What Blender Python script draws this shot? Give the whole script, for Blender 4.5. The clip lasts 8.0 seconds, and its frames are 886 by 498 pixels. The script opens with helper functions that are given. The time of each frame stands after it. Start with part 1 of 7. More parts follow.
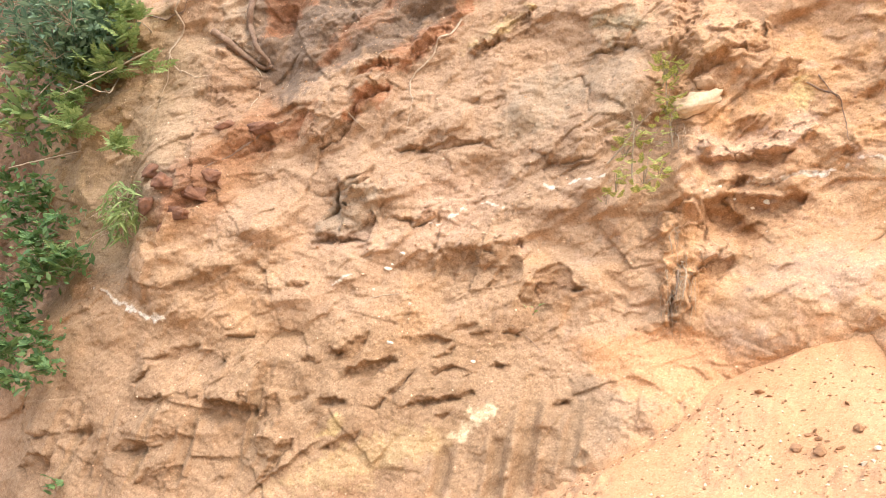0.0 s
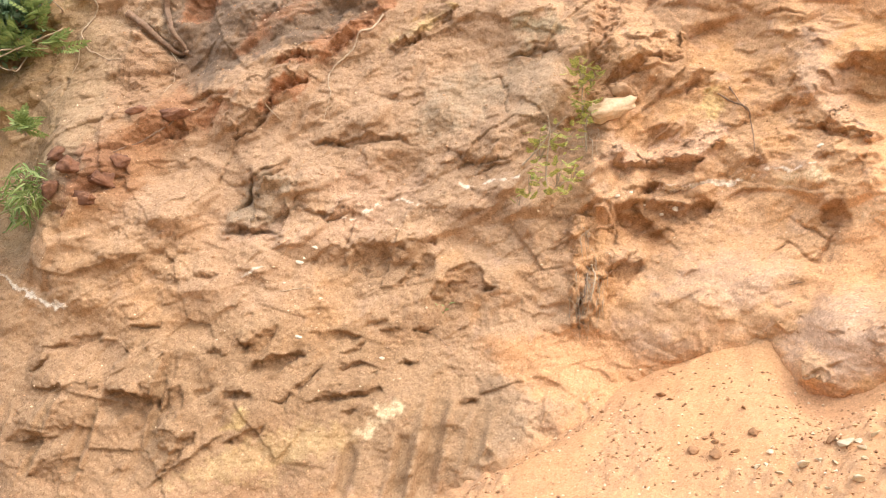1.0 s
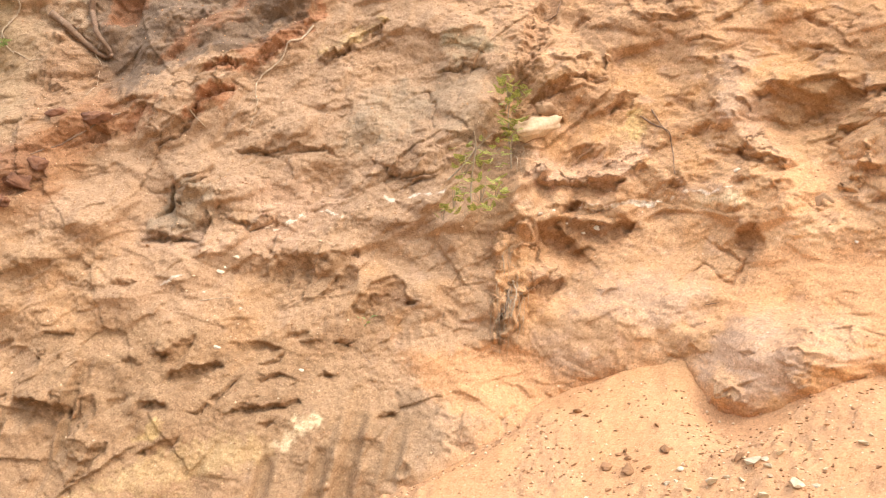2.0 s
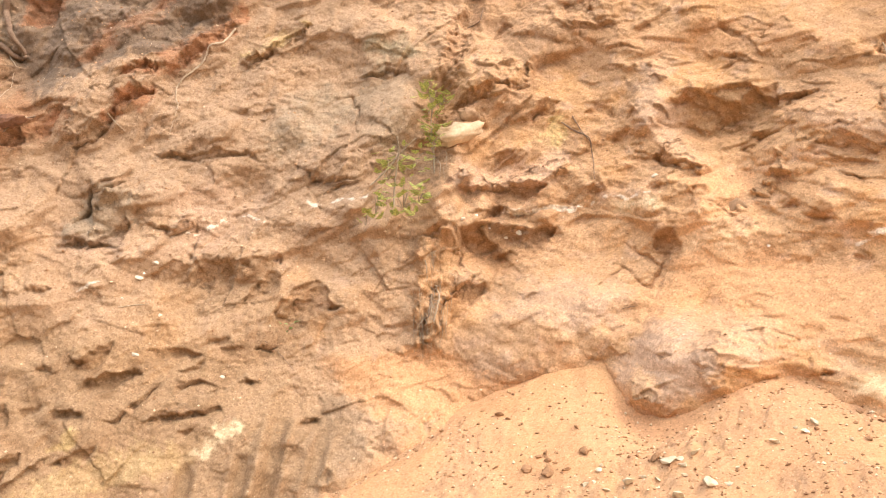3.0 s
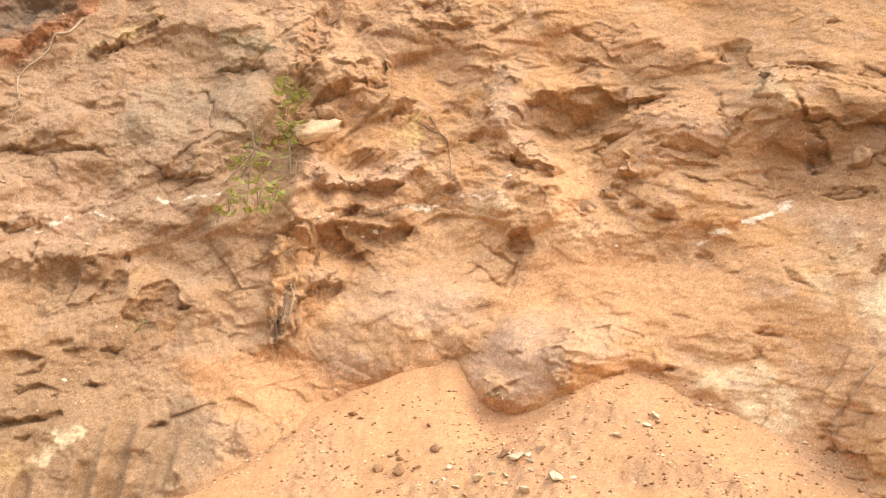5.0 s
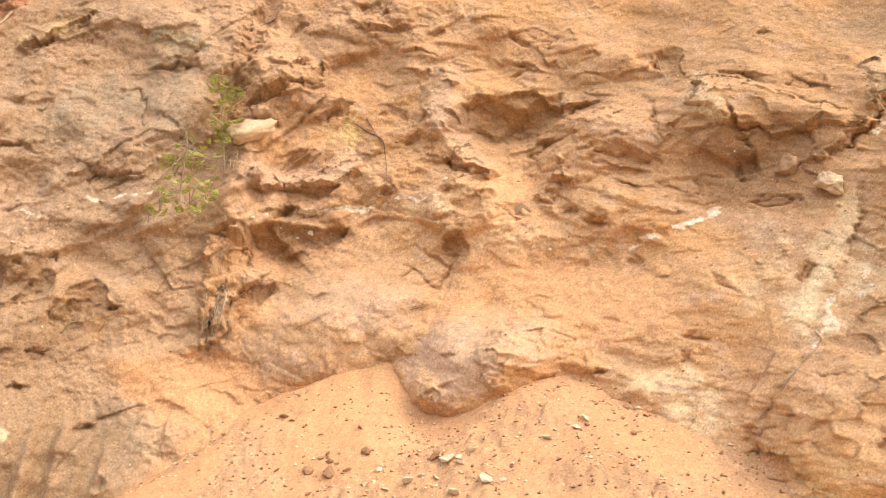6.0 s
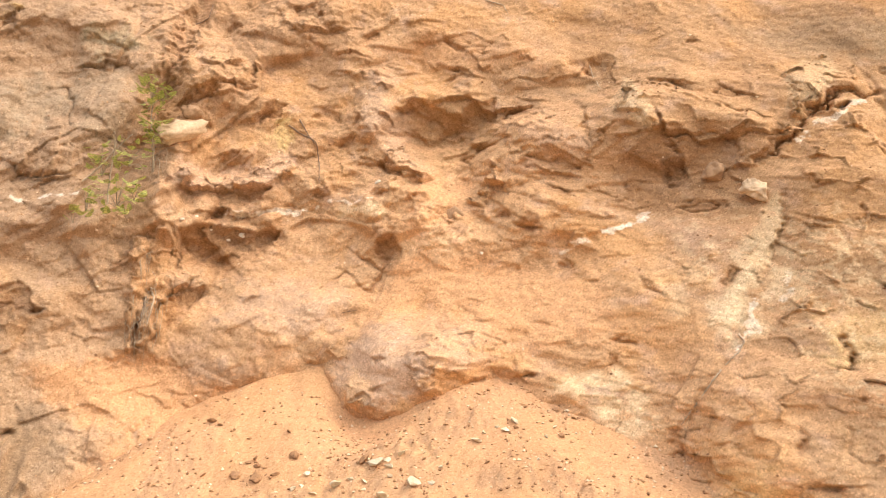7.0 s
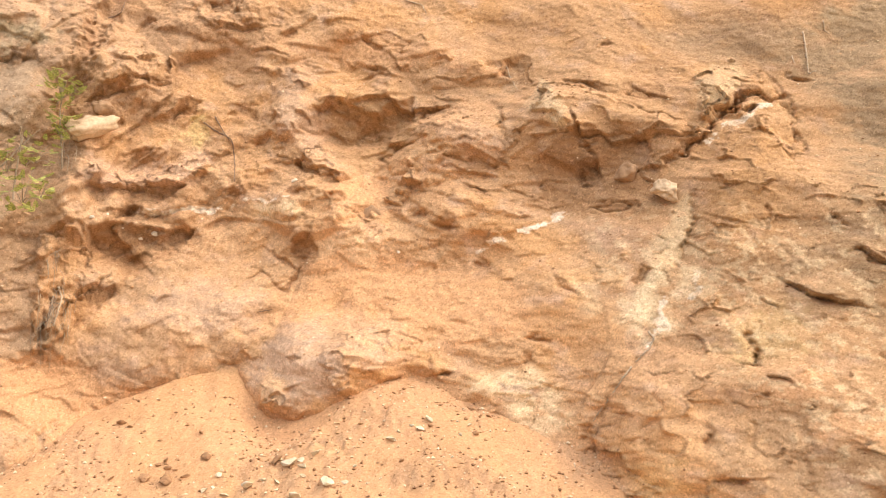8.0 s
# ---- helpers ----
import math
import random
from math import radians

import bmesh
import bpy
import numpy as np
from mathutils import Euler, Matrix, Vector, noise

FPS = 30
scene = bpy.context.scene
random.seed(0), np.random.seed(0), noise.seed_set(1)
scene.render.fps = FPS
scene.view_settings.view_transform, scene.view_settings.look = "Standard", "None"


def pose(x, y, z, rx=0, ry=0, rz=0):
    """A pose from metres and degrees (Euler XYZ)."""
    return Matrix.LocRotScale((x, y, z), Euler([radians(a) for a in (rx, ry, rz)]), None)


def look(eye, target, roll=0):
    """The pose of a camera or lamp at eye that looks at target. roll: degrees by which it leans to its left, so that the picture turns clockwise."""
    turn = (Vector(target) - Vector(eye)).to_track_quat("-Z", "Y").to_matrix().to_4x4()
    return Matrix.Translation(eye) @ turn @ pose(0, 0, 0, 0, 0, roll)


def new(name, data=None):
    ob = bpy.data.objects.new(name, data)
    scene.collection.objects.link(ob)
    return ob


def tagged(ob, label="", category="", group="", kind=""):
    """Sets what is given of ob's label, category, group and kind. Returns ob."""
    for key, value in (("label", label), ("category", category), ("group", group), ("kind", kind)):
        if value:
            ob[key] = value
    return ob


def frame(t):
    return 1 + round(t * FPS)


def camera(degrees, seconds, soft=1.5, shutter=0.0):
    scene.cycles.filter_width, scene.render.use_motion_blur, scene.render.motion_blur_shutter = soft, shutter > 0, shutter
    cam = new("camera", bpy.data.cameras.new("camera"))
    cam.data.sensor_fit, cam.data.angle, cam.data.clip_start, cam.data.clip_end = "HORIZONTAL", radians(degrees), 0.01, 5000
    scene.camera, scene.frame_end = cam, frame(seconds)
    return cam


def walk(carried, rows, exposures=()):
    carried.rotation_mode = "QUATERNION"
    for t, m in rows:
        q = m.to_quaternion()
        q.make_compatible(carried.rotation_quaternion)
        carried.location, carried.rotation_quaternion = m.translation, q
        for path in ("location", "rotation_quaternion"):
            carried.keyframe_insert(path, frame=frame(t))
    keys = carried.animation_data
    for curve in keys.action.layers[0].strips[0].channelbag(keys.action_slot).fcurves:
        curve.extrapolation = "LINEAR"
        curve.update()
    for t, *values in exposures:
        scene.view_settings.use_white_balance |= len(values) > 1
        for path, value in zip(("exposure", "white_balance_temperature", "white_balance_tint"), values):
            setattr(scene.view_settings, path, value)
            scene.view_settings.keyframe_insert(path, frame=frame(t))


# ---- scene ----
cam = camera(49.3, 8.0, soft=0.9)
# seconds, eye, target, roll
PATH = [
    (0.0, (0.0000, 0.0000, 1.6000), (0.0000, 4.9651, 2.1899), -1.00),
    (0.5, (0.0405, 0.0078, 1.5945), (0.2291, 4.9688, 2.1884), -0.64),
    (1.0, (0.0812, 0.0159, 1.5934), (0.4733, 4.9670, 2.1707), 0.40),
    (2.5, (0.2135, -0.0168, 1.5859), (1.0886, 4.8571, 2.2780), 1.20),
    (3.0, (0.2557, -0.0286, 1.5814), (1.3007, 4.8116, 2.2745), 0.71),
    (3.5, (0.2985, -0.0322, 1.5774), (1.4890, 4.7745, 2.2691), 0.20),
    (4.0, (0.3416, -0.0356, 1.5713), (1.6631, 4.7376, 2.2572), -0.01),
    (4.5, (0.3861, -0.0409, 1.5656), (1.8830, 4.6843, 2.2226), -0.07),
    (5.0, (0.4291, -0.0518, 1.5605), (2.0673, 4.6186, 2.2700), -0.08),
    (6.5, (0.5521, -0.0948, 1.5470), (2.5702, 4.4220, 2.2723), -0.01),
    (7.0, (0.5944, -0.1121, 1.5415), (2.7445, 4.3388, 2.2940), -0.11),
    (7.5, (0.6360, -0.1318, 1.5338), (2.9416, 4.2329, 2.3298), 0.01),
    (8.0, (0.6779, -0.1531, 1.5228), (3.1464, 4.1283, 2.2816), -0.65),
]
walk(cam, [(t, look(eye, aim, roll)) for t, eye, aim, roll in PATH],
     exposures=[(0.0, 0.47, 6020, 10), (0.5, 0.30, 6220, 10), (1.2, 0.27, 6380, 10), (2.5, 0.26, 6460, 10), (3.5, 0.28, 6490, 10), (5.0, 0.14, 6660, 10), (8.0, 0.15, 6720, 10)])

# ---- light: bright thin overcast, a wide soft sun high behind the camera ----
SUN_AZ, SUN_EL = radians(-42), radians(47)
world = bpy.data.worlds.new("sky")
scene.world = world
world.use_nodes = True
wn, wl = world.node_tree.nodes, world.node_tree.links
sky = wn.new("ShaderNodeTexSky")
sky.sky_type = "NISHITA"
sky.sun_disc = False
sky.sun_elevation, sky.sun_rotation = SUN_EL, radians(180) + SUN_AZ
sky.air_density, sky.dust_density = 1.0, 6.0
wn["Background"].inputs["Strength"].default_value = 0.245
wl.new(sky.outputs["Color"], wn["Background"].inputs["Color"])
sun = new("sun", bpy.data.lights.new("sun", "SUN"))
sun.data.energy, sun.data.angle, sun.data.color = 1.65, radians(46), (1.0, 0.95, 0.87)
sun_way = Vector((math.sin(SUN_AZ) * math.cos(SUN_EL), -math.cos(SUN_AZ) * math.cos(SUN_EL), math.sin(SUN_EL)))
sun.matrix_world = look(sun_way * 40, (0, 0, 0))

# ---- materials ----
def material(name, rough=0.9):
    mat = bpy.data.materials.new(name)
    mat.use_nodes = True
    n, l = mat.node_tree.nodes, mat.node_tree.links
    bsdf = n["Principled BSDF"]
    bsdf.inputs["Roughness"].default_value = rough
    bsdf.inputs["Specular IOR Level"].default_value = 0.25
    return mat, n, l, bsdf


def noise_node(n, l, scale, detail=6.0, rough=0.6, coord="Object", stretch=None):
    tc = n.new("ShaderNodeTexCoord")
    tex = n.new("ShaderNodeTexNoise")
    tex.inputs["Scale"].default_value, tex.inputs["Detail"].default_value, tex.inputs["Roughness"].default_value = scale, detail, rough
    if stretch:
        mp = n.new("ShaderNodeMapping")
        mp.inputs["Scale"].default_value = stretch
        l.new(tc.outputs[coord], mp.inputs["Vector"])
        l.new(mp.outputs["Vector"], tex.inputs["Vector"])
    else:
        l.new(tc.outputs[coord], tex.inputs["Vector"])
    return tex.outputs["Fac"]


def ramp(n, l, fac, stops):
    r = n.new("ShaderNodeValToRGB")
    while len(r.color_ramp.elements) < len(stops):
        r.color_ramp.elements.new(0.5)
    for e, (p, c) in zip(r.color_ramp.elements, stops):
        e.position, e.color = p, (*c, 1) if len(c) == 3 else c
    l.new(fac, r.inputs["Fac"])
    return r.outputs["Color"]


def mix(n, l, kind, a, b, fac):
    m = n.new("ShaderNodeMix")
    m.data_type, m.blend_type = "RGBA", kind
    for sock, v in ((m.inputs[0], fac), (m.inputs[6], a), (m.inputs[7], b)):
        if isinstance(v, (int, float)):
            sock.default_value = v
        elif isinstance(v, tuple):
            sock.default_value = (*v, 1)
        else:
            l.new(v, sock)
    return m.outputs[2]


def bump(n, l, bsdf, facs, chain=None):
    """facs: (height, distance in metres, strength) from fine to coarse."""
    last = None
    for fac, dist, strength in facs:
        b = n.new("ShaderNodeBump")
        b.inputs["Distance"].default_value, b.inputs["Strength"].default_value = dist, strength
        l.new(fac, b.inputs["Height"])
        if last:
            l.new(last, b.inputs["Normal"])
        last = b.outputs["Normal"]
    l.new(last, bsdf.inputs["Normal"])


def grey(v):
    return (v, v, v)


def cells(n, l, scale, warp, stretch=(1, 1, 1)):
    """Crisp irregular chips: a value for every cell, and the cells' own random colour."""
    tc = n.new("ShaderNodeTexCoord")
    mp = n.new("ShaderNodeMapping")
    mp.inputs["Scale"].default_value = stretch
    l.new(tc.outputs["Object"], mp.inputs["Vector"])
    wob = n.new("ShaderNodeTexNoise")
    wob.inputs["Scale"].default_value, wob.inputs["Detail"].default_value = scale * 0.8, 4
    l.new(mp.outputs["Vector"], wob.inputs["Vector"])
    off = n.new("ShaderNodeVectorMath")
    off.operation = "MULTIPLY_ADD"
    off.inputs[1].default_value = (warp,) * 3
    l.new(wob.outputs["Color"], off.inputs[0])
    l.new(mp.outputs["Vector"], off.inputs[2])
    vor = n.new("ShaderNodeTexVoronoi")
    vor.inputs["Scale"].default_value = scale
    l.new(off.outputs["Vector"], vor.inputs["Vector"])
    sep = n.new("ShaderNodeSeparateColor")
    l.new(vor.outputs["Color"], sep.inputs[0])
    return sep.outputs[0], sep.outputs[1]


def mat_earth(name, grain, chip):
    """Earth whose kinds of soil come from the colour layer 'soil' of the mesh, with chips, grain and stains of its own."""
    mat, n, l, bsdf = material(name, 0.95)
    layer = n.new("ShaderNodeAttribute")
    layer.attribute_name = "soil"
    stains = noise_node(n, l, 3.1, 5, 0.65)
    mid = noise_node(n, l, 30, 6, 0.75)
    fine = noise_node(n, l, 170, 3, 0.75)
    big_a, big_b = cells(n, l, 26, 0.05, (0.7, 0.7, 1.3))
    small_a, small_b = cells(n, l, 95, 0.012)
    c = mix(n, l, "MULTIPLY", layer.outputs["Color"], ramp(n, l, stains, [(0.3, (0.92, 0.90, 0.88)), (0.7, grey(1.07))]), 1.0)
    c = mix(n, l, "MULTIPLY", c, ramp(n, l, mid, [(0.3, (0.96, 0.955, 0.95)), (0.5, grey(1.0)), (0.7, (1.04, 1.04, 1.045))]), 1.0)
    c = mix(n, l, "MULTIPLY", c, ramp(n, l, big_a, [(0.0, (0.95, 0.94, 0.93)), (1.0, grey(1.045))]), chip)
    c = mix(n, l, "MULTIPLY", c, ramp(n, l, small_a, [(0.0, (0.66, 0.62, 0.58)), (0.3, grey(0.97)), (0.75, grey(1.03)), (1.0, (1.36, 1.38, 1.42))]), grain)
    c = mix(n, l, "MULTIPLY", c, ramp(n, l, fine, [(0.34, (0.78, 0.75, 0.72)), (0.5, grey(1.0)), (0.68, (1.18, 1.2, 1.22))]), grain)
    l.new(c, bsdf.inputs["Base Color"])
    bump(n, l, bsdf, [(mid, 0.02, 0.14), (big_b, 0.014, 0.35 * chip), (small_b, 0.006, 0.7 * grain), (fine, 0.006, 0.6 * grain)])
    return mat


MAT_EARTH = mat_earth("cut_earth", 0.72, 1.0)
MAT_SAND = mat_earth("loose_sand", 0.6, 0.15)


def mat_ground():
    mat, n, l, bsdf = material("bare_ground", 0.95)
    a = noise_node(n, l, 0.6, 6, 0.6)
    b = noise_node(n, l, 40, 4, 0.7)
    c = mix(n, l, "MULTIPLY", ramp(n, l, a, [(0.3, (0.34, 0.23, 0.14)), (0.7, (0.47, 0.325, 0.20))]), ramp(n, l, b, [(0.3, grey(0.8)), (0.7, grey(1.15))]), 1.0)
    l.new(c, bsdf.inputs["Base Color"])
    bump(n, l, bsdf, [(b, 0.01, 0.6)])
    return mat


MAT_GROUND = mat_ground()

# ---- the cut face: a fine sheet in (u, z), pushed out along the plan's normal by its relief ----
rng = np.random.default_rng(7)
PERM = rng.permutation(512)
GRADS = np.stack([np.cos(np.linspace(0, 2 * np.pi, 64, endpoint=False)), np.sin(np.linspace(0, 2 * np.pi, 64, endpoint=False))], 1)


def lattice(i, j, seed):
    return PERM[(PERM[(i + 37 * seed) % 512] + j + 11 * seed) % 512]


def perlin(x, y, seed=0):
    i, j = np.floor(x).astype(int), np.floor(y).astype(int)
    fx, fy = x - i, y - j
    sx, sy = fx * fx * fx * (fx * (fx * 6 - 15) + 10), fy * fy * fy * (fy * (fy * 6 - 15) + 10)

    def corner(a, b):
        g = GRADS[lattice(i + a, j + b, seed) % 64]
        return g[..., 0] * (fx - a) + g[..., 1] * (fy - b)
    low = corner(0, 0) + sx * (corner(1, 0) - corner(0, 0))
    high = corner(0, 1) + sx * (corner(1, 1) - corner(0, 1))
    return (low + sy * (high - low)) * 1.5


def fbm(x, y, size, octaves=4, gain=0.5, seed=0):
    total, amp = 0.0, 1.0
    for k in range(octaves):
        total = total + amp * perlin(x / size * 2 ** k, y / size * 2 ** k, seed + k)
        amp *= gain
    return total


def chips(x, y, size, seed=0, tilt=0.6):
    """Broken facets: every cell is a small tilted plane at a height of its own."""
    px, py = x / size, y / size
    i, j = np.floor(px).astype(int), np.floor(py).astype(int)
    best, height = np.full(px.shape, 9.0), np.zeros(px.shape)
    for a in (-1, 0, 1):
        for b in (-1, 0, 1):
            h = lattice(i + a, j + b, seed)
            h2 = PERM[(h + 101) % 512]
            h3 = PERM[(h2 + 57) % 512]
            cx, cy = i + a + h / 512, j + b + h2 / 512
            dx, dy = px - cx, py - cy
            dist = dx * dx + dy * dy
            near = dist < best
            g = GRADS[h3 % 64]
            best = np.where(near, dist, best)
            height = np.where(near, (h3 / 512 - 0.5) + tilt * (g[..., 0] * dx + g[..., 1] * dy), height)
    return height


def ease(x, a, b):
    t = np.clip((x - a) / (b - a), 0, 1)
    return t * t * (3 - 2 * t)


PLAN_X = np.array([-5.8, -4.6, -3.7, -3.0, -2.0, -1.0, 0.0, 1.0, 2.0, 3.0, 4.0, 5.0, 6.0, 7.4])
PLAN_Y = np.array([10.1, 9.2, 8.5, 7.7, 7.19, 7.06, 6.98, 6.82, 6.64, 6.24, 5.40, 4.27, 3.31, 1.96])
FINE_X = np.linspace(-5.8, 7.4, 1321)
KERNEL = np.exp(-0.5 * (np.arange(-60, 61) / 25) ** 2)
FINE_Y = np.convolve(np.pad(np.interp(FINE_X, PLAN_X, PLAN_Y), 60, mode="reflect", reflect_type="odd"), KERNEL / KERNEL.sum(), "valid")


def plan_y(x):
    return np.interp(x, FINE_X, FINE_Y)


def lean(x, z):
    return (z - 2.3) * (0.174 + 0.172 * np.clip(x - 3, 0, 2.6))


def plan_normal(x):
    s = (plan_y(x + 0.15) - plan_y(x - 0.15)) / 0.3
    k = np.sqrt(1 + s * s)
    return s / k, -1 / k


def on_face(u, z, out=0.0):
    """A place on the mean face at plan position u and height z, moved out of it."""
    nx, ny = plan_normal(np.float64(u))
    return Vector((float(u + nx * out), float(plan_y(u) + lean(u, z) + ny * out), float(z)))


STEP = 0.009
GU, GZ = np.arange(-5.0, 6.8, STEP), np.arange(0.5, 5.65, STEP)
U, Z = np.meshgrid(GU, GZ, indexing="ij")
WU = U + 0.024 * fbm(U, Z, 0.15, 4, 0.6, 3)
WZ = Z + 0.024 * fbm(U, Z, 0.15, 4, 0.6, 17)


def heap_form(x, y):
    """The smooth form of the sand heap: two flanks at the angle of repose, scoured beside the boulder."""
    a, b = -4.20 + 0.51 * x + 0.74 * y, -3.285 + 0.22 * x + 0.74 * y
    low = np.minimum(a, b)
    z = low - 0.06 * np.log(np.exp(-(a - low) / 0.06) + np.exp(-(b - low) / 0.06))
    z = z - 0.14 * ease(-x, -1.7, -0.9) * ease(y, 6.2, 6.45)
    z = z + 0.10 * ease(x, 3.05, 3.5)
    # the top levels off into a shallow trough before the face
    top = 1.44 + 0.58 * (x - 1.95) + 0.10 * (y - 6.16)
    z = 0.5 * (z + top - np.sqrt((z - top) ** 2 + 0.004)) * ease(-x, -3.0, -2.5) + z * (1 - ease(-x, -3.0, -2.5))
    z = z - 0.17 * np.exp(-((x - 2.93) / 0.27) ** 2 - ((y - 5.75) / 0.28) ** 2)
    return z - 0.12 * np.exp(-((x - 2.80) / 0.18) ** 2 - ((y - 5.88) / 0.20) ** 2)


# kinds of soil, as base colours; two dark browns also hold shade
TAN, BROWN, ORANGE, SAND = (0.455, 0.305, 0.184), (0.38, 0.24, 0.14), (0.50, 0.29, 0.135), (0.555, 0.325, 0.17)
PINK, GREY_PINK, GREY, DARK_GREY = (0.51, 0.355, 0.25), (0.46, 0.33, 0.235), (0.34, 0.262, 0.178), (0.195, 0.142, 0.10)
GREEN_GREY, GREY_BROWN, BROWN_ORANGE = (0.36, 0.33, 0.22), (0.34, 0.245, 0.15), (0.42, 0.235, 0.10)
RED, DARK_SOIL_SHADE, YELLOW, CREAM, WHITE, SHADED_BROWN = (0.34, 0.165, 0.085), (0.25, 0.15, 0.085), (0.58, 0.43, 0.20), (0.70, 0.56, 0.36), (0.80, 0.74, 0.62), (0.22, 0.14, 0.085)

# a calmer grid for the straight edges of broken slabs
CU, CZ = U + 0.010 * fbm(U, Z, 0.10, 3, 0.6, 23), Z + 0.010 * fbm(U, Z, 0.10, 3, 0.6, 27)
NU, NZ = U + 0.4 * (CU - U), Z + 0.4 * (CZ - Z)
BLOTCH = fbm(U, Z, 0.55, 5, 0.6, 41)
SOIL = np.array(TAN) + np.clip(BLOTCH + 0.1, 0, 1)[..., None] * (np.array(BROWN) - np.array(TAN))
SOIL = SOIL + (np.clip(fbm(U, Z, 0.8, 5, 0.6, 61) - 0.1, 0, 1) + 0.5 * ease(U, 1.0, 3.6)).clip(0, 1)[..., None] * (np.array(ORANGE) - SOIL) * 0.9
SOIL = SOIL + (np.clip(fbm(U, Z, 0.16, 3, 0.6, 71) - 0.2, 0, 1) * 0.7)[..., None] * (np.array(PINK) * 1.04 - SOIL)
SOIL = SOIL + (0.78 * ease(Z + 0.25 * BLOTCH, 2.1, 3.0) * ease(-U + 0.3 * BLOTCH, -2.2, -1.0))[..., None] * (np.array((0.355, 0.243, 0.154)) - SOIL)
LOOSE = np.zeros(U.shape)
CALM = np.zeros(U.shape)
BREAK = fbm(U, Z, 0.10, 4, 0.65, 91)

# broad form of the face
RELIEF = 0.06 * fbm(U, Z, 1.0, 2, 0.5, 5) + 0.05 * fbm(U, Z, 0.38, 4, 0.5, 9)
RELIEF += 0.13 * ease(-Z, -1.6, -1.0) * ease(U, -0.3, 0.5) * ease(-U, -2.4, -1.6)
RELIEF += 0.22 * np.exp(-((U + 1.95) / 0.35) ** 2 - ((Z - 2.95) / 0.6) ** 2)
RELIEF += 0.16 * np.exp(-((U - 1.8) / 0.5) ** 2 - ((Z - 3.95) / 0.35) ** 2)
RELIEF -= 0.08 * np.exp(-((U - 2.45) / 0.4) ** 2 - ((Z - 2.7) / 0.5) ** 2)
RELIEF -= 0.12 * np.exp(-((U - 3.75) / 0.35) ** 2 - ((Z - 3.1) / 0.35) ** 2)
RELIEF -= 0.15 * np.exp(-((U + 1.4) / 0.35) ** 2 - ((Z - 3.95) / 0.35) ** 2)


def window(pts, margin):
    p = np.array(pts)
    i0, i1 = np.searchsorted(GU, p[:, 0].min() - margin), np.searchsorted(GU, p[:, 0].max() + margin)
    j0, j1 = np.searchsorted(GZ, p[:, 1].min() - margin), np.searchsorted(GZ, p[:, 1].max() + margin)
    return np.s_[i0:i1, j0:j1]


def line_distance(pts, x, y, closed):
    """The distance to a broken line, and how far along it (0 to 1) the nearest place lies."""
    p = np.array(pts)
    q = np.roll(p, -1, 0) if closed else p[1:]
    p = p if closed else p[:-1]
    best, along = np.full(x.shape, 9.0), np.zeros(x.shape)
    for k, (a, b) in enumerate(zip(p, q)):
        d = b - a
        t = np.clip(((x - a[0]) * d[0] + (y - a[1]) * d[1]) / (d @ d + 1e-9), 0, 1)
        dist = np.hypot(x - a[0] - t * d[0], y - a[1] - t * d[1])
        near = dist < best
        best, along = np.where(near, dist, best), np.where(near, (k + t) / len(p), along)
    return best, along


def inside(pts, x, y):
    """Signed distance to an outline, positive inside."""
    dist, _ = line_distance(pts, x, y, True)
    odd = np.zeros(x.shape, bool)
    for (ax, ay), (bx, by) in zip(pts, pts[1:] + pts[:1]):
        if ay != by:
            odd ^= ((ay > y) != (by > y)) & (x < (bx - ax) * (y - ay) / (by - ay) + ax)
    return np.where(odd, dist, -dist)


def block(pts, out, bevel):
    """A broken slab standing out of the face: facets of its own, a chipped edge and a sharper underside."""
    w = window(pts, 0.3)
    facet = chips(CU[w], CZ[w] * 1.2, 0.13, 24, 0.9)
    chip = chips(CU[w] + 5, CZ[w] + 3, 0.05, 25, 0.7)
    sd = inside(pts, WU[w], WZ[w]) + 0.03 * facet + 0.014 * chip
    below = inside(pts, WU[w], WZ[w] + 0.03) + 0.03 * facet + 0.014 * chip
    edge = ease(sd, -0.15 * bevel, 0.8 * bevel) * (0.35 + 0.65 * ease(below, -0.035, 0.015))
    RELIEF[w] += edge * (out + min(0.30 * out, 0.035) * facet)


def dome(u, z, wide, high, turn, out):
    """A boulder worn round, standing out of the face."""
    w = window([(u - wide - high, z - wide - high), (u + wide + high, z + wide + high)], 0.1)
    x, y = WU[w] - u, WZ[w] - z
    a, b = (x * math.cos(turn) + y * math.sin(turn)) / wide, (y * math.cos(turn) - x * math.sin(turn)) / high
    r = np.hypot(a, b) + 0.10 * fbm(U[w], Z[w], 0.30, 2, 0.5, 33)
    body = np.clip(1.0 - r ** 2.2, 0, 1) ** (0.62 + 0.8 * ease(b + 0.4 * a, -0.3, 0.5))
    RELIEF[w] += out * body * (1 + 0.10 * chips(CU[w], CZ[w], 0.20, 29, 0.8))
    CALM[w] = np.maximum(CALM[w], ease(body, 0, 0.4))


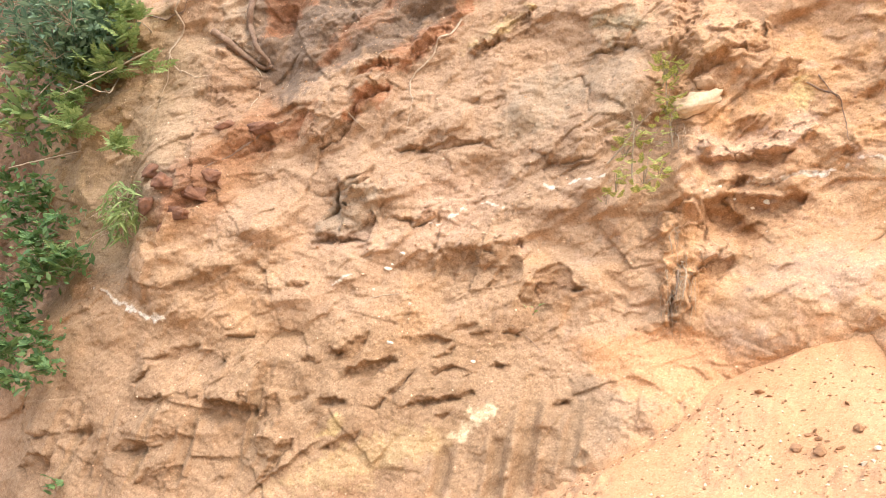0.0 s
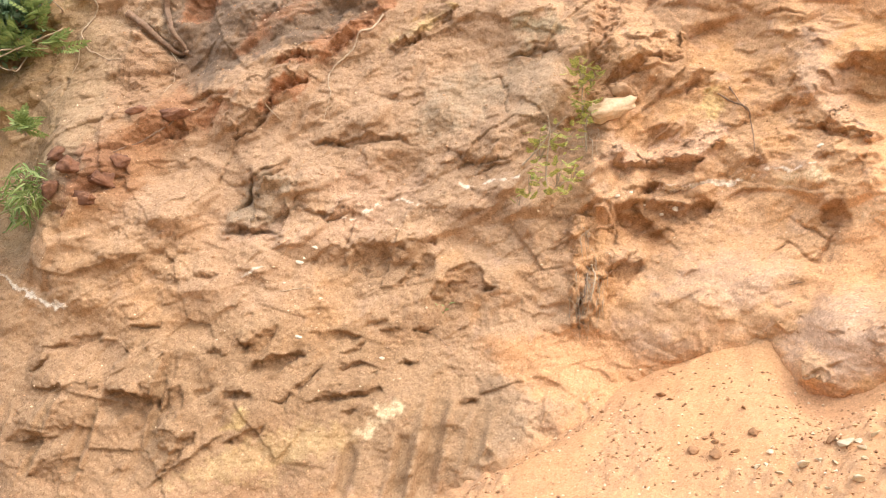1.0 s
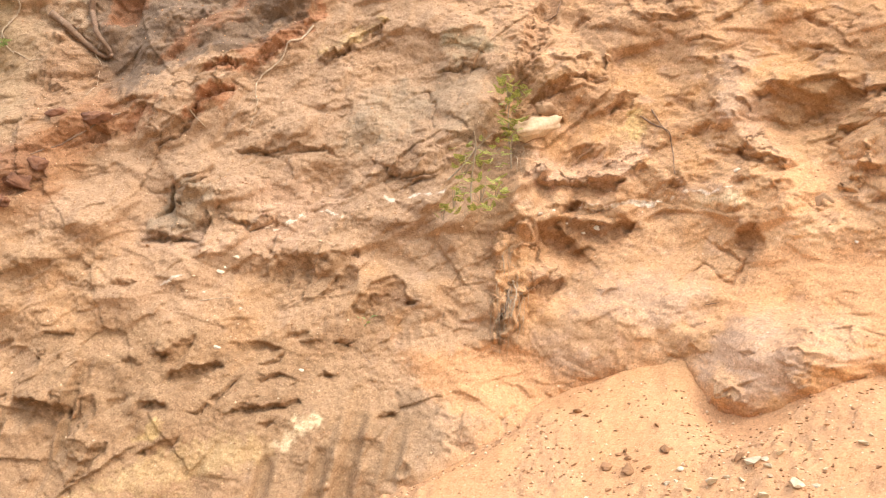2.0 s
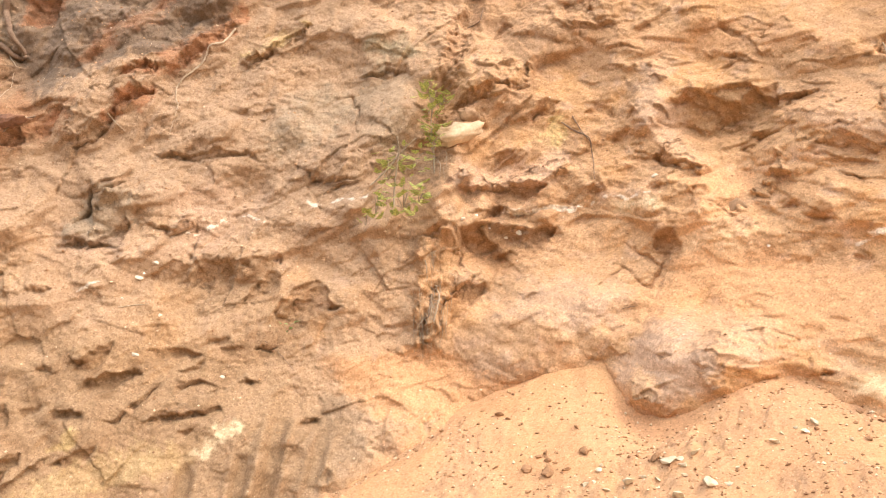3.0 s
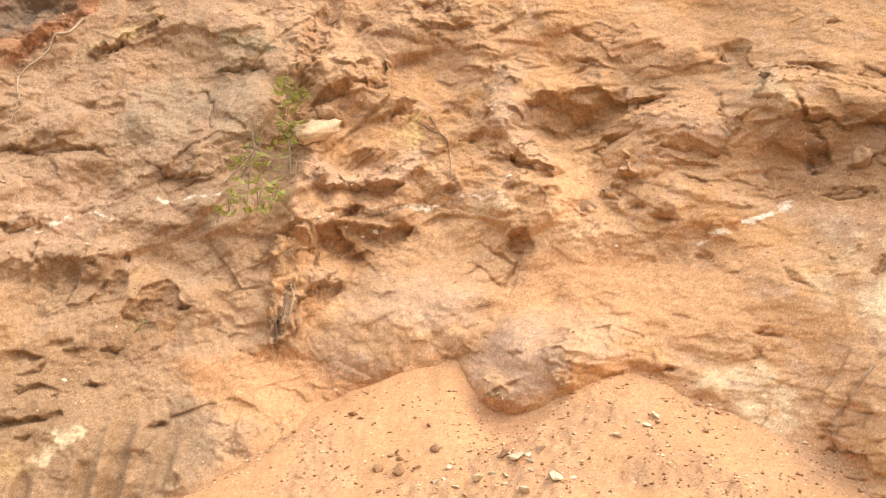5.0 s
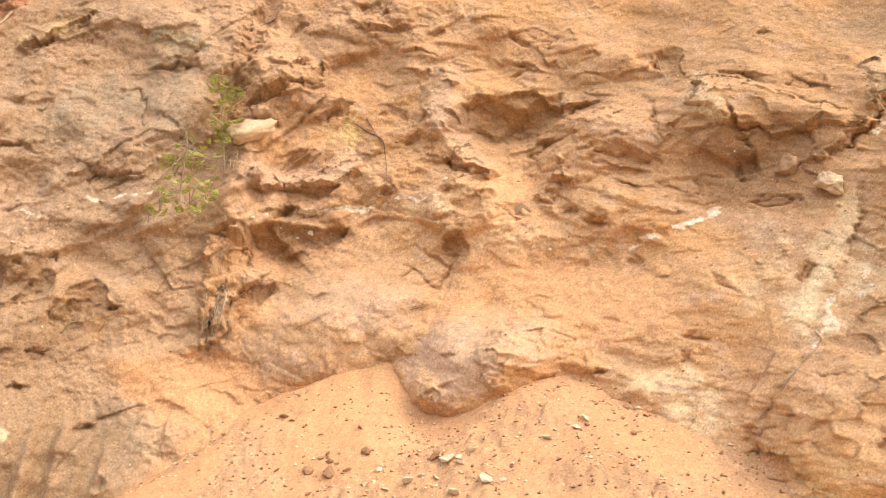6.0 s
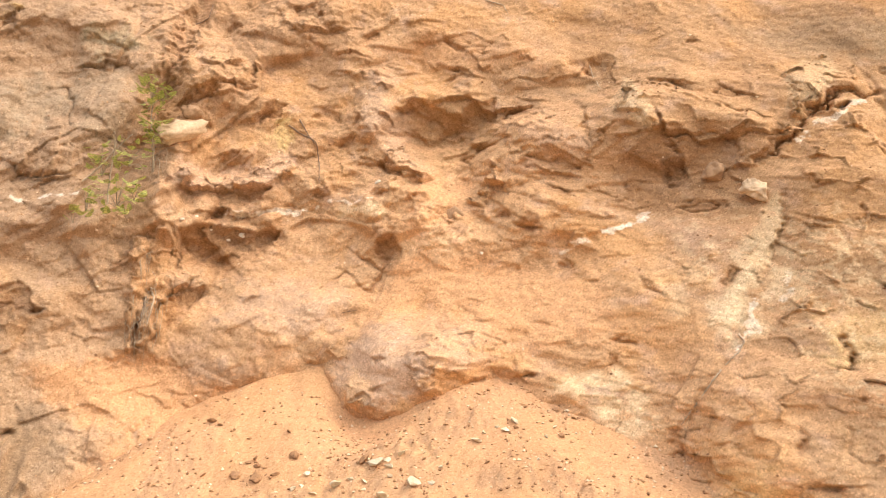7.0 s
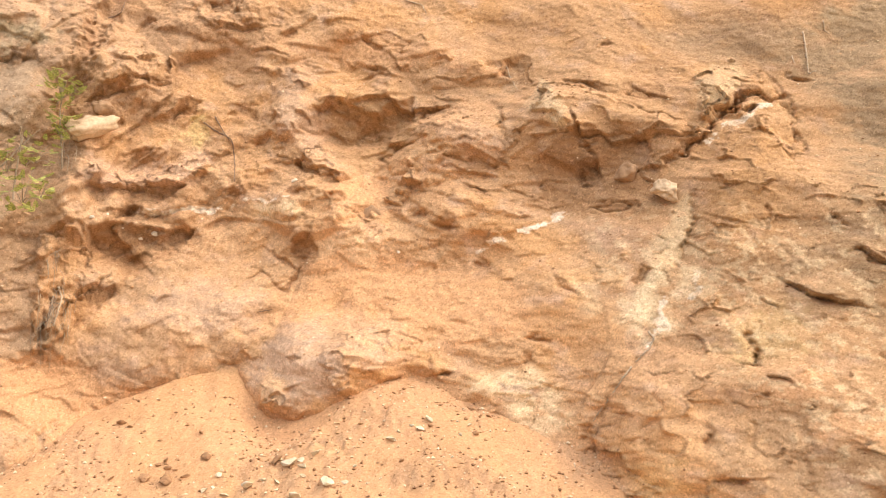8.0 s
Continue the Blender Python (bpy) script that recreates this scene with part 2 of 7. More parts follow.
def brow(pts, out, wide=0.10):
    """A brow of rock: the face swells out towards the line from above and breaks back sharply under it."""
    w = window(pts, 3 * wide)
    dist, along = line_distance(pts, WU[w], WZ[w], False)
    p = np.array(sorted(pts))
    over = WZ[w] - np.interp(WU[w], p[:, 0], p[:, 1])
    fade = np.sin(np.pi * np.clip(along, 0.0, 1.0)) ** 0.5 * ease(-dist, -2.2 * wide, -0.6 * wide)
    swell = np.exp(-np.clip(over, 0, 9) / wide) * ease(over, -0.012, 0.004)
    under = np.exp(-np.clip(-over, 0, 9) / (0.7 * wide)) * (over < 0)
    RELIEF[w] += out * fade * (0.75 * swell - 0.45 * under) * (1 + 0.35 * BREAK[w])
    # darkens the soil's colour under the brow, where its shade falls
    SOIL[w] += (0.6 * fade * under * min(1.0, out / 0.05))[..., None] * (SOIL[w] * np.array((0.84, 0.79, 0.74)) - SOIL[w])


def chunk(u, z, size, out, turn, r):
    """An angular lump of rock bedded in the face: a tilted top plane and plane sides, steep below and flatter above."""
    w = window([(u - 1.7 * size, z - 1.7 * size), (u + 1.7 * size, z + 1.7 * size)], 0.02)
    x, y = NU[w] - u, NZ[w] - z
    a, b = (x * math.cos(turn) + y * math.sin(turn)) / 1.5, y * math.cos(turn) - x * math.sin(turn)
    body = np.full(x.shape, 9.0)
    start = r.uniform(0, 6.28)
    for k in range(6):
        way = start + (k + r.uniform(-0.3, 0.3)) * math.pi / 3
        side = 1 - (a * math.cos(way) + b * math.sin(way)) / (size * r.uniform(0.75, 1.1))
        body = np.minimum(body, side / (0.12 + 0.75 * (0.5 + 0.5 * math.sin(way)) * r.uniform(0.5, 1.0)))
    top = 1 + (r.uniform(-0.5, 0.5) * a + r.uniform(-0.7, 0.1) * b) / size
    RELIEF[w] += out * np.clip(np.minimum(body, top), 0, 2)


def hollow(pts, depth):
    """A broken-out hollow: the face draws back under its upper edge and comes out again over a short ledge at its foot."""
    w = window(pts, 0.3)
    x, y = WU[w], WZ[w]
    sd = inside(pts, x, y)
    top, foot = np.full(x.shape, -9.0), np.full(x.shape, 9.0)
    for (ax, ay), (bx, by) in zip(pts, pts[1:] + pts[:1]):
        if ax != bx:
            t = (x - ax) / (bx - ax)
            cross, hit = ay + t * (by - ay), (t >= 0) & (t <= 1)
            top, foot = np.where(hit, np.maximum(top, cross), top), np.where(hit, np.minimum(foot, cross), foot)
    down = np.clip((top - y) / np.maximum(top - foot, 0.02), 0, 1)
    profile = (0.40 + 0.60 * ease(down, 0.0, 0.62)) * (1 - 0.9 * ease(down, 0.66, 1.0))
    RELIEF[w] -= (0.46 * depth + 0.012) * profile * ease(sd, 0.0, 0.016) * (0.95 + 0.12 * BREAK[w])
    RELIEF[w] += 0.10 * depth * np.exp(-np.clip(-sd, 0, 1) / 0.05) * (sd < 0) * (y > 0.5 * (top + foot))
    RELIEF[w] += ease(sd, 0.0, 0.03) * (0.18 * depth * chips(CU[w], CZ[w] * 1.2, 0.16, 13, 0.9) + 0.010 * chips(CU[w], CZ[w] * 1.3, 0.08, 14, 0.9))
    # newly broken earth, darker than the dried skin, with the hollow's shade coloured in
    fresh_shade = (ease(sd + 0.015 * BREAK[w], -0.002, 0.008) * 0.8)[..., None]
    SOIL[w] += fresh_shade * (SOIL[w] * np.array((0.80, 0.75, 0.70)) - SOIL[w])


def net(wide, high, seed, roof=None):
    """Plane facets on a loose net of triangles, through a given relief or through random heights (-1 to 1)."""
    r = np.random.default_rng(seed)
    nu, nz = int((GU[-1] - GU[0]) / wide) + 3, int((GZ[-1] - GZ[0]) / high) + 8
    i, j = np.meshgrid(np.arange(nu), np.arange(nz), indexing="ij")
    pu = GU[0] + wide * (i - 0.5 + 0.5 * (j % 2) + r.uniform(-0.38, 0.38, i.shape))
    pz = GZ[0] + high * (j - 3.5 + r.uniform(-0.38, 0.38, i.shape)) + 0.35 * (pu - 2.0).clip(-2.5, 0)
    pz += 1.0 * ease(-pu, -2.0, -0.5) * 0.5
    if roof is None:
        top = r.uniform(-1, 1, i.shape)
    else:
        top = roof[np.clip(((pu - GU[0]) / STEP).round().astype(int), 0, len(GU) - 1), np.clip(((pz - GZ[0]) / STEP).round().astype(int), 0, len(GZ) - 1)]
    plane = np.zeros(U.shape) if roof is None else roof.copy()
    for a in range(nu - 1):
        for b in range(nz - 1):
            q = ((a, b), (a + 1, b), (a + 1, b + 1), (a, b + 1))
            for tri in (((0, 1, 2), (0, 2, 3)) if (7 * a + 3 * b * b) % 5 > 2 else ((0, 1, 3), (1, 2, 3))):
                c = [q[k] for k in tri]
                x, y, h = [pu[k] for k in c], [pz[k] for k in c], [top[k] for k in c]
                i0, i1 = max(0, int((min(x) - GU[0] - 0.02) / STEP)), int((max(x) - GU[0] + 0.02) / STEP) + 2
                j0, j1 = max(0, int((min(y) - GZ[0] - 0.02) / STEP)), int((max(y) - GZ[0] + 0.02) / STEP) + 2
                det = (y[1] - y[2]) * (x[0] - x[2]) + (x[2] - x[1]) * (y[0] - y[2])
                if i1 <= 0 or j1 <= 0 or abs(det) < 1e-7:
                    continue
                w = np.s_[i0:i1, j0:j1]
                s = ((y[1] - y[2]) * (NU[w] - x[2]) + (x[2] - x[1]) * (NZ[w] - y[2])) / det
                t = ((y[2] - y[0]) * (NU[w] - x[2]) + (x[0] - x[2]) * (NZ[w] - y[2])) / det
                hit = (s >= 0) & (t >= 0) & (s + t <= 1)
                plane[w] = np.where(hit, s * h[0] + t * h[1] + (1 - s - t) * h[2], plane[w])
    return plane


def facets(wide, high, amount, seed):
    """Breaks the relief into plane facets; steep breaks stay as they are."""
    gu, gz = np.gradient(RELIEF, STEP)
    steep = ease(np.hypot(gu, gz), 1.0, 2.2)
    RELIEF[:] += amount * (1 - 0.8 * steep) * (net(wide, high, seed, RELIEF) - RELIEF)


def crack(pts, wide, deep):
    w = window(pts, 0.25)
    dist, along = line_distance(pts, WU[w], WZ[w], False)
    RELIEF[w] -= deep * np.exp(-(dist / (wide * (0.7 + 0.6 * np.abs(BREAK[w])))) ** 2) * np.sin(np.pi * np.clip(along, 0.08, 0.92)) ** 0.5


def groove(pts, wide, deep):
    """A long smooth score left by a bucket's tooth, smeared with damp clay."""
    w = window(pts, 0.25)
    dist, along = line_distance(pts, U[w] + 0.25 * (WU - U)[w], Z[w], False)
    score = ease(-dist, -wide, -0.25 * wide) * ease(-along, -1.0, -0.75) * ease(along, 0.0, 0.2)
    RELIEF[w] -= 0.8 * deep * score
    RELIEF[w] += 0.35 * deep * np.exp(-((dist - 1.15 * wide) / (0.3 * wide)) ** 2) * ease(-along, -1.0, -0.75)
    LOOSE[w] = np.maximum(LOOSE[w], 0.7 * score)
    SOIL[w] += (score * (0.78 + 0.2 * BREAK[w])).clip(0, 1)[..., None] * (np.array((0.28, 0.19, 0.11)) - SOIL[w])


def stain(pts, colour, amount, soft, ragged=1.0):
    w = window(pts, 0.3)
    sd = inside(pts, WU[w], WZ[w])
    part = (amount * ease(sd + ragged * (0.05 * BREAK[w] + 0.04 * BLOTCH[w]), -soft, soft) * (1 + 0.35 * BREAK[w])).clip(0, 1)
    SOIL[w] += part[..., None] * (np.array(colour) - SOIL[w])
    if colour in (GREY_PINK, BROWN_ORANGE, GREY_BROWN):
        CALM[w] = np.maximum(CALM[w], part)
    if colour == SAND:
        LOOSE[w] = np.maximum(LOOSE[w], part)


def vein(pts, wide):
    """A seam of white quartz and clay, knobbly and broken."""
    w = window(pts, 0.2)
    dist, along = line_distance(pts, WU[w], WZ[w], False)
    seam = ease(0.7 * wide * (0.62 + 1.5 * BREAK[w]) - dist, -0.004, 0.005)
    RELIEF[w] += 0.3 * wide * seam
    SOIL[w] += (0.7 * seam)[..., None] * (np.array(WHITE) - SOIL[w])


# ---- large forms
block([(5.23, 2.97), (5.41, 3.20), (5.57, 3.32), (5.77, 3.44), (5.78, 3.09), (5.86, 2.79), (5.98, 2.70), (6.18, 2.49), (5.44, 0.78), (4.21, 0.69), (4.38, 1.23), (4.49, 1.49), (4.72, 1.75), (4.93, 2.06), (5.05, 2.42)], 0.14, 0.22)
dome(3.22, 1.74, 0.50, 0.42, 0.12, 0.31)
dome(2.92, 1.50, 0.24, 0.22, 0.3, 0.10)
dome(3.55, 1.82, 0.26, 0.20, 0.2, 0.10)
dome(2.45, 2.08, 0.66, 0.42, 0.45, 0.12)
dome(2.76, 1.87, 0.17, 0.11, 0.25, 0.09)
block([(1.83, 3.00), (1.89, 3.13), (2.17, 3.13), (2.41, 3.18), (2.59, 3.29), (2.65, 3.19), (2.49, 3.05), (2.17, 3.02), (2.01, 2.95)], 0.105, 0.05)
block([(4.58, 3.47), (4.68, 3.72), (4.81, 3.73), (4.96, 3.61), (5.05, 3.53), (5.18, 3.47), (5.39, 3.31), (5.39, 3.24), (5.24, 3.22), (4.94, 3.23), (4.73, 3.30), (4.69, 3.42)], 0.119, 0.07)
block([(5.49, 3.71), (5.76, 3.87), (5.76, 3.76), (5.66, 3.55), (5.40, 3.26), (5.45, 3.50)], 0.09, 0.06)
block([(5.15, 2.84), (5.01, 2.64), (4.91, 2.48), (4.79, 2.25), (4.64, 2.01), (4.68, 1.86), (4.83, 2.07), (4.97, 2.35), (5.10, 2.54), (5.19, 2.79)], 0.045, 0.07)
block([(5.74, 3.72), (5.88, 3.85), (5.84, 3.55), (5.73, 3.55), (5.66, 3.53)], 0.084, 0.09)
block([(3.68, 2.87), (3.79, 3.07), (3.86, 3.20), (3.85, 3.02), (3.77, 2.86)], 0.098, 0.04)
block([(3.19, 3.28), (3.34, 3.39), (3.46, 3.16), (3.44, 3.03), (3.35, 3.10), (3.25, 3.19)], 0.105, 0.05)
block([(-0.75, 2.61), (-0.76, 2.86), (-0.66, 2.90), (-0.49, 2.97), (-0.42, 2.83), (-0.47, 2.69), (-0.61, 2.61)], 0.077, 0.05)
block([(-1.73, 1.36), (-1.72, 1.55), (-1.57, 1.69), (-1.28, 1.75), (-1.30, 1.44), (-1.34, 1.35), (-1.47, 1.36)], 0.077, 0.06)
block([(-1.03, 3.35), (-0.82, 3.68), (-0.60, 3.79), (-0.34, 3.87), (-0.38, 3.70), (-0.60, 3.61), (-0.68, 3.45), (-0.94, 3.24)], 0.084, 0.07)
block([(-0.60, 3.85), (-0.38, 4.02), (-0.03, 4.22), (0.24, 4.39), (0.11, 4.19), (-0.16, 3.94), (-0.38, 3.89)], 0.084, 0.06)
block([(-0.09, 2.47), (-0.03, 2.58), (0.28, 2.57), (0.60, 2.49), (0.50, 2.45), (0.32, 2.42), (-0.03, 2.42)], 0.063, 0.05)
block([(0.62, 3.07), (0.72, 3.31), (1.09, 3.35), (1.22, 3.19), (1.15, 3.04), (0.91, 3.03)], 0.063, 0.08)
block([(0.19, 4.01), (0.46, 4.18), (0.76, 4.32), (0.74, 4.23), (0.45, 4.09), (0.30, 3.94)], 0.077, 0.06)
block([(-0.43, 2.68), (-0.47, 2.92), (-0.34, 3.03), (-0.09, 3.00), (-0.05, 2.73), (-0.26, 2.63)], 0.056, 0.06)
block([(2.03, 3.86), (2.08, 4.01), (2.28, 4.05), (2.44, 3.98), (2.39, 3.82), (2.19, 3.77)], 0.084, 0.06)
block([(3.94, 3.43), (4.15, 3.58), (4.37, 3.52), (4.43, 3.28), (4.37, 3.10), (4.08, 3.20), (3.94, 3.27)], 0.077, 0.1)
block([(-2.38, 1.13), (-2.36, 1.33), (-1.97, 1.41), (-1.78, 1.45), (-1.83, 1.13), (-2.12, 1.07)], 0.063, 0.05)
block([(-1.32, 1.13), (-1.22, 1.28), (-1.14, 1.22), (-1.09, 1.05), (-1.21, 0.96), (-1.31, 1.01)], 0.084, 0.07)
block([(2.90, 1.44), (2.93, 1.63), (3.06, 1.67), (3.13, 1.58), (3.10, 1.49)], 0.063, 0.05)
block([(1.49, 2.61), (1.69, 2.70), (1.81, 2.70), (1.84, 2.53), (1.99, 2.37), (1.84, 2.25), (1.72, 2.13), (1.66, 1.89), (1.52, 1.85), (1.49, 2.20)], 0.13, 0.06)
block([(3.36, 2.96), (3.51, 3.08), (3.71, 3.02), (3.79, 2.84), (3.65, 2.65), (3.45, 2.58), (3.32, 2.51)], 0.066, 0.1)
block([(3.83, 2.86), (3.92, 3.08), (4.11, 2.98), (4.33, 2.86), (4.40, 2.73), (4.20, 2.76), (4.03, 2.86)], 0.066, 0.08)
block([(4.15, 2.58), (4.11, 2.81), (4.22, 2.71), (4.28, 2.51), (4.22, 2.52)], 0.055, 0.07)
block([(3.04, 3.96), (3.24, 3.98), (3.34, 3.81), (3.30, 3.58), (3.19, 3.41), (3.08, 3.37), (3.02, 3.64)], 0.077, 0.1)
block([(4.60, 2.34), (4.74, 2.53), (4.82, 2.62), (4.81, 2.40), (4.69, 2.22), (4.61, 2.15)], 0.066, 0.08)
block([(3.93, 3.71), (4.18, 3.72), (4.39, 3.57), (4.21, 3.55), (4.03, 3.58)], 0.066, 0.1)
block([(3.54, 3.98), (4.00, 4.14), (4.40, 4.02), (4.46, 3.89), (4.03, 3.91)], 0.055, 0.08)
block([(3.35, 1.99), (3.52, 2.08), (3.68, 2.06), (3.78, 1.94), (3.73, 1.79), (3.52, 1.63), (3.34, 1.51), (3.29, 1.69)], 0.09, 0.16)
facets(0.19, 0.15, 0.5, 1)

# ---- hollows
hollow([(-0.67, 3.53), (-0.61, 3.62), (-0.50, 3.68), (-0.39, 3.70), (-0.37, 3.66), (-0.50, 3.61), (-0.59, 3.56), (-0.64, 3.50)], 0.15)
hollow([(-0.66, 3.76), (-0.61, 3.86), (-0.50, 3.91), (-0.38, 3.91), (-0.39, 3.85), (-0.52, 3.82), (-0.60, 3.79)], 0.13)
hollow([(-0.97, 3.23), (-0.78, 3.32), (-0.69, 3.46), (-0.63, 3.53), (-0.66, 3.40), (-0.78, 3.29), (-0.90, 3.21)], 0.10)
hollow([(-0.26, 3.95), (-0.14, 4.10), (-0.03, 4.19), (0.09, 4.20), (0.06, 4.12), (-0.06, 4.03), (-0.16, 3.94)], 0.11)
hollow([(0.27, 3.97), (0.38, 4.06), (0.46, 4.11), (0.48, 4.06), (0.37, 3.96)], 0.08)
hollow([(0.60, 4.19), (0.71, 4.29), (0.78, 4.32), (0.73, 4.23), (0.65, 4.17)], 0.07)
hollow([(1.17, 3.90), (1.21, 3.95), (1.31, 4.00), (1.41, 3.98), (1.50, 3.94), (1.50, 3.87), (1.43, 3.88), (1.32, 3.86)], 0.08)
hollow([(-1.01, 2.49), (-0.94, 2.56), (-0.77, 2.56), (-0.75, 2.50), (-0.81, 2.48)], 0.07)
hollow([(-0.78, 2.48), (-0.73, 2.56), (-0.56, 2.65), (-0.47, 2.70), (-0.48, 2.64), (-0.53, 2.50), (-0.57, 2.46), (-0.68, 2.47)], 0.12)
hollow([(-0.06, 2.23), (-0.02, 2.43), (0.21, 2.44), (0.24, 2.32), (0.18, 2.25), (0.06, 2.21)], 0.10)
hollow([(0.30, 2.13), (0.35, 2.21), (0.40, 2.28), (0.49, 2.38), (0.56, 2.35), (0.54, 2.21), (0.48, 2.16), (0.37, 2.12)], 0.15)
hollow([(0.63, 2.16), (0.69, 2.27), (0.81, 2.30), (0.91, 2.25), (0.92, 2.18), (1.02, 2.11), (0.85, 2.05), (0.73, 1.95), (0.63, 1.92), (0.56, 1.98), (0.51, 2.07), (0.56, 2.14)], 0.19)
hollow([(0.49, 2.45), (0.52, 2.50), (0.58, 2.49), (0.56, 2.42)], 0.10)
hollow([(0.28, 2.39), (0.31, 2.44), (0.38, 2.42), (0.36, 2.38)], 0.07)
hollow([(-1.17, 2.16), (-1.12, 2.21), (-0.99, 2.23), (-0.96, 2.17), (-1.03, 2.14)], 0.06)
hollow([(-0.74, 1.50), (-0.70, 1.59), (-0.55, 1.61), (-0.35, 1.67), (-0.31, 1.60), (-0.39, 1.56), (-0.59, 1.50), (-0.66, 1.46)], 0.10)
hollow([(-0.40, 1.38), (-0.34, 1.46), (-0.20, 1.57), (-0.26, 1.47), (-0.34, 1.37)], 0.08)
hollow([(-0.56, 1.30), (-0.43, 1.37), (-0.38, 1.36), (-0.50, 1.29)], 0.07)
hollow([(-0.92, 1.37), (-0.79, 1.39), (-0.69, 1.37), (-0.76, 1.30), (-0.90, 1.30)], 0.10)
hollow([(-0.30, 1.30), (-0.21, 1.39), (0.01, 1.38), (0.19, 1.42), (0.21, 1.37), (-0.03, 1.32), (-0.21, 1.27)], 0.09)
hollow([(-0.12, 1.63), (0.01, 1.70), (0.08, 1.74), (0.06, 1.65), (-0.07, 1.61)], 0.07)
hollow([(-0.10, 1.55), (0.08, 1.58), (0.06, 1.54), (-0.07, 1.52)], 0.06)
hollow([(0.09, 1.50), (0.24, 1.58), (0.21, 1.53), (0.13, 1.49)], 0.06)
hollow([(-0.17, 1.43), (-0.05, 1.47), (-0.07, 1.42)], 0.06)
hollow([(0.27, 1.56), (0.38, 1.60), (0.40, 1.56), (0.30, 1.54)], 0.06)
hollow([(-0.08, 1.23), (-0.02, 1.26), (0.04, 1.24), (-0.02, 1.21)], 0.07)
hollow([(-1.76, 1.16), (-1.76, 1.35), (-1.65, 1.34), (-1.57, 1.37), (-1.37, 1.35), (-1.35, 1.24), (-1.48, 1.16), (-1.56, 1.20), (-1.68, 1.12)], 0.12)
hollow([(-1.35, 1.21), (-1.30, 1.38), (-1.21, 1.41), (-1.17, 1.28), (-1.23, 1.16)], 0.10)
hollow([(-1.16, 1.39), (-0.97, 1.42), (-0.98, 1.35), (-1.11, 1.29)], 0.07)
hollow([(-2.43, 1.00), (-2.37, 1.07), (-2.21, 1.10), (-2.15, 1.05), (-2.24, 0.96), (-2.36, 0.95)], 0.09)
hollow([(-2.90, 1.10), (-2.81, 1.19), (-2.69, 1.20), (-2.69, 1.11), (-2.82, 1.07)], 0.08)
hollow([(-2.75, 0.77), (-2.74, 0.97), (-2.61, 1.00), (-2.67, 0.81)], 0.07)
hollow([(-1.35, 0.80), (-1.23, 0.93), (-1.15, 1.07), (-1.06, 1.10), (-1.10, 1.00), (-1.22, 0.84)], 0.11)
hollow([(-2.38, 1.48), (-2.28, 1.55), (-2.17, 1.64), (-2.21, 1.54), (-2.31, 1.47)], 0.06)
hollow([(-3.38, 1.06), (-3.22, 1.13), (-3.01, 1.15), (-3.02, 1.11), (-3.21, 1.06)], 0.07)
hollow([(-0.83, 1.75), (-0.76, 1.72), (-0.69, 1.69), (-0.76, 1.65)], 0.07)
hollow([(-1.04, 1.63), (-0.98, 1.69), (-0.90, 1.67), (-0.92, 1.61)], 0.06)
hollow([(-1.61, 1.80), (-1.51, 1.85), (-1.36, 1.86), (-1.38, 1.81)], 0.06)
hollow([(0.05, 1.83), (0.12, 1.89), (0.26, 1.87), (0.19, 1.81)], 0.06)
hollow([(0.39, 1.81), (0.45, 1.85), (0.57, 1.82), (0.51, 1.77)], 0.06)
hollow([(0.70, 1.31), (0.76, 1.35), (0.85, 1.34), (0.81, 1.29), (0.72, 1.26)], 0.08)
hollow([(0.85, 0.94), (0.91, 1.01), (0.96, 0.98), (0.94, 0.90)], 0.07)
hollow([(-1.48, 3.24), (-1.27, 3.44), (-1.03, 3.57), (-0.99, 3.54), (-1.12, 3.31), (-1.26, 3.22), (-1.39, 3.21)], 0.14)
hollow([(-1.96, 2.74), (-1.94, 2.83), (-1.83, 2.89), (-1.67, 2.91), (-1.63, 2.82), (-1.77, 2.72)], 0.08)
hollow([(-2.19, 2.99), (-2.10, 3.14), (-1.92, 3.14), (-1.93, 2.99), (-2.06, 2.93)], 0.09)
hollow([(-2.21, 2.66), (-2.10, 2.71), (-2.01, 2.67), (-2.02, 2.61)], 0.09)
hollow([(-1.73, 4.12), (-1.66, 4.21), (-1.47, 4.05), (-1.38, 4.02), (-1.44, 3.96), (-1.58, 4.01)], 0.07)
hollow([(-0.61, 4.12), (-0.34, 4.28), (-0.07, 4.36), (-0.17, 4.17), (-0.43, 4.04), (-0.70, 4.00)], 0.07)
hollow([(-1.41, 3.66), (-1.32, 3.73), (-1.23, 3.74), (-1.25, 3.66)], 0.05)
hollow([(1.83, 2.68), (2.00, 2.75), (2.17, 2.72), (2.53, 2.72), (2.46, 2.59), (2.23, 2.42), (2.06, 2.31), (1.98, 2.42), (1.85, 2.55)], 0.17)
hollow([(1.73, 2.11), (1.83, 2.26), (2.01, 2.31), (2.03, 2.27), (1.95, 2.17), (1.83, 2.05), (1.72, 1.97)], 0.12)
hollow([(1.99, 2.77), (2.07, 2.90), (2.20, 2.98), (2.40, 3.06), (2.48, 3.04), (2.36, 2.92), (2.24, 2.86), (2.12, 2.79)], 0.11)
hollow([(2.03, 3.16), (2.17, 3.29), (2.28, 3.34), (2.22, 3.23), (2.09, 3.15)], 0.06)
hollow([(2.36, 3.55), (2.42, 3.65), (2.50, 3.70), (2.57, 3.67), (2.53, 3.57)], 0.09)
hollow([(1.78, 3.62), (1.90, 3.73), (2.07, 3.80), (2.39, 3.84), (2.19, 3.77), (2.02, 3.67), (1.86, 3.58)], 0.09)
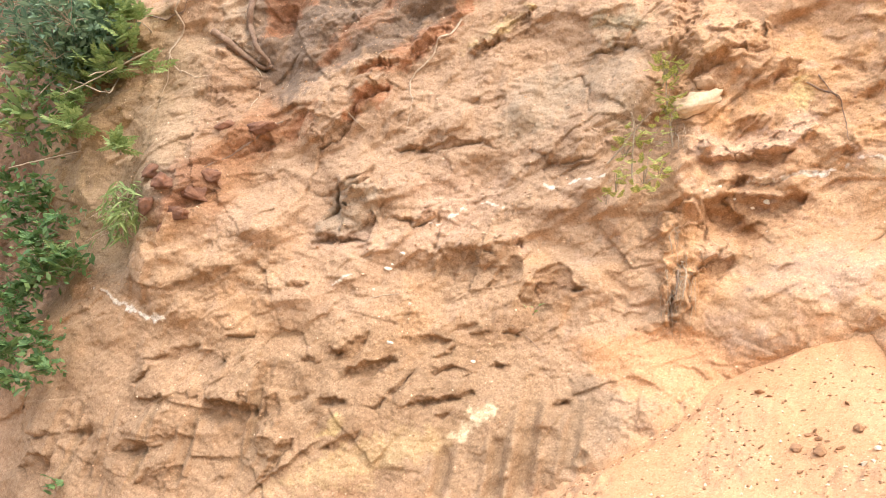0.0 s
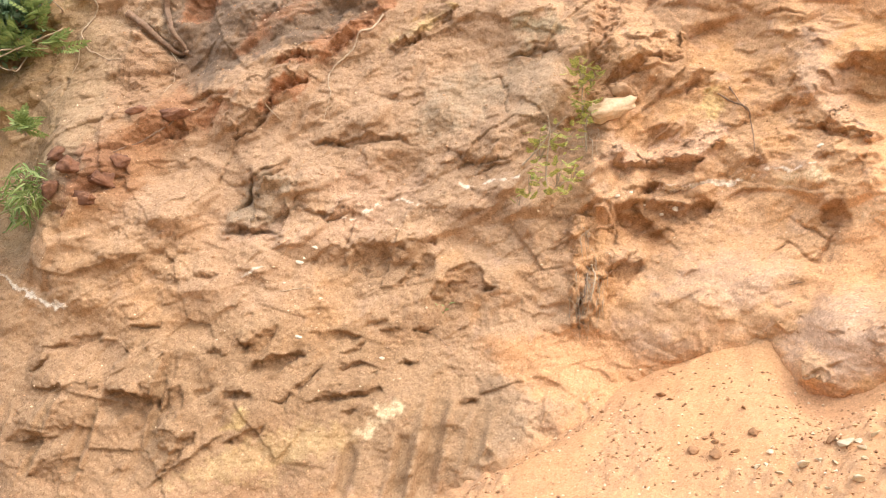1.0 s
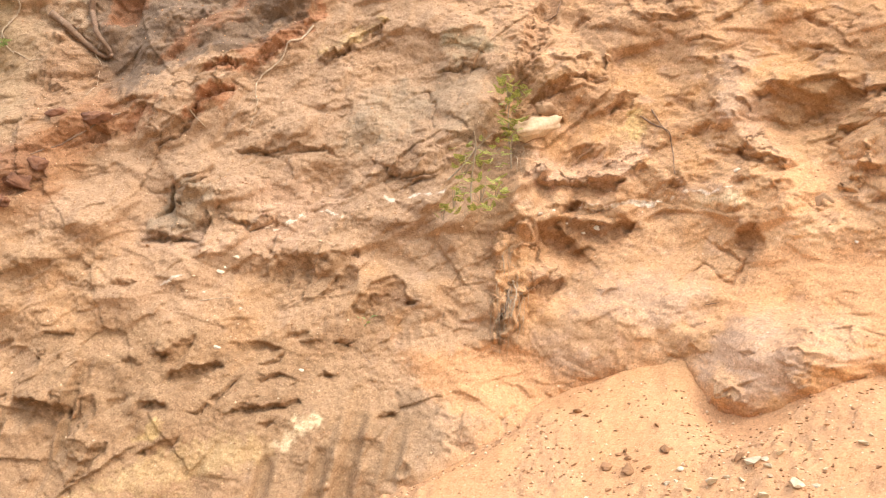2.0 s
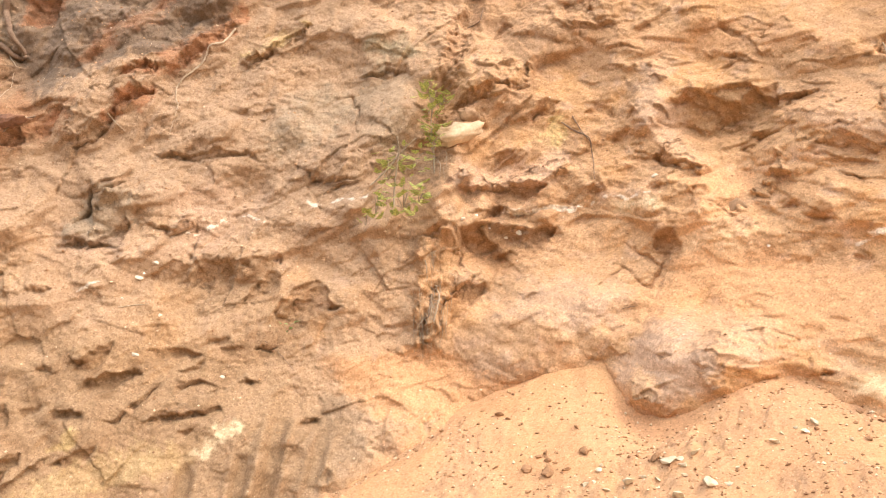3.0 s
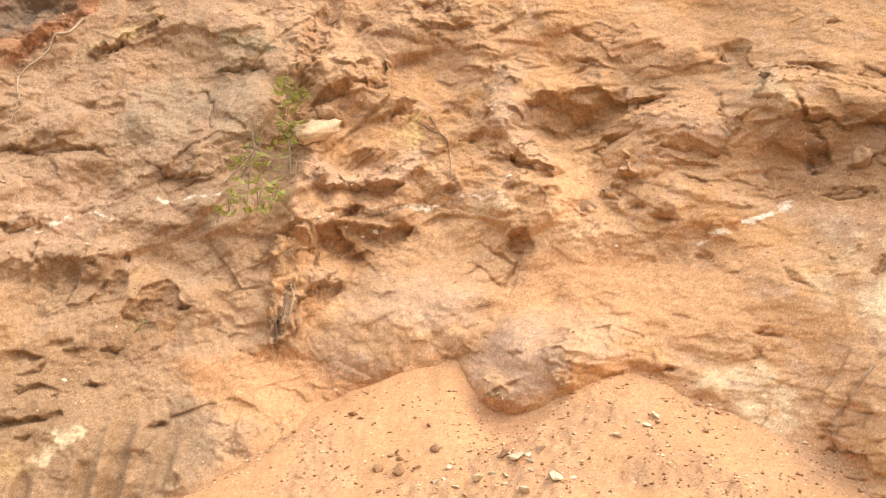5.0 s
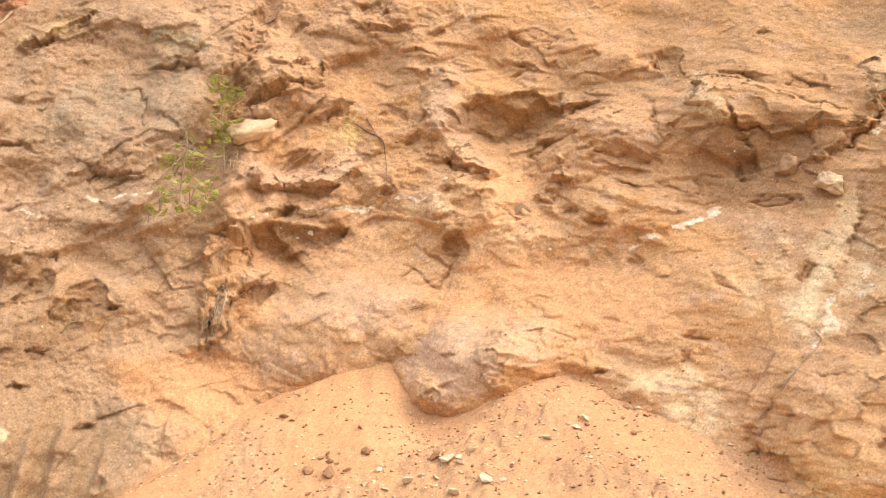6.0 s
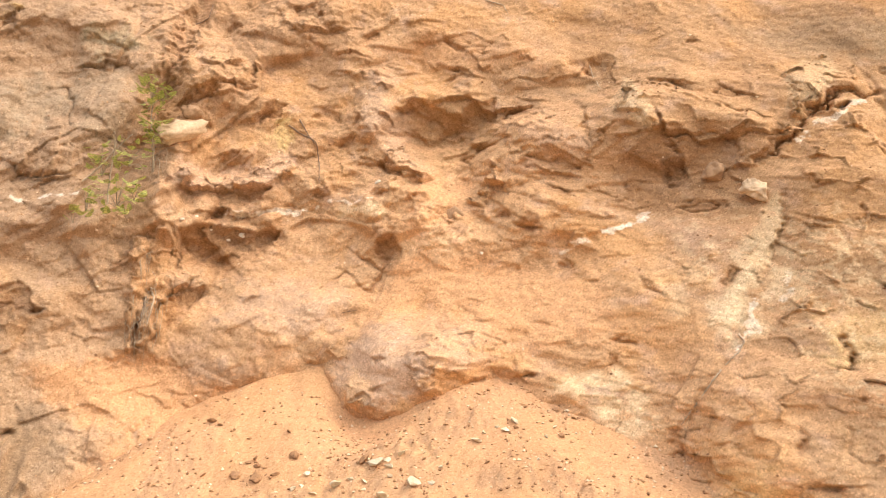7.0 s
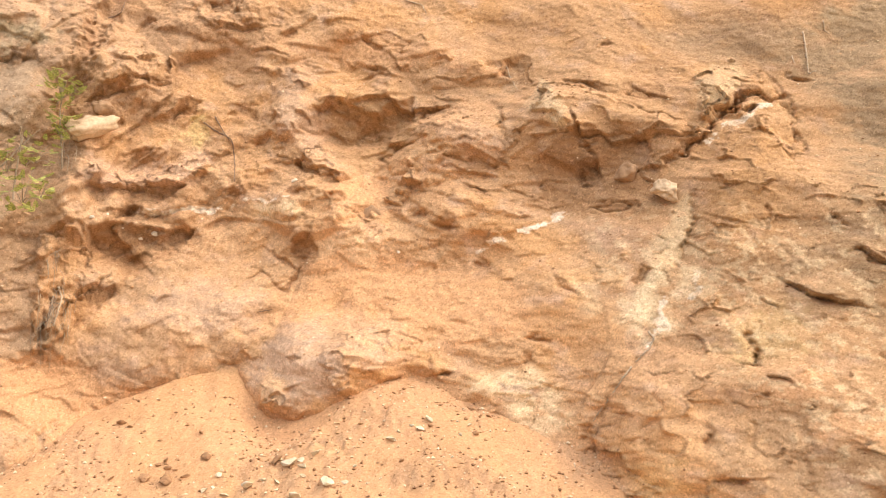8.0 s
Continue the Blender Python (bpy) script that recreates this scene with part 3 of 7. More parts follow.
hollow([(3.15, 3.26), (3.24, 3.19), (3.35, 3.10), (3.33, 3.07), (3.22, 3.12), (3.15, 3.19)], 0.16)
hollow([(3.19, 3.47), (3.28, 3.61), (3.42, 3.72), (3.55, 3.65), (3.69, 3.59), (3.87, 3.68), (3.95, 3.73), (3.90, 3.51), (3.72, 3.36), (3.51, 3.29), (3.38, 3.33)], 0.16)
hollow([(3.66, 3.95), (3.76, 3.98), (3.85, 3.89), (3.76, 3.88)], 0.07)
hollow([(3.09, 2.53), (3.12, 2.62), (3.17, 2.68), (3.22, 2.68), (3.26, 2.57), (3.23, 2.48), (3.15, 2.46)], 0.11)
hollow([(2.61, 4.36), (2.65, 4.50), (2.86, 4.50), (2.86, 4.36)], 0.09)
hollow([(2.12, 4.24), (2.21, 4.37), (2.29, 4.35), (2.17, 4.23)], 0.08)
hollow([(3.99, 3.15), (4.10, 3.22), (4.29, 3.13), (4.34, 3.07), (4.11, 3.07)], 0.08)
hollow([(3.45, 2.84), (3.50, 2.89), (3.61, 2.87), (3.62, 2.74), (3.49, 2.79)], 0.07)
hollow([(3.77, 2.77), (3.83, 2.83), (3.92, 2.80), (3.88, 2.75)], 0.06)
hollow([(3.92, 2.70), (3.99, 2.79), (4.05, 2.73), (4.01, 2.65)], 0.07)
hollow([(4.45, 3.87), (4.59, 4.07), (4.65, 4.01), (4.61, 3.71), (4.54, 3.77)], 0.09)
hollow([(1.78, 4.18), (1.81, 4.33), (1.87, 4.41), (1.89, 4.26), (1.83, 4.14)], 0.08)
hollow([(2.73, 3.59), (2.82, 3.69), (2.94, 3.63), (2.96, 3.52), (2.86, 3.52)], 0.07)
hollow([(2.88, 3.36), (2.99, 3.45), (3.04, 3.43), (2.96, 3.32)], 0.07)
hollow([(4.05, 2.42), (4.11, 2.46), (4.16, 2.40), (4.11, 2.37)], 0.06)
hollow([(3.79, 1.67), (3.84, 1.72), (3.89, 1.68), (3.85, 1.64)], 0.07)
hollow([(3.51, 1.61), (3.59, 1.67), (3.65, 1.65), (3.60, 1.60)], 0.06)
hollow([(3.07, 1.80), (3.15, 1.81), (3.19, 1.76), (3.09, 1.73)], 0.06)
hollow([(3.08, 2.96), (3.14, 3.03), (3.21, 2.98), (3.15, 2.90)], 0.07)
hollow([(2.70, 2.95), (2.76, 3.03), (2.83, 3.02), (2.77, 2.92)], 0.07)
hollow([(4.51, 3.11), (4.63, 3.22), (4.72, 3.28), (4.84, 3.31), (4.92, 3.20), (5.11, 3.26), (5.10, 3.12), (5.00, 3.02), (5.06, 2.89), (4.97, 2.76), (4.81, 2.67), (4.70, 2.72), (4.62, 2.75), (4.54, 2.74), (4.47, 2.85)], 0.10)
hollow([(4.71, 3.11), (4.77, 3.15), (4.81, 3.11), (4.77, 2.91), (4.66, 2.92)], 0.13)
hollow([(4.68, 2.79), (4.77, 2.83), (4.93, 2.80), (4.93, 2.72), (4.82, 2.71)], 0.12)
hollow([(5.10, 3.08), (5.23, 3.18), (5.39, 3.24), (5.38, 3.19), (5.24, 3.09), (5.11, 3.02)], 0.13)
hollow([(5.62, 3.43), (5.70, 3.46), (5.75, 3.45), (5.66, 3.38)], 0.16)
hollow([(5.06, 4.04), (5.14, 4.12), (5.17, 4.06), (5.12, 4.00)], 0.07)
hollow([(5.07, 3.56), (5.14, 3.64), (5.29, 3.67), (5.29, 3.53), (5.14, 3.53)], 0.07)
hollow([(5.36, 2.51), (5.44, 2.64), (5.54, 2.76), (5.48, 2.62), (5.40, 2.50)], 0.08)
hollow([(4.85, 2.29), (4.81, 2.21), (4.74, 2.22), (4.81, 2.33)], 0.08)
hollow([(4.76, 1.06), (4.89, 1.08), (4.89, 1.03), (4.77, 1.02)], 0.08)
hollow([(4.16, 1.74), (4.23, 1.81), (4.27, 1.79), (4.24, 1.74)], 0.06)
hollow([(-1.68, 3.18), (-1.53, 3.36), (-1.36, 3.41), (-1.31, 3.32), (-1.44, 3.22), (-1.61, 3.11)], 0.10)
hollow([(-1.96, 2.79), (-1.87, 2.94), (-1.72, 3.00), (-1.64, 2.95), (-1.73, 2.82), (-1.86, 2.74)], 0.10)
hollow([(-0.97, 4.07), (-0.88, 4.26), (-0.70, 4.35), (-0.61, 4.27), (-0.75, 4.10), (-0.88, 4.01)], 0.12)
hollow([(-1.38, 4.19), (-1.35, 4.44), (-1.16, 4.50), (-1.11, 4.37), (-1.25, 4.21)], 0.12)
hollow([(-0.61, 4.29), (-0.52, 4.46), (-0.34, 4.58), (-0.25, 4.47), (-0.43, 4.31)], 0.10)
hollow([(4.02, 3.19), (4.19, 3.28), (4.37, 3.15), (4.37, 3.07), (4.19, 3.11)], 0.10)
hollow([(3.66, 4.21), (3.85, 4.27), (4.02, 4.17), (3.93, 4.06), (3.72, 4.10)], 0.10)
hollow([(-0.35, 2.32), (-0.18, 2.44), (-0.06, 2.39), (-0.08, 2.23), (-0.27, 2.19)], 0.09)

# ---- cracks and sharp edges
crack([(-0.757, 2.961), (-0.772, 2.850), (-0.805, 2.754), (-0.876, 2.678)], 0.016, 0.10)
crack([(-0.496, 2.996), (-0.602, 2.924), (-0.730, 2.893)], 0.012, 0.07)
crack([(-0.034, 2.607), (-0.058, 2.437)], 0.014, 0.06)
crack([(-0.347, 2.683), (-0.201, 2.613), (-0.033, 2.694), (-0.012, 2.736)], 0.012, 0.06)
crack([(0.727, 3.131), (0.785, 3.049), (0.946, 3.027), (1.130, 3.056)], 0.010, 0.06)
crack([(-2.250, 3.745), (-2.261, 3.615)], 0.012, 0.07)
crack([(-0.047, 3.190), (0.082, 3.229), (0.294, 3.254), (0.426, 3.193)], 0.012, 0.05)
crack([(-0.389, 3.204), (-0.174, 3.222), (-0.047, 3.181)], 0.010, 0.05)
crack([(0.942, 3.715), (1.069, 3.752), (1.102, 3.611), (1.112, 3.429)], 0.010, 0.05)
crack([(1.631, 3.364), (1.703, 3.639), (1.816, 4.017), (1.934, 4.334), (2.047, 4.658)], 0.06, 0.12)
crack([(1.661, 2.419), (1.620, 2.174), (1.568, 1.934), (1.560, 1.797)], 0.03, 0.06)
crack([(2.979, 2.303), (3.058, 2.260), (3.100, 2.377), (3.166, 2.468)], 0.012, 0.06)
crack([(2.934, 2.581), (3.050, 2.485), (3.112, 2.409)], 0.012, 0.06)
crack([(2.792, 2.295), (2.924, 2.415), (2.987, 2.311)], 0.012, 0.05)
crack([(3.909, 3.521), (4.018, 3.600), (4.110, 3.625)], 0.014, 0.07)
crack([(4.398, 3.576), (4.415, 3.367), (4.410, 3.213)], 0.012, 0.06)
crack([(3.722, 3.127), (3.675, 3.256), (3.817, 3.340), (3.953, 3.393)], 0.012, 0.06)
crack([(5.406, 3.279), (5.538, 3.398), (5.655, 3.514), (5.729, 3.542), (5.777, 3.564)], 0.016, 0.12)
crack([(5.777, 3.564), (5.791, 3.494), (5.872, 3.530)], 0.012, 0.08)
crack([(5.969, 3.721), (5.995, 3.672), (6.056, 3.628)], 0.014, 0.08)
crack([(5.851, 3.514), (5.848, 3.340), (5.789, 3.091)], 0.012, 0.05)
crack([(5.319, 2.178), (5.425, 2.100), (5.534, 2.042), (5.603, 2.000)], 0.012, 0.07)
crack([(5.678, 2.345), (5.727, 2.353), (5.742, 2.271), (5.809, 2.230)], 0.012, 0.10)
crack([(5.714, 2.603), (5.713, 2.544), (5.732, 2.477)], 0.010, 0.06)
crack([(4.662, 1.724), (4.549, 1.556), (4.462, 1.439), (4.392, 1.225), (4.299, 1.031), (4.246, 0.959)], 0.014, 0.05)
crack([(4.832, 1.373), (4.794, 1.218)], 0.01, 0.03)
crack([(5.017, 1.312), (4.995, 1.213)], 0.012, 0.03)
crack([(5.142, 1.373), (5.088, 1.208), (5.029, 1.033)], 0.012, 0.03)
crack([(4.705, 1.552), (4.693, 1.454), (4.628, 1.342), (4.595, 1.231)], 0.012, 0.03)
crack([(4.284, 1.919), (4.266, 1.883), (4.313, 1.881)], 0.012, 0.07)
crack([(4.803, 3.744), (4.916, 3.707), (4.956, 3.630), (5.056, 3.558)], 0.012, 0.06)
crack([(4.770, 3.484), (4.785, 3.366), (4.772, 3.253)], 0.012, 0.06)
crack([(4.454, 2.291), (4.464, 2.213), (4.505, 2.171)], 0.012, 0.06)
crack([(4.364, 1.190), (4.326, 1.092), (4.344, 0.965)], 0.012, 0.06)
crack([(4.762, 1.076), (4.851, 1.067), (4.906, 1.075)], 0.01, 0.035)
crack([(5.122, 1.873), (5.098, 1.690), (4.980, 1.710)], 0.012, 0.06)

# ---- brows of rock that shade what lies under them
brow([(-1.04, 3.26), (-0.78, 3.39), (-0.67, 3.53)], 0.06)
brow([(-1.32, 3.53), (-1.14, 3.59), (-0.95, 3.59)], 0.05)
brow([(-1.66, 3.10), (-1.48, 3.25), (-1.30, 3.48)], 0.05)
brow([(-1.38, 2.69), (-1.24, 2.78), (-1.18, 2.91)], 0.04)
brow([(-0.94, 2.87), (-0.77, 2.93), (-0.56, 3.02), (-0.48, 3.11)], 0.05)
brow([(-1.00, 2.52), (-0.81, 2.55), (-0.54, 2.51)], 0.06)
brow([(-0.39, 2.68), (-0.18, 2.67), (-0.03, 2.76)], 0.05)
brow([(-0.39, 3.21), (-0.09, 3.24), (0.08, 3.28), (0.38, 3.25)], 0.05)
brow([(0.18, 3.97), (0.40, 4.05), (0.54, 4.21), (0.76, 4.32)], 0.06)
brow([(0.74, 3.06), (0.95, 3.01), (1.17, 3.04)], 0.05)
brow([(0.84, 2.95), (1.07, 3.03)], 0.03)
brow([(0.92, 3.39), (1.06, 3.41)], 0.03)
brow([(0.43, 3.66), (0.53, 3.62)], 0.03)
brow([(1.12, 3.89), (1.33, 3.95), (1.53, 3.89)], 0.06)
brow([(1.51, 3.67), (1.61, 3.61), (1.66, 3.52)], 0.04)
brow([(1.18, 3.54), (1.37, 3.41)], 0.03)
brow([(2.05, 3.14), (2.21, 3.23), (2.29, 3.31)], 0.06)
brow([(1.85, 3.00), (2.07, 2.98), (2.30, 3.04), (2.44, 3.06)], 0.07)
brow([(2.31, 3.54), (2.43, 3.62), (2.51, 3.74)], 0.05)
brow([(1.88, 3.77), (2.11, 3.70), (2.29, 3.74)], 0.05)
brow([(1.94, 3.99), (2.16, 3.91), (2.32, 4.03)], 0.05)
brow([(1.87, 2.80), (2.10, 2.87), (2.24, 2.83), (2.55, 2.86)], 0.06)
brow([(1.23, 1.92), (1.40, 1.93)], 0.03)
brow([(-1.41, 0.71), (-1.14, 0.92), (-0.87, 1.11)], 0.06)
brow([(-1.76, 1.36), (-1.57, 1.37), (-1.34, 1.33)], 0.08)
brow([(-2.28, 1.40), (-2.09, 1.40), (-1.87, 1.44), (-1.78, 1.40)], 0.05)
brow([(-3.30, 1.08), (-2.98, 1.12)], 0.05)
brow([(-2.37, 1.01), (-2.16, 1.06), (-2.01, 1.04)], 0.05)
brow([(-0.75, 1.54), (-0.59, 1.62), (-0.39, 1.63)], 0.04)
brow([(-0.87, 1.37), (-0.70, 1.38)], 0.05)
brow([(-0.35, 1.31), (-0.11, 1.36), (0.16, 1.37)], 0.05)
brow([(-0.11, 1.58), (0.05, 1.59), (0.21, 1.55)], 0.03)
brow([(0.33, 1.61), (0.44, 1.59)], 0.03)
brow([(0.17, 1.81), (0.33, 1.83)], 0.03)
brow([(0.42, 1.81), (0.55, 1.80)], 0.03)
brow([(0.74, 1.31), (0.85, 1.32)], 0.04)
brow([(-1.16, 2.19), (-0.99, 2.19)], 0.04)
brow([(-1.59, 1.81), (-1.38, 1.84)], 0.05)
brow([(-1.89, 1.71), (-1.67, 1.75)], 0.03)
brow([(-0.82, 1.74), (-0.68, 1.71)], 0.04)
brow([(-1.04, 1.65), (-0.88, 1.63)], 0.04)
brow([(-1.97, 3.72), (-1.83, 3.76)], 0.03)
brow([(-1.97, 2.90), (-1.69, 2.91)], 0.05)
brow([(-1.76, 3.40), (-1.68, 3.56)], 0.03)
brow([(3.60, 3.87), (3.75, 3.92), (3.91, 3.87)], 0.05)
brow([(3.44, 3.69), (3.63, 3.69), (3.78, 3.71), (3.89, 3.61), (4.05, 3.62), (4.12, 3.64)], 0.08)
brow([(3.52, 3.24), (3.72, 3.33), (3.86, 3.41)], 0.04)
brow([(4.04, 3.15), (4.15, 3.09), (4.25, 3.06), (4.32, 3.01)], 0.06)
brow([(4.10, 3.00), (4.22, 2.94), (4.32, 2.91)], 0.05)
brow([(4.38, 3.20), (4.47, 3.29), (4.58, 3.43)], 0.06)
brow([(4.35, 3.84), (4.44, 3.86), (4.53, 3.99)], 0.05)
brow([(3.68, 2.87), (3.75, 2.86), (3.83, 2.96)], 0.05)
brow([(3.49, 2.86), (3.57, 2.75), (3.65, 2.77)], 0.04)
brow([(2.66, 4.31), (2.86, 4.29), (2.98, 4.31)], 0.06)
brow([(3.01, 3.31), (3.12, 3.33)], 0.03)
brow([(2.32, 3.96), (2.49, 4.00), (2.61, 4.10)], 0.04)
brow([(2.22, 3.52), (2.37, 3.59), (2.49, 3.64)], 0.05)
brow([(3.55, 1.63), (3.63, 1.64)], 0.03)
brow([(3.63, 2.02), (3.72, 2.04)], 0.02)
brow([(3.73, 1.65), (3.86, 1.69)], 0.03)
brow([(2.93, 3.12), (3.04, 3.16)], 0.03)
brow([(3.09, 2.60), (3.23, 2.68)], 0.05)
brow([(3.82, 2.59), (3.93, 2.62)], 0.03)
brow([(3.92, 2.74), (4.07, 2.68)], 0.04)
brow([(4.19, 2.28), (4.26, 2.31)], 0.03)
brow([(3.91, 2.01), (4.02, 1.99)], 0.02)
brow([(3.95, 1.86), (4.10, 1.89)], 0.025)
brow([(2.92, 4.08), (3.08, 4.11), (3.19, 4.04)], 0.04)
brow([(3.46, 4.18), (3.69, 4.20), (3.92, 4.12)], 0.03)
brow([(4.49, 3.31), (4.57, 3.28), (4.66, 3.30), (4.79, 3.34), (4.86, 3.30)], 0.06)
brow([(4.86, 3.29), (4.92, 3.20), (5.05, 3.23), (5.19, 3.32), (5.25, 3.24)], 0.06)
brow([(5.17, 3.08), (5.32, 3.18), (5.44, 3.27)], 0.07)
brow([(5.39, 3.31), (5.52, 3.42), (5.68, 3.56)], 0.07)
brow([(4.81, 3.03), (4.90, 3.01), (5.05, 3.05), (5.13, 3.02)], 0.05)
brow([(4.80, 3.75), (4.94, 3.71), (5.07, 3.63)], 0.05)
brow([(5.12, 3.67), (5.22, 3.59), (5.32, 3.51)], 0.05)
brow([(4.89, 4.10), (5.00, 4.13)], 0.03)
brow([(5.10, 4.06), (5.18, 4.04)], 0.04)
brow([(5.33, 2.19), (5.44, 2.12), (5.53, 2.06), (5.64, 2.03)], 0.06)
brow([(5.74, 2.36), (5.77, 2.28), (5.81, 2.26)], 0.07)
brow([(4.81, 1.07), (4.89, 1.07), (4.99, 1.10)], 0.04)
brow([(4.19, 1.76), (4.26, 1.78)], 0.03)
brow([(4.24, 3.80), (4.35, 3.84)], 0.04)
brow([(4.47, 3.63), (4.54, 3.77)], 0.03)
brow([(5.43, 4.21), (5.55, 4.23)], 0.02)
brow([(4.47, 2.78), (4.59, 2.83)], 0.04)
brow([(4.31, 2.96), (4.41, 2.89), (4.48, 2.82)], 0.04)
brow([(4.52, 1.26), (4.63, 1.29)], 0.03)
brow([(5.03, 1.51), (5.12, 1.54)], 0.03)
brow([(5.40, 1.94), (5.52, 1.96)], 0.03)
crack([(5.60, 2.75), (5.70, 2.96), (5.82, 3.21)], 0.03, 0.05)
crack([(5.87, 3.82), (5.87, 3.48), (5.85, 3.37)], 0.016, 0.05)
crack([(5.05, 0.97), (5.10, 1.14), (5.14, 1.32)], 0.014, 0.05)
crack([(4.94, 1.20), (5.00, 1.39)], 0.014, 0.04)
crack([(4.79, 1.22), (4.83, 1.35)], 0.012, 0.04)
crack([(4.24, 0.96), (4.35, 1.12), (4.43, 1.42)], 0.02, 0.07)
crack([(5.12, 2.06), (5.12, 1.85), (5.10, 1.71)], 0.01, 0.03)
block([(4.98, 1.55), (5.11, 1.66), (5.27, 1.69), (5.37, 1.57), (5.30, 1.43), (5.13, 1.39), (4.99, 1.45)], 0.045, 0.16)
# broad bays and bosses
RELIEF += -0.11 * np.exp(-((U - 3.62) / 0.38) ** 2 - ((Z - 3.41) / 0.26) ** 2)
RELIEF += 0.1 * np.exp(-((U - 4.10) / 0.3) ** 2 - ((Z - 3.33) / 0.2) ** 2)
RELIEF += 0.08 * np.exp(-((U - 3.40) / 0.3) ** 2 - ((Z - 2.75) / 0.35) ** 2)
RELIEF += 0.07 * np.exp(-((U - 3.18) / 0.14) ** 2 - ((Z - 3.55) / 0.3) ** 2)
RELIEF += -0.08 * np.exp(-((U - 4.74) / 0.32) ** 2 - ((Z - 3.00) / 0.16) ** 2)
RELIEF += 0.1 * np.exp(-((U - 5.03) / 0.4) ** 2 - ((Z - 3.57) / 0.15) ** 2)
RELIEF += -0.08 * np.exp(-((U - 2.14) / 0.22) ** 2 - ((Z - 2.59) / 0.14) ** 2)
RELIEF += -0.08 * np.exp(-((U - 4.57) / 0.2) ** 2 - ((Z - 3.70) / 0.3) ** 2)
RELIEF += 0.12 * np.exp(-((U - -2.12) / 0.22) ** 2 - ((Z - 3.01) / 0.3) ** 2)
RELIEF += -0.14 * np.exp(-((U - -2.55) / 0.2) ** 2 - ((Z - 2.59) / 0.25) ** 2)
RELIEF += -0.06 * np.exp(-((U - -1.43) / 0.3) ** 2 - ((Z - 3.01) / 0.25) ** 2)
RELIEF += 0.1 * np.exp(-((U - -0.79) / 0.4) ** 2 - ((Z - 4.20) / 0.2) ** 2)

# shorter brows all over the firmer parts, along the dip of the beds
pick = random.Random(77)
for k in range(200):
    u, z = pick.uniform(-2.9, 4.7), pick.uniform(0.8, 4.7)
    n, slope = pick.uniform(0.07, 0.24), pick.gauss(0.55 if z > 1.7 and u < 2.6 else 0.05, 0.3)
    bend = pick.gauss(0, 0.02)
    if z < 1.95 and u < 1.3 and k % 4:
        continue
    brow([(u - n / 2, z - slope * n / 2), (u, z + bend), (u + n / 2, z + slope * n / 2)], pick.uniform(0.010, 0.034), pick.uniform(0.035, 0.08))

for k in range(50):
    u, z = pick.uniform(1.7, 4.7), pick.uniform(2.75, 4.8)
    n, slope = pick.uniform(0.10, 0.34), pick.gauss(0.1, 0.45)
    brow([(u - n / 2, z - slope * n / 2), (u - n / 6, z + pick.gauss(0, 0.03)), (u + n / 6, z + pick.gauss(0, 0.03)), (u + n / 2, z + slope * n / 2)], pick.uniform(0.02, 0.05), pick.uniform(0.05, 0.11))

# angular lumps of every size, larger and bolder in the broken upper part
for k in range(620):
    u, z = pick.uniform(-2.8, 4.75), pick.uniform(0.8, 4.8)
    size = 0.05 + 0.20 * pick.random() ** 2.2
    upper = z > 2.55 + 0.1 * u
    if (z < heap_form(u, 6.4) + 0.15 and u > 1.0) or (z < 1.95 and u < 1.3 and k % 5):
        continue
    if not upper:
        size *= 0.7
    chunk(u, z, size, size * pick.uniform(0.12, 0.30) * (1.0 if upper else 0.6), pick.gauss(0.6 if z > 1.7 and u < 2.4 else 0.15, 0.35), pick)
# broad flat plates on the smooth flank, dipping with it
for k in range(90):
    u, z = pick.uniform(4.5, 6.6), pick.uniform(0.6, 4.8)
    size = pick.uniform(0.10, 0.34)
    chunk(u, z, size, size * pick.uniform(0.05, 0.13), pick.gauss(0.95, 0.25), pick)

# upright rills in the dry column beside the gully
crack([(1.63, 2.78), (1.65, 2.54), (1.63, 2.27)], 0.01, 0.018)
crack([(1.72, 2.72), (1.69, 2.42), (1.70, 2.21)], 0.012, 0.023)
crack([(1.78, 2.76), (1.78, 2.55), (1.76, 2.38)], 0.01, 0.018)
crack([(1.58, 2.21), (1.59, 2.01), (1.57, 1.84)], 0.016, 0.032)
crack([(1.66, 2.21), (1.64, 2.05), (1.66, 1.89)], 0.012, 0.023)
crack([(1.85, 2.80), (1.85, 2.59), (1.82, 2.38)], 0.016, 0.027)

# ---- teeth marks of the digger
groove([(-0.09, 0.64), (-0.03, 0.86), (0.02, 1.08)], 0.065, 0.045)
groove([(0.30, 0.64), (0.35, 0.93), (0.39, 1.14)], 0.07, 0.05)
groove([(0.47, 0.65), (0.55, 1.01), (0.62, 1.45)], 0.08, 0.07)
groove([(0.79, 0.82), (0.85, 1.08), (0.91, 1.32)], 0.06, 0.05)
groove([(-1.39, 0.97), (-1.33, 1.32), (-1.24, 1.72)], 0.05, 0.05)
groove([(-1.94, 0.82), (-1.87, 1.05), (-1.77, 1.29)], 0.05, 0.04)
groove([(-2.59, 0.68), (-2.52, 1.04), (-2.44, 1.35)], 0.05, 0.04)
groove([(-3.12, 0.76), (-2.98, 1.15), (-2.84, 1.49)], 0.05, 0.04)
groove([(-1.56, 0.71), (-1.50, 0.86), (-1.43, 1.05)], 0.05, 0.03)

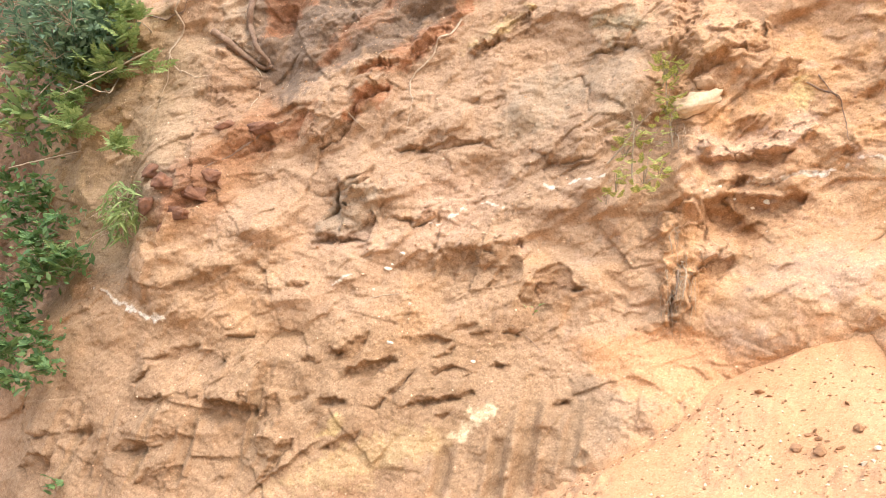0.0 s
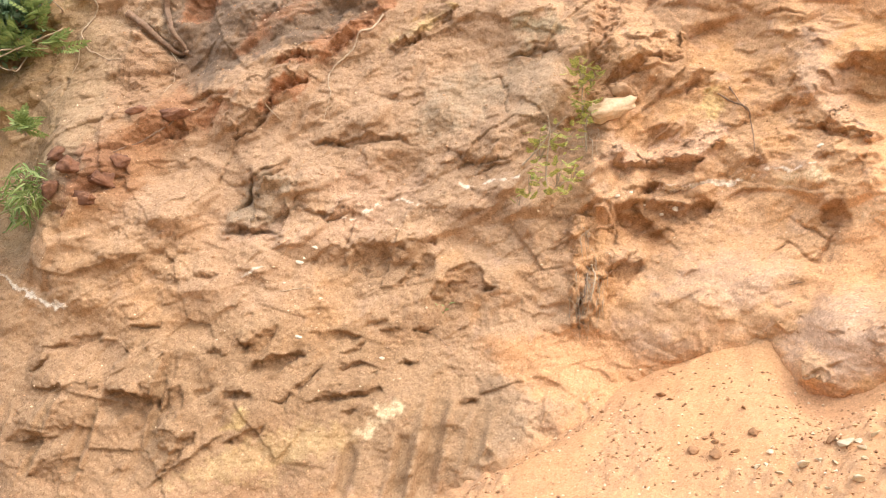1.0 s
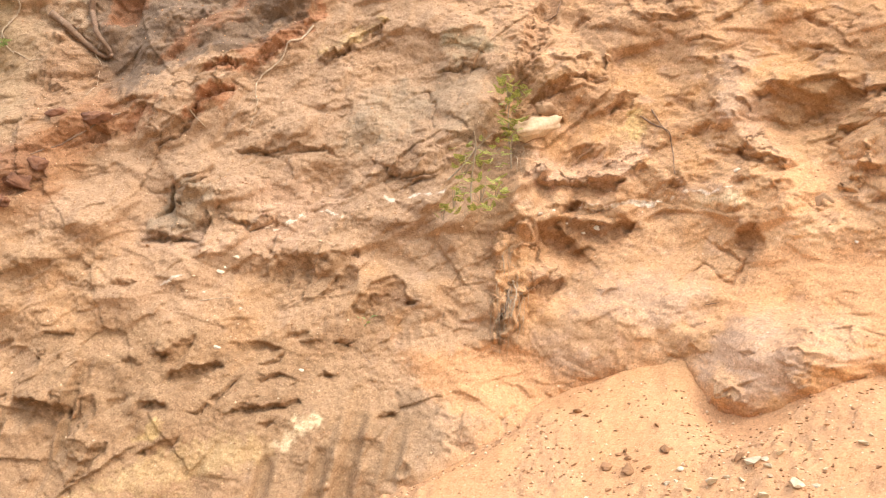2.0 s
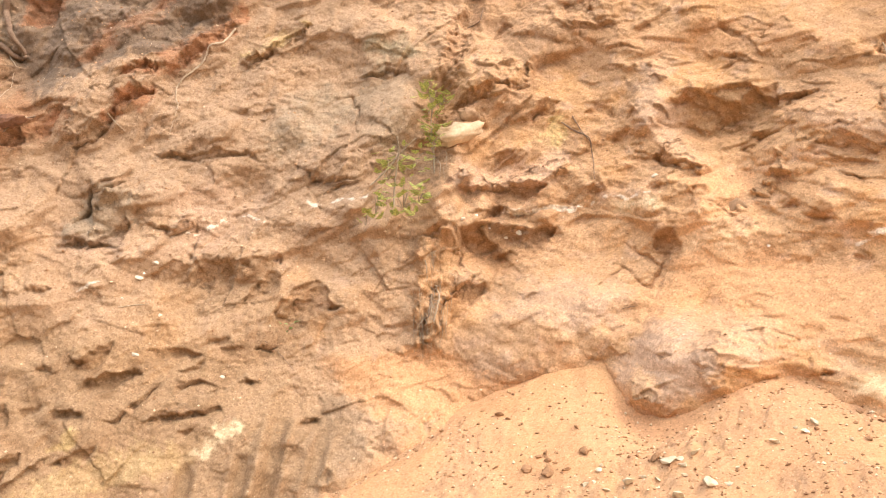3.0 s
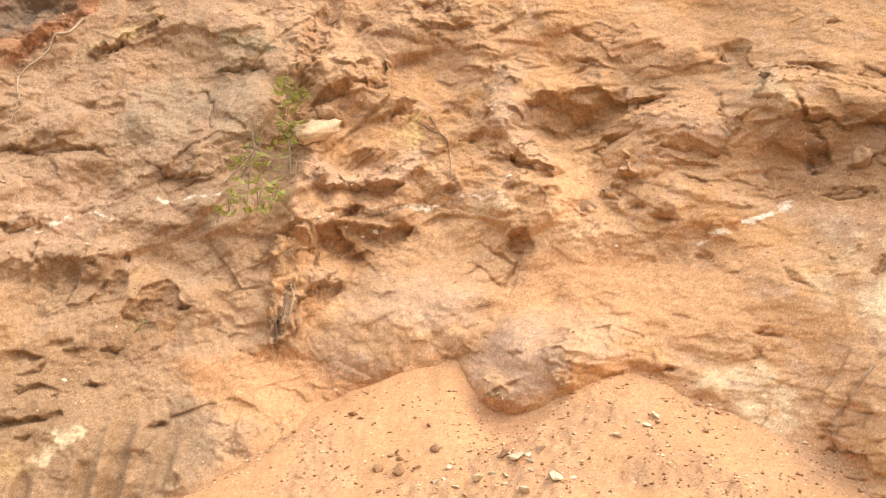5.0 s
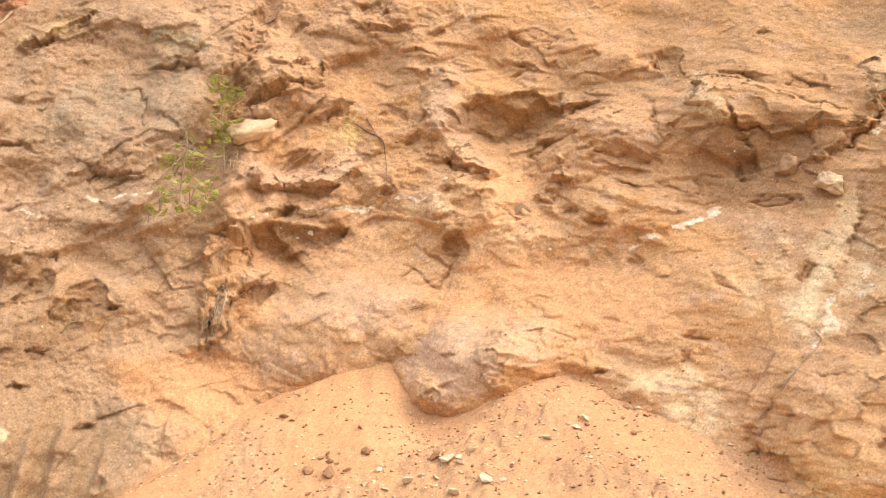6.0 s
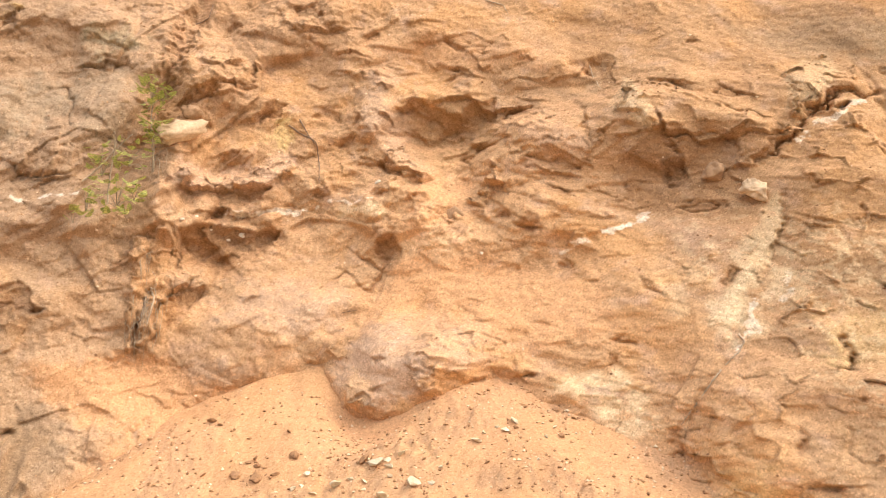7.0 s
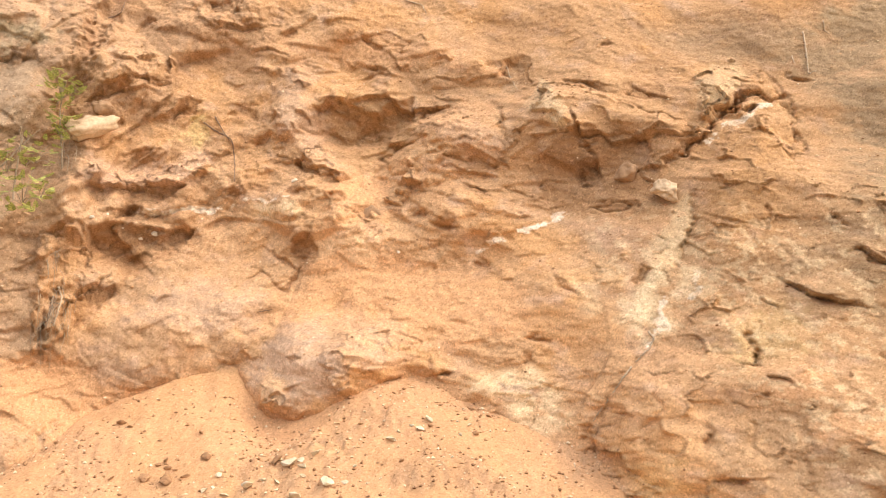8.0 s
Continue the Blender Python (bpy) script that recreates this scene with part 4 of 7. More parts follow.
# ---- kinds of soil, with shade coloured into some hollows
stain([(-1.47, 3.95), (-1.59, 4.56), (-1.65, 4.87), (0.29, 4.74), (0.17, 4.42), (-0.08, 4.22), (-0.34, 4.01), (-0.61, 3.94), (-0.79, 3.86), (-0.96, 3.78), (-1.14, 3.60), (-1.37, 3.69)], DARK_GREY, 0.95, 0.05, 1.2)
stain([(-1.80, 4.17), (-1.74, 4.78), (-1.50, 4.76), (-1.47, 4.00), (-1.71, 4.21)], GREY, 0.5, 0.06)
stain([(-2.15, 3.15), (-1.95, 2.68), (-1.64, 2.74), (-1.44, 3.18), (-1.00, 3.43), (-0.96, 3.59), (-1.31, 3.52), (-1.53, 3.39), (-1.75, 3.21), (-1.94, 3.18)], RED, 0.75, 0.08)
stain([(-0.69, 3.51), (-0.61, 3.63), (-0.36, 3.72), (-0.36, 3.65), (-0.59, 3.53), (-0.65, 3.47)], RED, 0.8, 0.03)
stain([(-0.61, 3.76), (-0.63, 3.86), (-0.39, 3.92), (-0.39, 4.09), (-0.08, 4.22), (0.24, 4.49), (0.28, 4.39), (0.10, 4.18), (-0.15, 3.94), (-0.34, 3.87), (-0.39, 3.82), (-0.56, 3.81)], RED, 0.7, 0.03)
stain([(-1.39, 4.24), (-1.35, 4.64), (-0.98, 4.62), (-1.07, 4.42), (-1.25, 4.23)], RED, 0.6, 0.04)
stain([(-1.66, 3.11), (-1.76, 3.35), (-1.53, 3.38), (-1.43, 3.15), (-1.56, 2.93), (-1.90, 2.54), (-2.26, 2.34), (-2.09, 2.69)], ORANGE, 0.5, 0.1)
stain([(0.38, 3.29), (0.60, 3.69), (0.86, 3.81), (1.09, 3.75), (1.12, 3.56), (0.93, 3.44), (0.75, 3.27), (0.50, 3.22)], GREY, 0.75, 0.08)
stain([(1.12, 3.84), (1.21, 4.00), (1.50, 3.97), (1.50, 3.45), (1.44, 3.23), (1.17, 3.36), (1.10, 3.57)], GREY, 0.6, 0.07)
stain([(1.20, 4.16), (1.55, 4.20), (1.58, 4.04), (1.25, 3.99)], GREEN_GREY, 0.5, 0.06)
stain([(-1.00, 2.49), (-0.86, 2.68), (-0.76, 2.85), (-0.75, 2.61), (-0.48, 2.69), (-0.54, 2.47)], DARK_GREY, 0.6, 0.03)
stain([(-0.94, 2.59), (-0.81, 2.76), (-0.76, 2.89), (-0.67, 2.91), (-0.48, 2.98), (-0.45, 2.84), (-0.48, 2.69), (-0.62, 2.62), (-0.75, 2.58)], GREY, 0.7, 0.04)
stain([(-1.11, 2.47), (-0.60, 2.54), (-0.10, 2.61), (-0.35, 2.92), (0.08, 3.04), (0.49, 2.89), (-0.10, 2.31), (-0.59, 1.95), (-1.26, 1.97)], PINK, 0.45, 0.12)
# hollows filled with dark brown: damp earth, and their shade put into the colour
stain([(-0.06, 2.22), (-0.02, 2.44), (0.24, 2.43), (0.39, 2.30), (0.49, 2.38), (0.56, 2.35), (0.54, 2.20), (0.34, 2.12), (0.06, 2.20)], DARK_SOIL_SHADE, 0.25, 0.03)
stain([(0.63, 2.16), (0.69, 2.27), (0.81, 2.30), (0.92, 2.24), (1.02, 2.11), (0.85, 2.04), (0.73, 1.94), (0.63, 1.91), (0.51, 2.07)], DARK_SOIL_SHADE, 0.29, 0.03)
stain([(-2.89, 2.36), (-2.85, 2.55), (-2.61, 2.64), (-2.31, 2.57), (-2.37, 2.39), (-2.48, 2.16), (-2.67, 2.23)], DARK_SOIL_SHADE, 0.27, 0.05)
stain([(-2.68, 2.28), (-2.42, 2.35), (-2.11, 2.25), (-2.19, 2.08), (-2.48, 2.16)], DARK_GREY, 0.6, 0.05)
stain([(-0.74, 1.50), (-0.70, 1.59), (-0.31, 1.67), (-0.31, 1.59), (-0.66, 1.45)], DARK_SOIL_SHADE, 0.23, 0.03)
stain([(-0.30, 1.30), (-0.21, 1.39), (0.21, 1.42), (0.21, 1.36), (-0.21, 1.27)], DARK_SOIL_SHADE, 0.23, 0.03)
stain([(-1.77, 1.15), (-1.76, 1.35), (-1.37, 1.35), (-1.34, 1.22), (-1.55, 1.05)], DARK_SOIL_SHADE, 0.23, 0.04)
stain([(-1.66, 0.78), (-1.64, 1.05), (-1.35, 1.20), (-1.15, 1.16), (-1.14, 1.01), (-1.38, 0.74)], GREY, 0.45, 0.06)
stain([(0.23, 0.64), (0.40, 1.15), (0.62, 1.45), (0.67, 1.41), (0.62, 1.08), (0.55, 0.65)], GREY_BROWN, 0.35, 0.05)
stain([(0.64, 0.75), (0.77, 1.04), (0.90, 1.34), (1.08, 1.37), (1.21, 1.15), (1.10, 1.00), (0.79, 0.75)], GREY_BROWN, 0.45, 0.05)
stain([(0.00, 1.08), (0.14, 1.18), (0.23, 1.32), (0.34, 1.33), (0.30, 1.25), (0.20, 1.18), (0.12, 1.09)], CREAM, 0.8, 0.03)
stain([(-0.95, 1.14), (-0.85, 1.19), (-0.73, 1.20), (-0.75, 1.14), (-0.87, 1.10)], YELLOW, 0.6, 0.03)
stain([(-0.98, 0.89), (-0.67, 1.00), (-0.27, 1.15), (0.16, 1.22), (0.04, 1.00), (-0.35, 0.93), (-0.90, 0.78)], YELLOW, 0.4, 0.05)
stain([(0.18, 4.03), (0.45, 4.20), (0.72, 4.33), (0.54, 4.17), (0.32, 4.04)], YELLOW, 0.5, 0.04)
stain([(-3.45, 1.87), (-3.03, 2.21), (-2.05, 2.07), (-1.17, 1.88), (0.45, 1.77), (0.36, 1.57), (-1.59, 1.81), (-2.51, 1.66)], ORANGE, 0.35, 0.15)
# brown bank behind the leaves, coloured darker for the tree's shade
stain([(-5.02, 5.89), (-2.67, 5.07), (-2.79, 4.45), (-3.06, 3.89), (-3.37, 3.35), (-3.11, 2.69), (-3.12, 2.32), (-3.49, 2.06), (-3.70, 1.40), (-4.25, 0.90)], SHADED_BROWN, 0.95, 0.12)
stain([(1.55, 2.58), (1.68, 2.79), (1.81, 2.53), (1.79, 2.33), (1.63, 2.21), (1.53, 1.90), (1.49, 2.14)], ORANGE, 0.5, 0.08)
stain([(0.78, 1.76), (1.22, 1.79), (1.53, 1.82), (1.81, 1.74), (1.72, 1.51), (1.48, 1.29), (1.30, 1.36), (0.98, 1.56)], SAND, 0.9, 0.06)
stain([(2.97, 1.89), (3.11, 2.08), (3.37, 2.13), (3.66, 2.04), (3.77, 1.94), (3.69, 1.79), (3.45, 1.67), (3.21, 1.54), (3.02, 1.55)], GREY_PINK, 0.6, 0.06)
stain([(2.71, 1.54), (2.75, 1.68), (2.92, 1.81), (3.08, 2.01), (3.26, 2.04), (3.37, 1.92), (3.46, 1.73), (3.33, 1.54), (3.15, 1.46), (2.89, 1.32)], GREY_PINK, 0.75, 0.06)
stain([(2.87, 1.54), (2.90, 1.64), (3.01, 1.67), (3.07, 1.58), (3.05, 1.51), (2.93, 1.43)], (0.58, 0.40, 0.235), 0.6, 0.03)
stain([(2.06, 2.06), (2.37, 2.30), (2.67, 2.32), (2.98, 2.27), (2.90, 2.05), (2.57, 1.93), (2.36, 2.06)], GREY_PINK, 0.65, 0.08)
stain([(1.80, 1.70), (1.97, 1.76), (2.42, 1.74), (2.45, 1.66), (2.12, 1.55), (1.93, 1.55)], GREY_PINK, 0.5, 0.05)
stain([(3.43, 1.92), (3.56, 2.05), (3.69, 2.02), (3.67, 1.87), (3.53, 1.80)], GREY_PINK, 0.4, 0.05)
# the recess by the gully, its shade added to the earth's brown
stain([(1.83, 2.68), (2.00, 2.75), (2.53, 2.72), (2.46, 2.59), (2.06, 2.31), (1.85, 2.55)], DARK_SOIL_SHADE, 0.23, 0.03)
stain([(1.73, 2.11), (1.83, 2.26), (2.01, 2.31), (2.03, 2.27), (1.83, 2.05)], DARK_SOIL_SHADE, 0.27, 0.03)
stain([(1.83, 3.02), (1.89, 3.15), (2.17, 3.15), (2.40, 3.20), (2.58, 3.31), (2.64, 3.21), (2.48, 3.07), (2.16, 3.04)], PINK, 0.7, 0.04)
stain([(2.39, 3.47), (2.56, 3.57), (2.64, 3.46), (2.57, 3.34), (2.43, 3.34)], YELLOW, 0.65, 0.03)
stain([(2.83, 2.92), (3.15, 2.92), (3.18, 2.83), (3.05, 2.74), (2.88, 2.81)], CREAM, 0.5, 0.04)
stain([(3.03, 3.58), (3.14, 3.95), (3.33, 3.99), (3.34, 3.66), (3.38, 3.33), (3.45, 3.15), (3.27, 3.25), (3.10, 3.40)], GREY_PINK, 0.6, 0.08)
stain([(4.16, 3.71), (4.38, 3.72), (4.57, 3.93), (4.54, 3.69), (4.27, 3.65)], GREY, 0.4, 0.06)
stain([(4.02, 3.45), (4.33, 3.52), (4.40, 3.30), (4.27, 3.17), (4.08, 3.26)], PINK, 0.5, 0.08)
stain([(2.94, 2.05), (3.19, 2.36), (3.32, 2.52), (3.38, 2.98), (3.49, 3.10), (3.70, 3.06), (3.66, 2.92), (3.48, 2.68), (3.75, 2.45), (4.22, 2.22), (4.24, 2.00), (4.03, 1.83), (3.70, 1.87), (3.55, 2.03), (3.27, 2.16)], SAND, 0.85, 0.10)
stain([(2.95, 4.10), (3.47, 4.25), (3.99, 4.20), (4.30, 4.13), (4.44, 3.90), (3.95, 3.96), (3.45, 4.03)], SAND, 0.6, 0.06)
stain([(0.89, 1.74), (1.37, 1.74), (1.60, 1.80), (1.82, 1.74), (2.01, 1.55), (2.34, 1.55), (2.33, 1.43), (1.59, 1.36), (1.34, 1.51), (1.00, 1.66)], SAND, 0.9, 0.05)
stain([(3.30, 2.56), (3.48, 2.68), (3.65, 2.54), (3.55, 2.47)], CREAM, 0.35, 0.06)
stain([(3.98, 1.66), (4.21, 1.70), (4.32, 1.56), (4.32, 1.32), (4.20, 1.19), (4.08, 1.29), (4.05, 1.46), (3.87, 1.57)], CREAM, 0.75, 0.06)
stain([(4.09, 1.60), (4.17, 1.64), (4.20, 1.56), (4.15, 1.48), (4.08, 1.44)], GREY_PINK, 0.9, 0.025)
stain([(5.50, 3.73), (5.76, 3.89), (5.77, 3.78), (5.67, 3.57), (5.40, 3.27), (5.45, 3.52)], CREAM, 0.42, 0.03, 0.4)
stain([(4.89, 2.33), (4.69, 2.12), (4.62, 1.96), (4.68, 1.86), (4.77, 1.97), (4.90, 2.21)], CREAM, 0.6, 0.03, 0.5)
stain([(5.15, 2.84), (5.03, 2.64), (4.91, 2.47), (4.79, 2.22), (4.68, 2.00), (4.78, 2.00), (4.93, 2.28), (5.09, 2.54), (5.18, 2.79)], CREAM, 0.60, 0.03, 0.35)
stain([(4.73, 1.90), (4.81, 2.05), (4.82, 2.00), (4.74, 1.82), (4.68, 1.79)], GREEN_GREY, 0.6, 0.03, 0.5)
stain([(4.52, 2.24), (4.77, 2.49), (4.73, 2.30), (4.56, 2.09)], CREAM, 0.35, 0.06)
stain([(4.56, 2.68), (4.68, 2.67), (4.92, 2.61), (4.85, 2.41), (4.66, 2.43)], PINK, 0.35, 0.06)
# dark brown for the overhung recess and its deepest hole, shade included
stain([(4.51, 3.11), (4.63, 3.22), (4.84, 3.31), (5.11, 3.26), (5.10, 3.12), (5.06, 2.89), (4.97, 2.76), (4.70, 2.72), (4.54, 2.74), (4.47, 2.85)], DARK_SOIL_SHADE, 0.27, 0.04)
stain([(4.71, 3.11), (4.77, 3.15), (4.81, 3.11), (4.77, 2.91), (4.66, 2.92)], DARK_SOIL_SHADE, 0.32, 0.02)
stain([(5.27, 2.84), (5.42, 3.18), (5.76, 3.42), (5.78, 3.09), (5.57, 2.78), (5.35, 2.47), (5.12, 2.42)], BROWN_ORANGE, 0.55, 0.12)
stain([(5.25, 2.26), (5.48, 2.43), (5.74, 2.60), (6.08, 2.77), (5.70, 1.88), (5.58, 1.95), (5.35, 2.07)], GREY_BROWN, 0.5, 0.12)
stain([(5.04, 1.98), (5.34, 2.03), (5.29, 1.77), (5.06, 1.64), (4.98, 1.71)], YELLOW, 0.35, 0.08)
stain([(4.47, 1.07), (4.68, 1.14), (4.72, 0.99), (4.53, 0.89)], YELLOW, 0.35, 0.1)
stain([(4.81, 1.27), (5.02, 1.42), (5.14, 1.39), (5.14, 1.21), (5.41, 1.24), (5.33, 0.93), (4.77, 0.97)], GREY_BROWN, 0.3, 0.08)
stain([(4.96, 1.49), (5.09, 1.61), (5.26, 1.64), (5.33, 1.52), (5.25, 1.49), (5.12, 1.50)], SAND, 0.8, 0.04)
stain([(5.16, 1.27), (5.23, 1.36), (5.46, 1.40), (5.41, 1.25)], SAND, 0.8, 0.03)
stain([(4.50, 1.39), (4.67, 1.55), (4.70, 1.39), (4.58, 1.11), (4.44, 1.10)], GREY_BROWN, 0.2, 0.1)
stain([(6.21, 4.01), (6.38, 4.19), (6.67, 4.24), (6.55, 3.95)], GREEN_GREY, 0.45, 0.08)
stain([(5.41, 4.13), (5.88, 4.18), (6.52, 3.95), (6.40, 3.67), (6.03, 3.84), (5.62, 3.85)], GREY_BROWN, 0.75, 0.12)

stain([(-4.15, 0.43), (-4.33, 1.29), (-2.77, 1.62), (-1.57, 1.44), (-0.91, 1.16), (-0.27, 1.00), (-0.12, 0.63)], BROWN, 0.85, 0.15)
stain([(-3.34, 1.31), (-2.51, 1.66), (-1.51, 1.81), (-0.92, 1.59), (-0.27, 1.62), (0.05, 1.38), (-0.35, 1.23), (-0.91, 1.24), (-1.39, 1.01), (-1.95, 0.70), (-3.21, 0.63)], BROWN, 0.5, 0.12)
# ochre-brown strip of the bank, its shadowed tone put into the colour
stain([(-3.52, 3.65), (-2.73, 4.44), (-2.08, 4.56), (-2.10, 3.86), (-2.18, 3.25), (-2.23, 2.52), (-3.00, 2.44), (-3.53, 3.23)], (0.33, 0.225, 0.115), 0.75, 0.10)
stain([(-2.20, 3.15), (-1.98, 3.18), (-1.63, 3.04), (-1.67, 2.89), (-1.95, 2.71), (-2.14, 2.64), (-2.22, 2.92)], (0.26, 0.125, 0.07), 0.8, 0.04)
stain([(-2.22, 3.16), (-1.96, 3.17), (-1.90, 3.01), (-2.12, 2.98)], (0.13, 0.085, 0.065), 0.85, 0.03)
stain([(-1.48, 3.10), (-1.35, 3.33), (-1.23, 3.55), (-1.36, 3.66), (-1.58, 3.38), (-1.75, 3.12)], (0.36, 0.17, 0.085), 0.6, 0.05)
stain([(-2.93, 2.44), (-2.33, 2.48), (-2.26, 2.25), (-2.45, 2.18), (-2.80, 2.31)], (0.17, 0.125, 0.085), 0.8, 0.04)
stain([(-3.87, 1.44), (-2.96, 1.67), (-1.88, 1.57), (-0.92, 1.63), (-0.27, 1.54), (0.28, 1.42), (-0.12, 1.04), (-0.75, 1.16), (-1.38, 0.74), (-3.70, 0.57)], (0.31, 0.205, 0.12), 0.45, 0.08)
stain([(0.66, 1.22), (0.90, 1.52), (1.12, 1.44), (1.18, 1.18), (1.02, 1.00), (0.64, 0.81)], (0.30, 0.215, 0.14), 0.7, 0.04)
stain([(0.94, 2.15), (1.10, 2.27), (1.48, 2.22), (1.49, 1.90), (1.22, 1.79), (0.80, 1.80)], (0.40, 0.27, 0.165), 0.6, 0.06)
# darker brown in the bay and the hole below, with their shade coloured in
stain([(3.37, 3.67), (3.72, 3.72), (4.01, 3.54), (3.84, 3.30), (3.54, 3.16), (3.36, 3.31)], (0.36, 0.225, 0.115), 0.6, 0.06)
stain([(3.12, 2.69), (3.22, 2.72), (3.27, 2.55), (3.14, 2.40), (3.09, 2.50)], (0.30, 0.17, 0.085), 0.7, 0.03)
stain([(-3.21, 2.42), (0.48, 2.46), (0.88, 1.76), (0.60, 0.78), (-3.70, 0.57)], (0.350, 0.232, 0.135), 0.62, 0.12)

stain([(-1.59, 1.83), (-0.65, 1.89), (0.40, 1.72), (0.80, 1.49), (1.10, 1.27), (0.81, 0.82), (-1.45, 0.79)], (0.300, 0.198, 0.112), 0.5, 0.10)
# earth bared in the lower face's scoops, with their shade coloured in
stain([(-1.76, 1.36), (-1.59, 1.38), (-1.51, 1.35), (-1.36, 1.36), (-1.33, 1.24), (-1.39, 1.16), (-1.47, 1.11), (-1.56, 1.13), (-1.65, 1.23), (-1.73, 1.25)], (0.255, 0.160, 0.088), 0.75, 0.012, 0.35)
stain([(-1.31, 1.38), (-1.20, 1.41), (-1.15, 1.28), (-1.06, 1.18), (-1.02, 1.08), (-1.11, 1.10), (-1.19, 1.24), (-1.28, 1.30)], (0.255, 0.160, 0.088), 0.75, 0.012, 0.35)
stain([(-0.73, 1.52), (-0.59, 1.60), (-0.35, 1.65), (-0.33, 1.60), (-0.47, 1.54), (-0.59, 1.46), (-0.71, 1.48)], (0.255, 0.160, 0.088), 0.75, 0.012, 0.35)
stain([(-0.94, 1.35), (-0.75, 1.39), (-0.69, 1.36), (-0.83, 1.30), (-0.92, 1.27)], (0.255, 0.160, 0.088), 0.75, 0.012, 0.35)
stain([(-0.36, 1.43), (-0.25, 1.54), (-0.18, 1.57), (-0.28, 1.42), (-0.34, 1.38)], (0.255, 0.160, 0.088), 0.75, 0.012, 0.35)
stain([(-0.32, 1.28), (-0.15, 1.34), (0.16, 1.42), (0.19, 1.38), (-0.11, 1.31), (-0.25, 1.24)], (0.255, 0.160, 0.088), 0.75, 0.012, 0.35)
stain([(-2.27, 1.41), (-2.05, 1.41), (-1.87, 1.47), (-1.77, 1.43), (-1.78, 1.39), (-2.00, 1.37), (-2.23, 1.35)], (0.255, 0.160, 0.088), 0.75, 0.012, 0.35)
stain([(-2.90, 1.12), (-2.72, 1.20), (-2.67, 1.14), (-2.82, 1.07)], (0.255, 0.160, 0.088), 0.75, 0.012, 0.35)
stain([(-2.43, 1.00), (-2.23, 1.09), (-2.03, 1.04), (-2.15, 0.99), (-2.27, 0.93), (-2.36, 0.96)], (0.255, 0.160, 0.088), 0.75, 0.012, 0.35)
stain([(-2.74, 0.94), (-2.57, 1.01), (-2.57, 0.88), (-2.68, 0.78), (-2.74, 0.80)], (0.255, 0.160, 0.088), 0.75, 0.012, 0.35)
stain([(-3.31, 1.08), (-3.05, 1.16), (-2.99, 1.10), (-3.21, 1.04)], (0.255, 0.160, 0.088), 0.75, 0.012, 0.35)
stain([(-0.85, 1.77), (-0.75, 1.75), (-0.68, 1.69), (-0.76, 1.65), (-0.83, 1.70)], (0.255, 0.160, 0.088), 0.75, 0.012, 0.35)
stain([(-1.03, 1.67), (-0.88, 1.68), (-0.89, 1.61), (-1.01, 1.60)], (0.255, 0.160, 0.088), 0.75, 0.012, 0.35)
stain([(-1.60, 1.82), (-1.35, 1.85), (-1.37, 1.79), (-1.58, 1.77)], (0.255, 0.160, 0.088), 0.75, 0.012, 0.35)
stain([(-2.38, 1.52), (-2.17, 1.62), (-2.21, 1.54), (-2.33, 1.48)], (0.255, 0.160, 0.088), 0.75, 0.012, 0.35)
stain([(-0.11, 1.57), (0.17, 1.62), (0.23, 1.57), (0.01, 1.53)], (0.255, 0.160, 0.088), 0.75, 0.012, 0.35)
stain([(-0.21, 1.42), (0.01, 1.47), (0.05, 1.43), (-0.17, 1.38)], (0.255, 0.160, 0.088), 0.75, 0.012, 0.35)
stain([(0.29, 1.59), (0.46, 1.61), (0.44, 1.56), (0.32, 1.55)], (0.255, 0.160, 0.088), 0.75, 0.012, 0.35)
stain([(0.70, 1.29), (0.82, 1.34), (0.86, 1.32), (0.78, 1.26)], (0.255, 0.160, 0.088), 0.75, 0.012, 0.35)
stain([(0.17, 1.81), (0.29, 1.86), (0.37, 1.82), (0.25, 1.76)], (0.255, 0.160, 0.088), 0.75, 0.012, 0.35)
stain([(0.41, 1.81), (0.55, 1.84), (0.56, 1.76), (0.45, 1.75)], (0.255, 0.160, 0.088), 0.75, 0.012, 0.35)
stain([(-1.26, 0.74), (-0.75, 1.06), (-0.12, 1.17), (0.04, 1.04), (-0.59, 0.82)], (0.52, 0.375, 0.19), 0.5, 0.05)
stain([(-0.93, 1.14), (-0.75, 1.24), (-0.73, 1.19), (-0.87, 1.11)], YELLOW, 0.6, 0.02, 0.5)
stain([(0.02, 1.09), (0.16, 1.22), (0.28, 1.33), (0.34, 1.29), (0.20, 1.17), (0.08, 1.07)], CREAM, 0.75, 0.02, 0.6)
groove([(-2.95, 0.69), (-2.84, 1.03), (-2.74, 1.41)], 0.035, 0.03)
groove([(-2.29, 0.72), (-2.17, 1.05), (-2.00, 1.45)], 0.035, 0.03)
groove([(-3.63, 1.03), (-3.43, 1.31), (-3.21, 1.67)], 0.035, 0.03)
groove([(-1.95, 0.70), (-1.84, 1.01), (-1.75, 1.36)], 0.035, 0.03)
groove([(-1.40, 0.97), (-1.35, 1.32), (-1.29, 1.60)], 0.035, 0.03)

# ---- white quartz and clay veins
vein([(-0.096, 2.640), (0.029, 2.670), (0.071, 2.690), (0.155, 2.747)], 0.020)
vein([(0.272, 2.773), (0.362, 2.756), (0.452, 2.734)], 0.013)
vein([(0.768, 2.866), (0.938, 2.875), (1.060, 2.895), (1.173, 2.915)], 0.016)
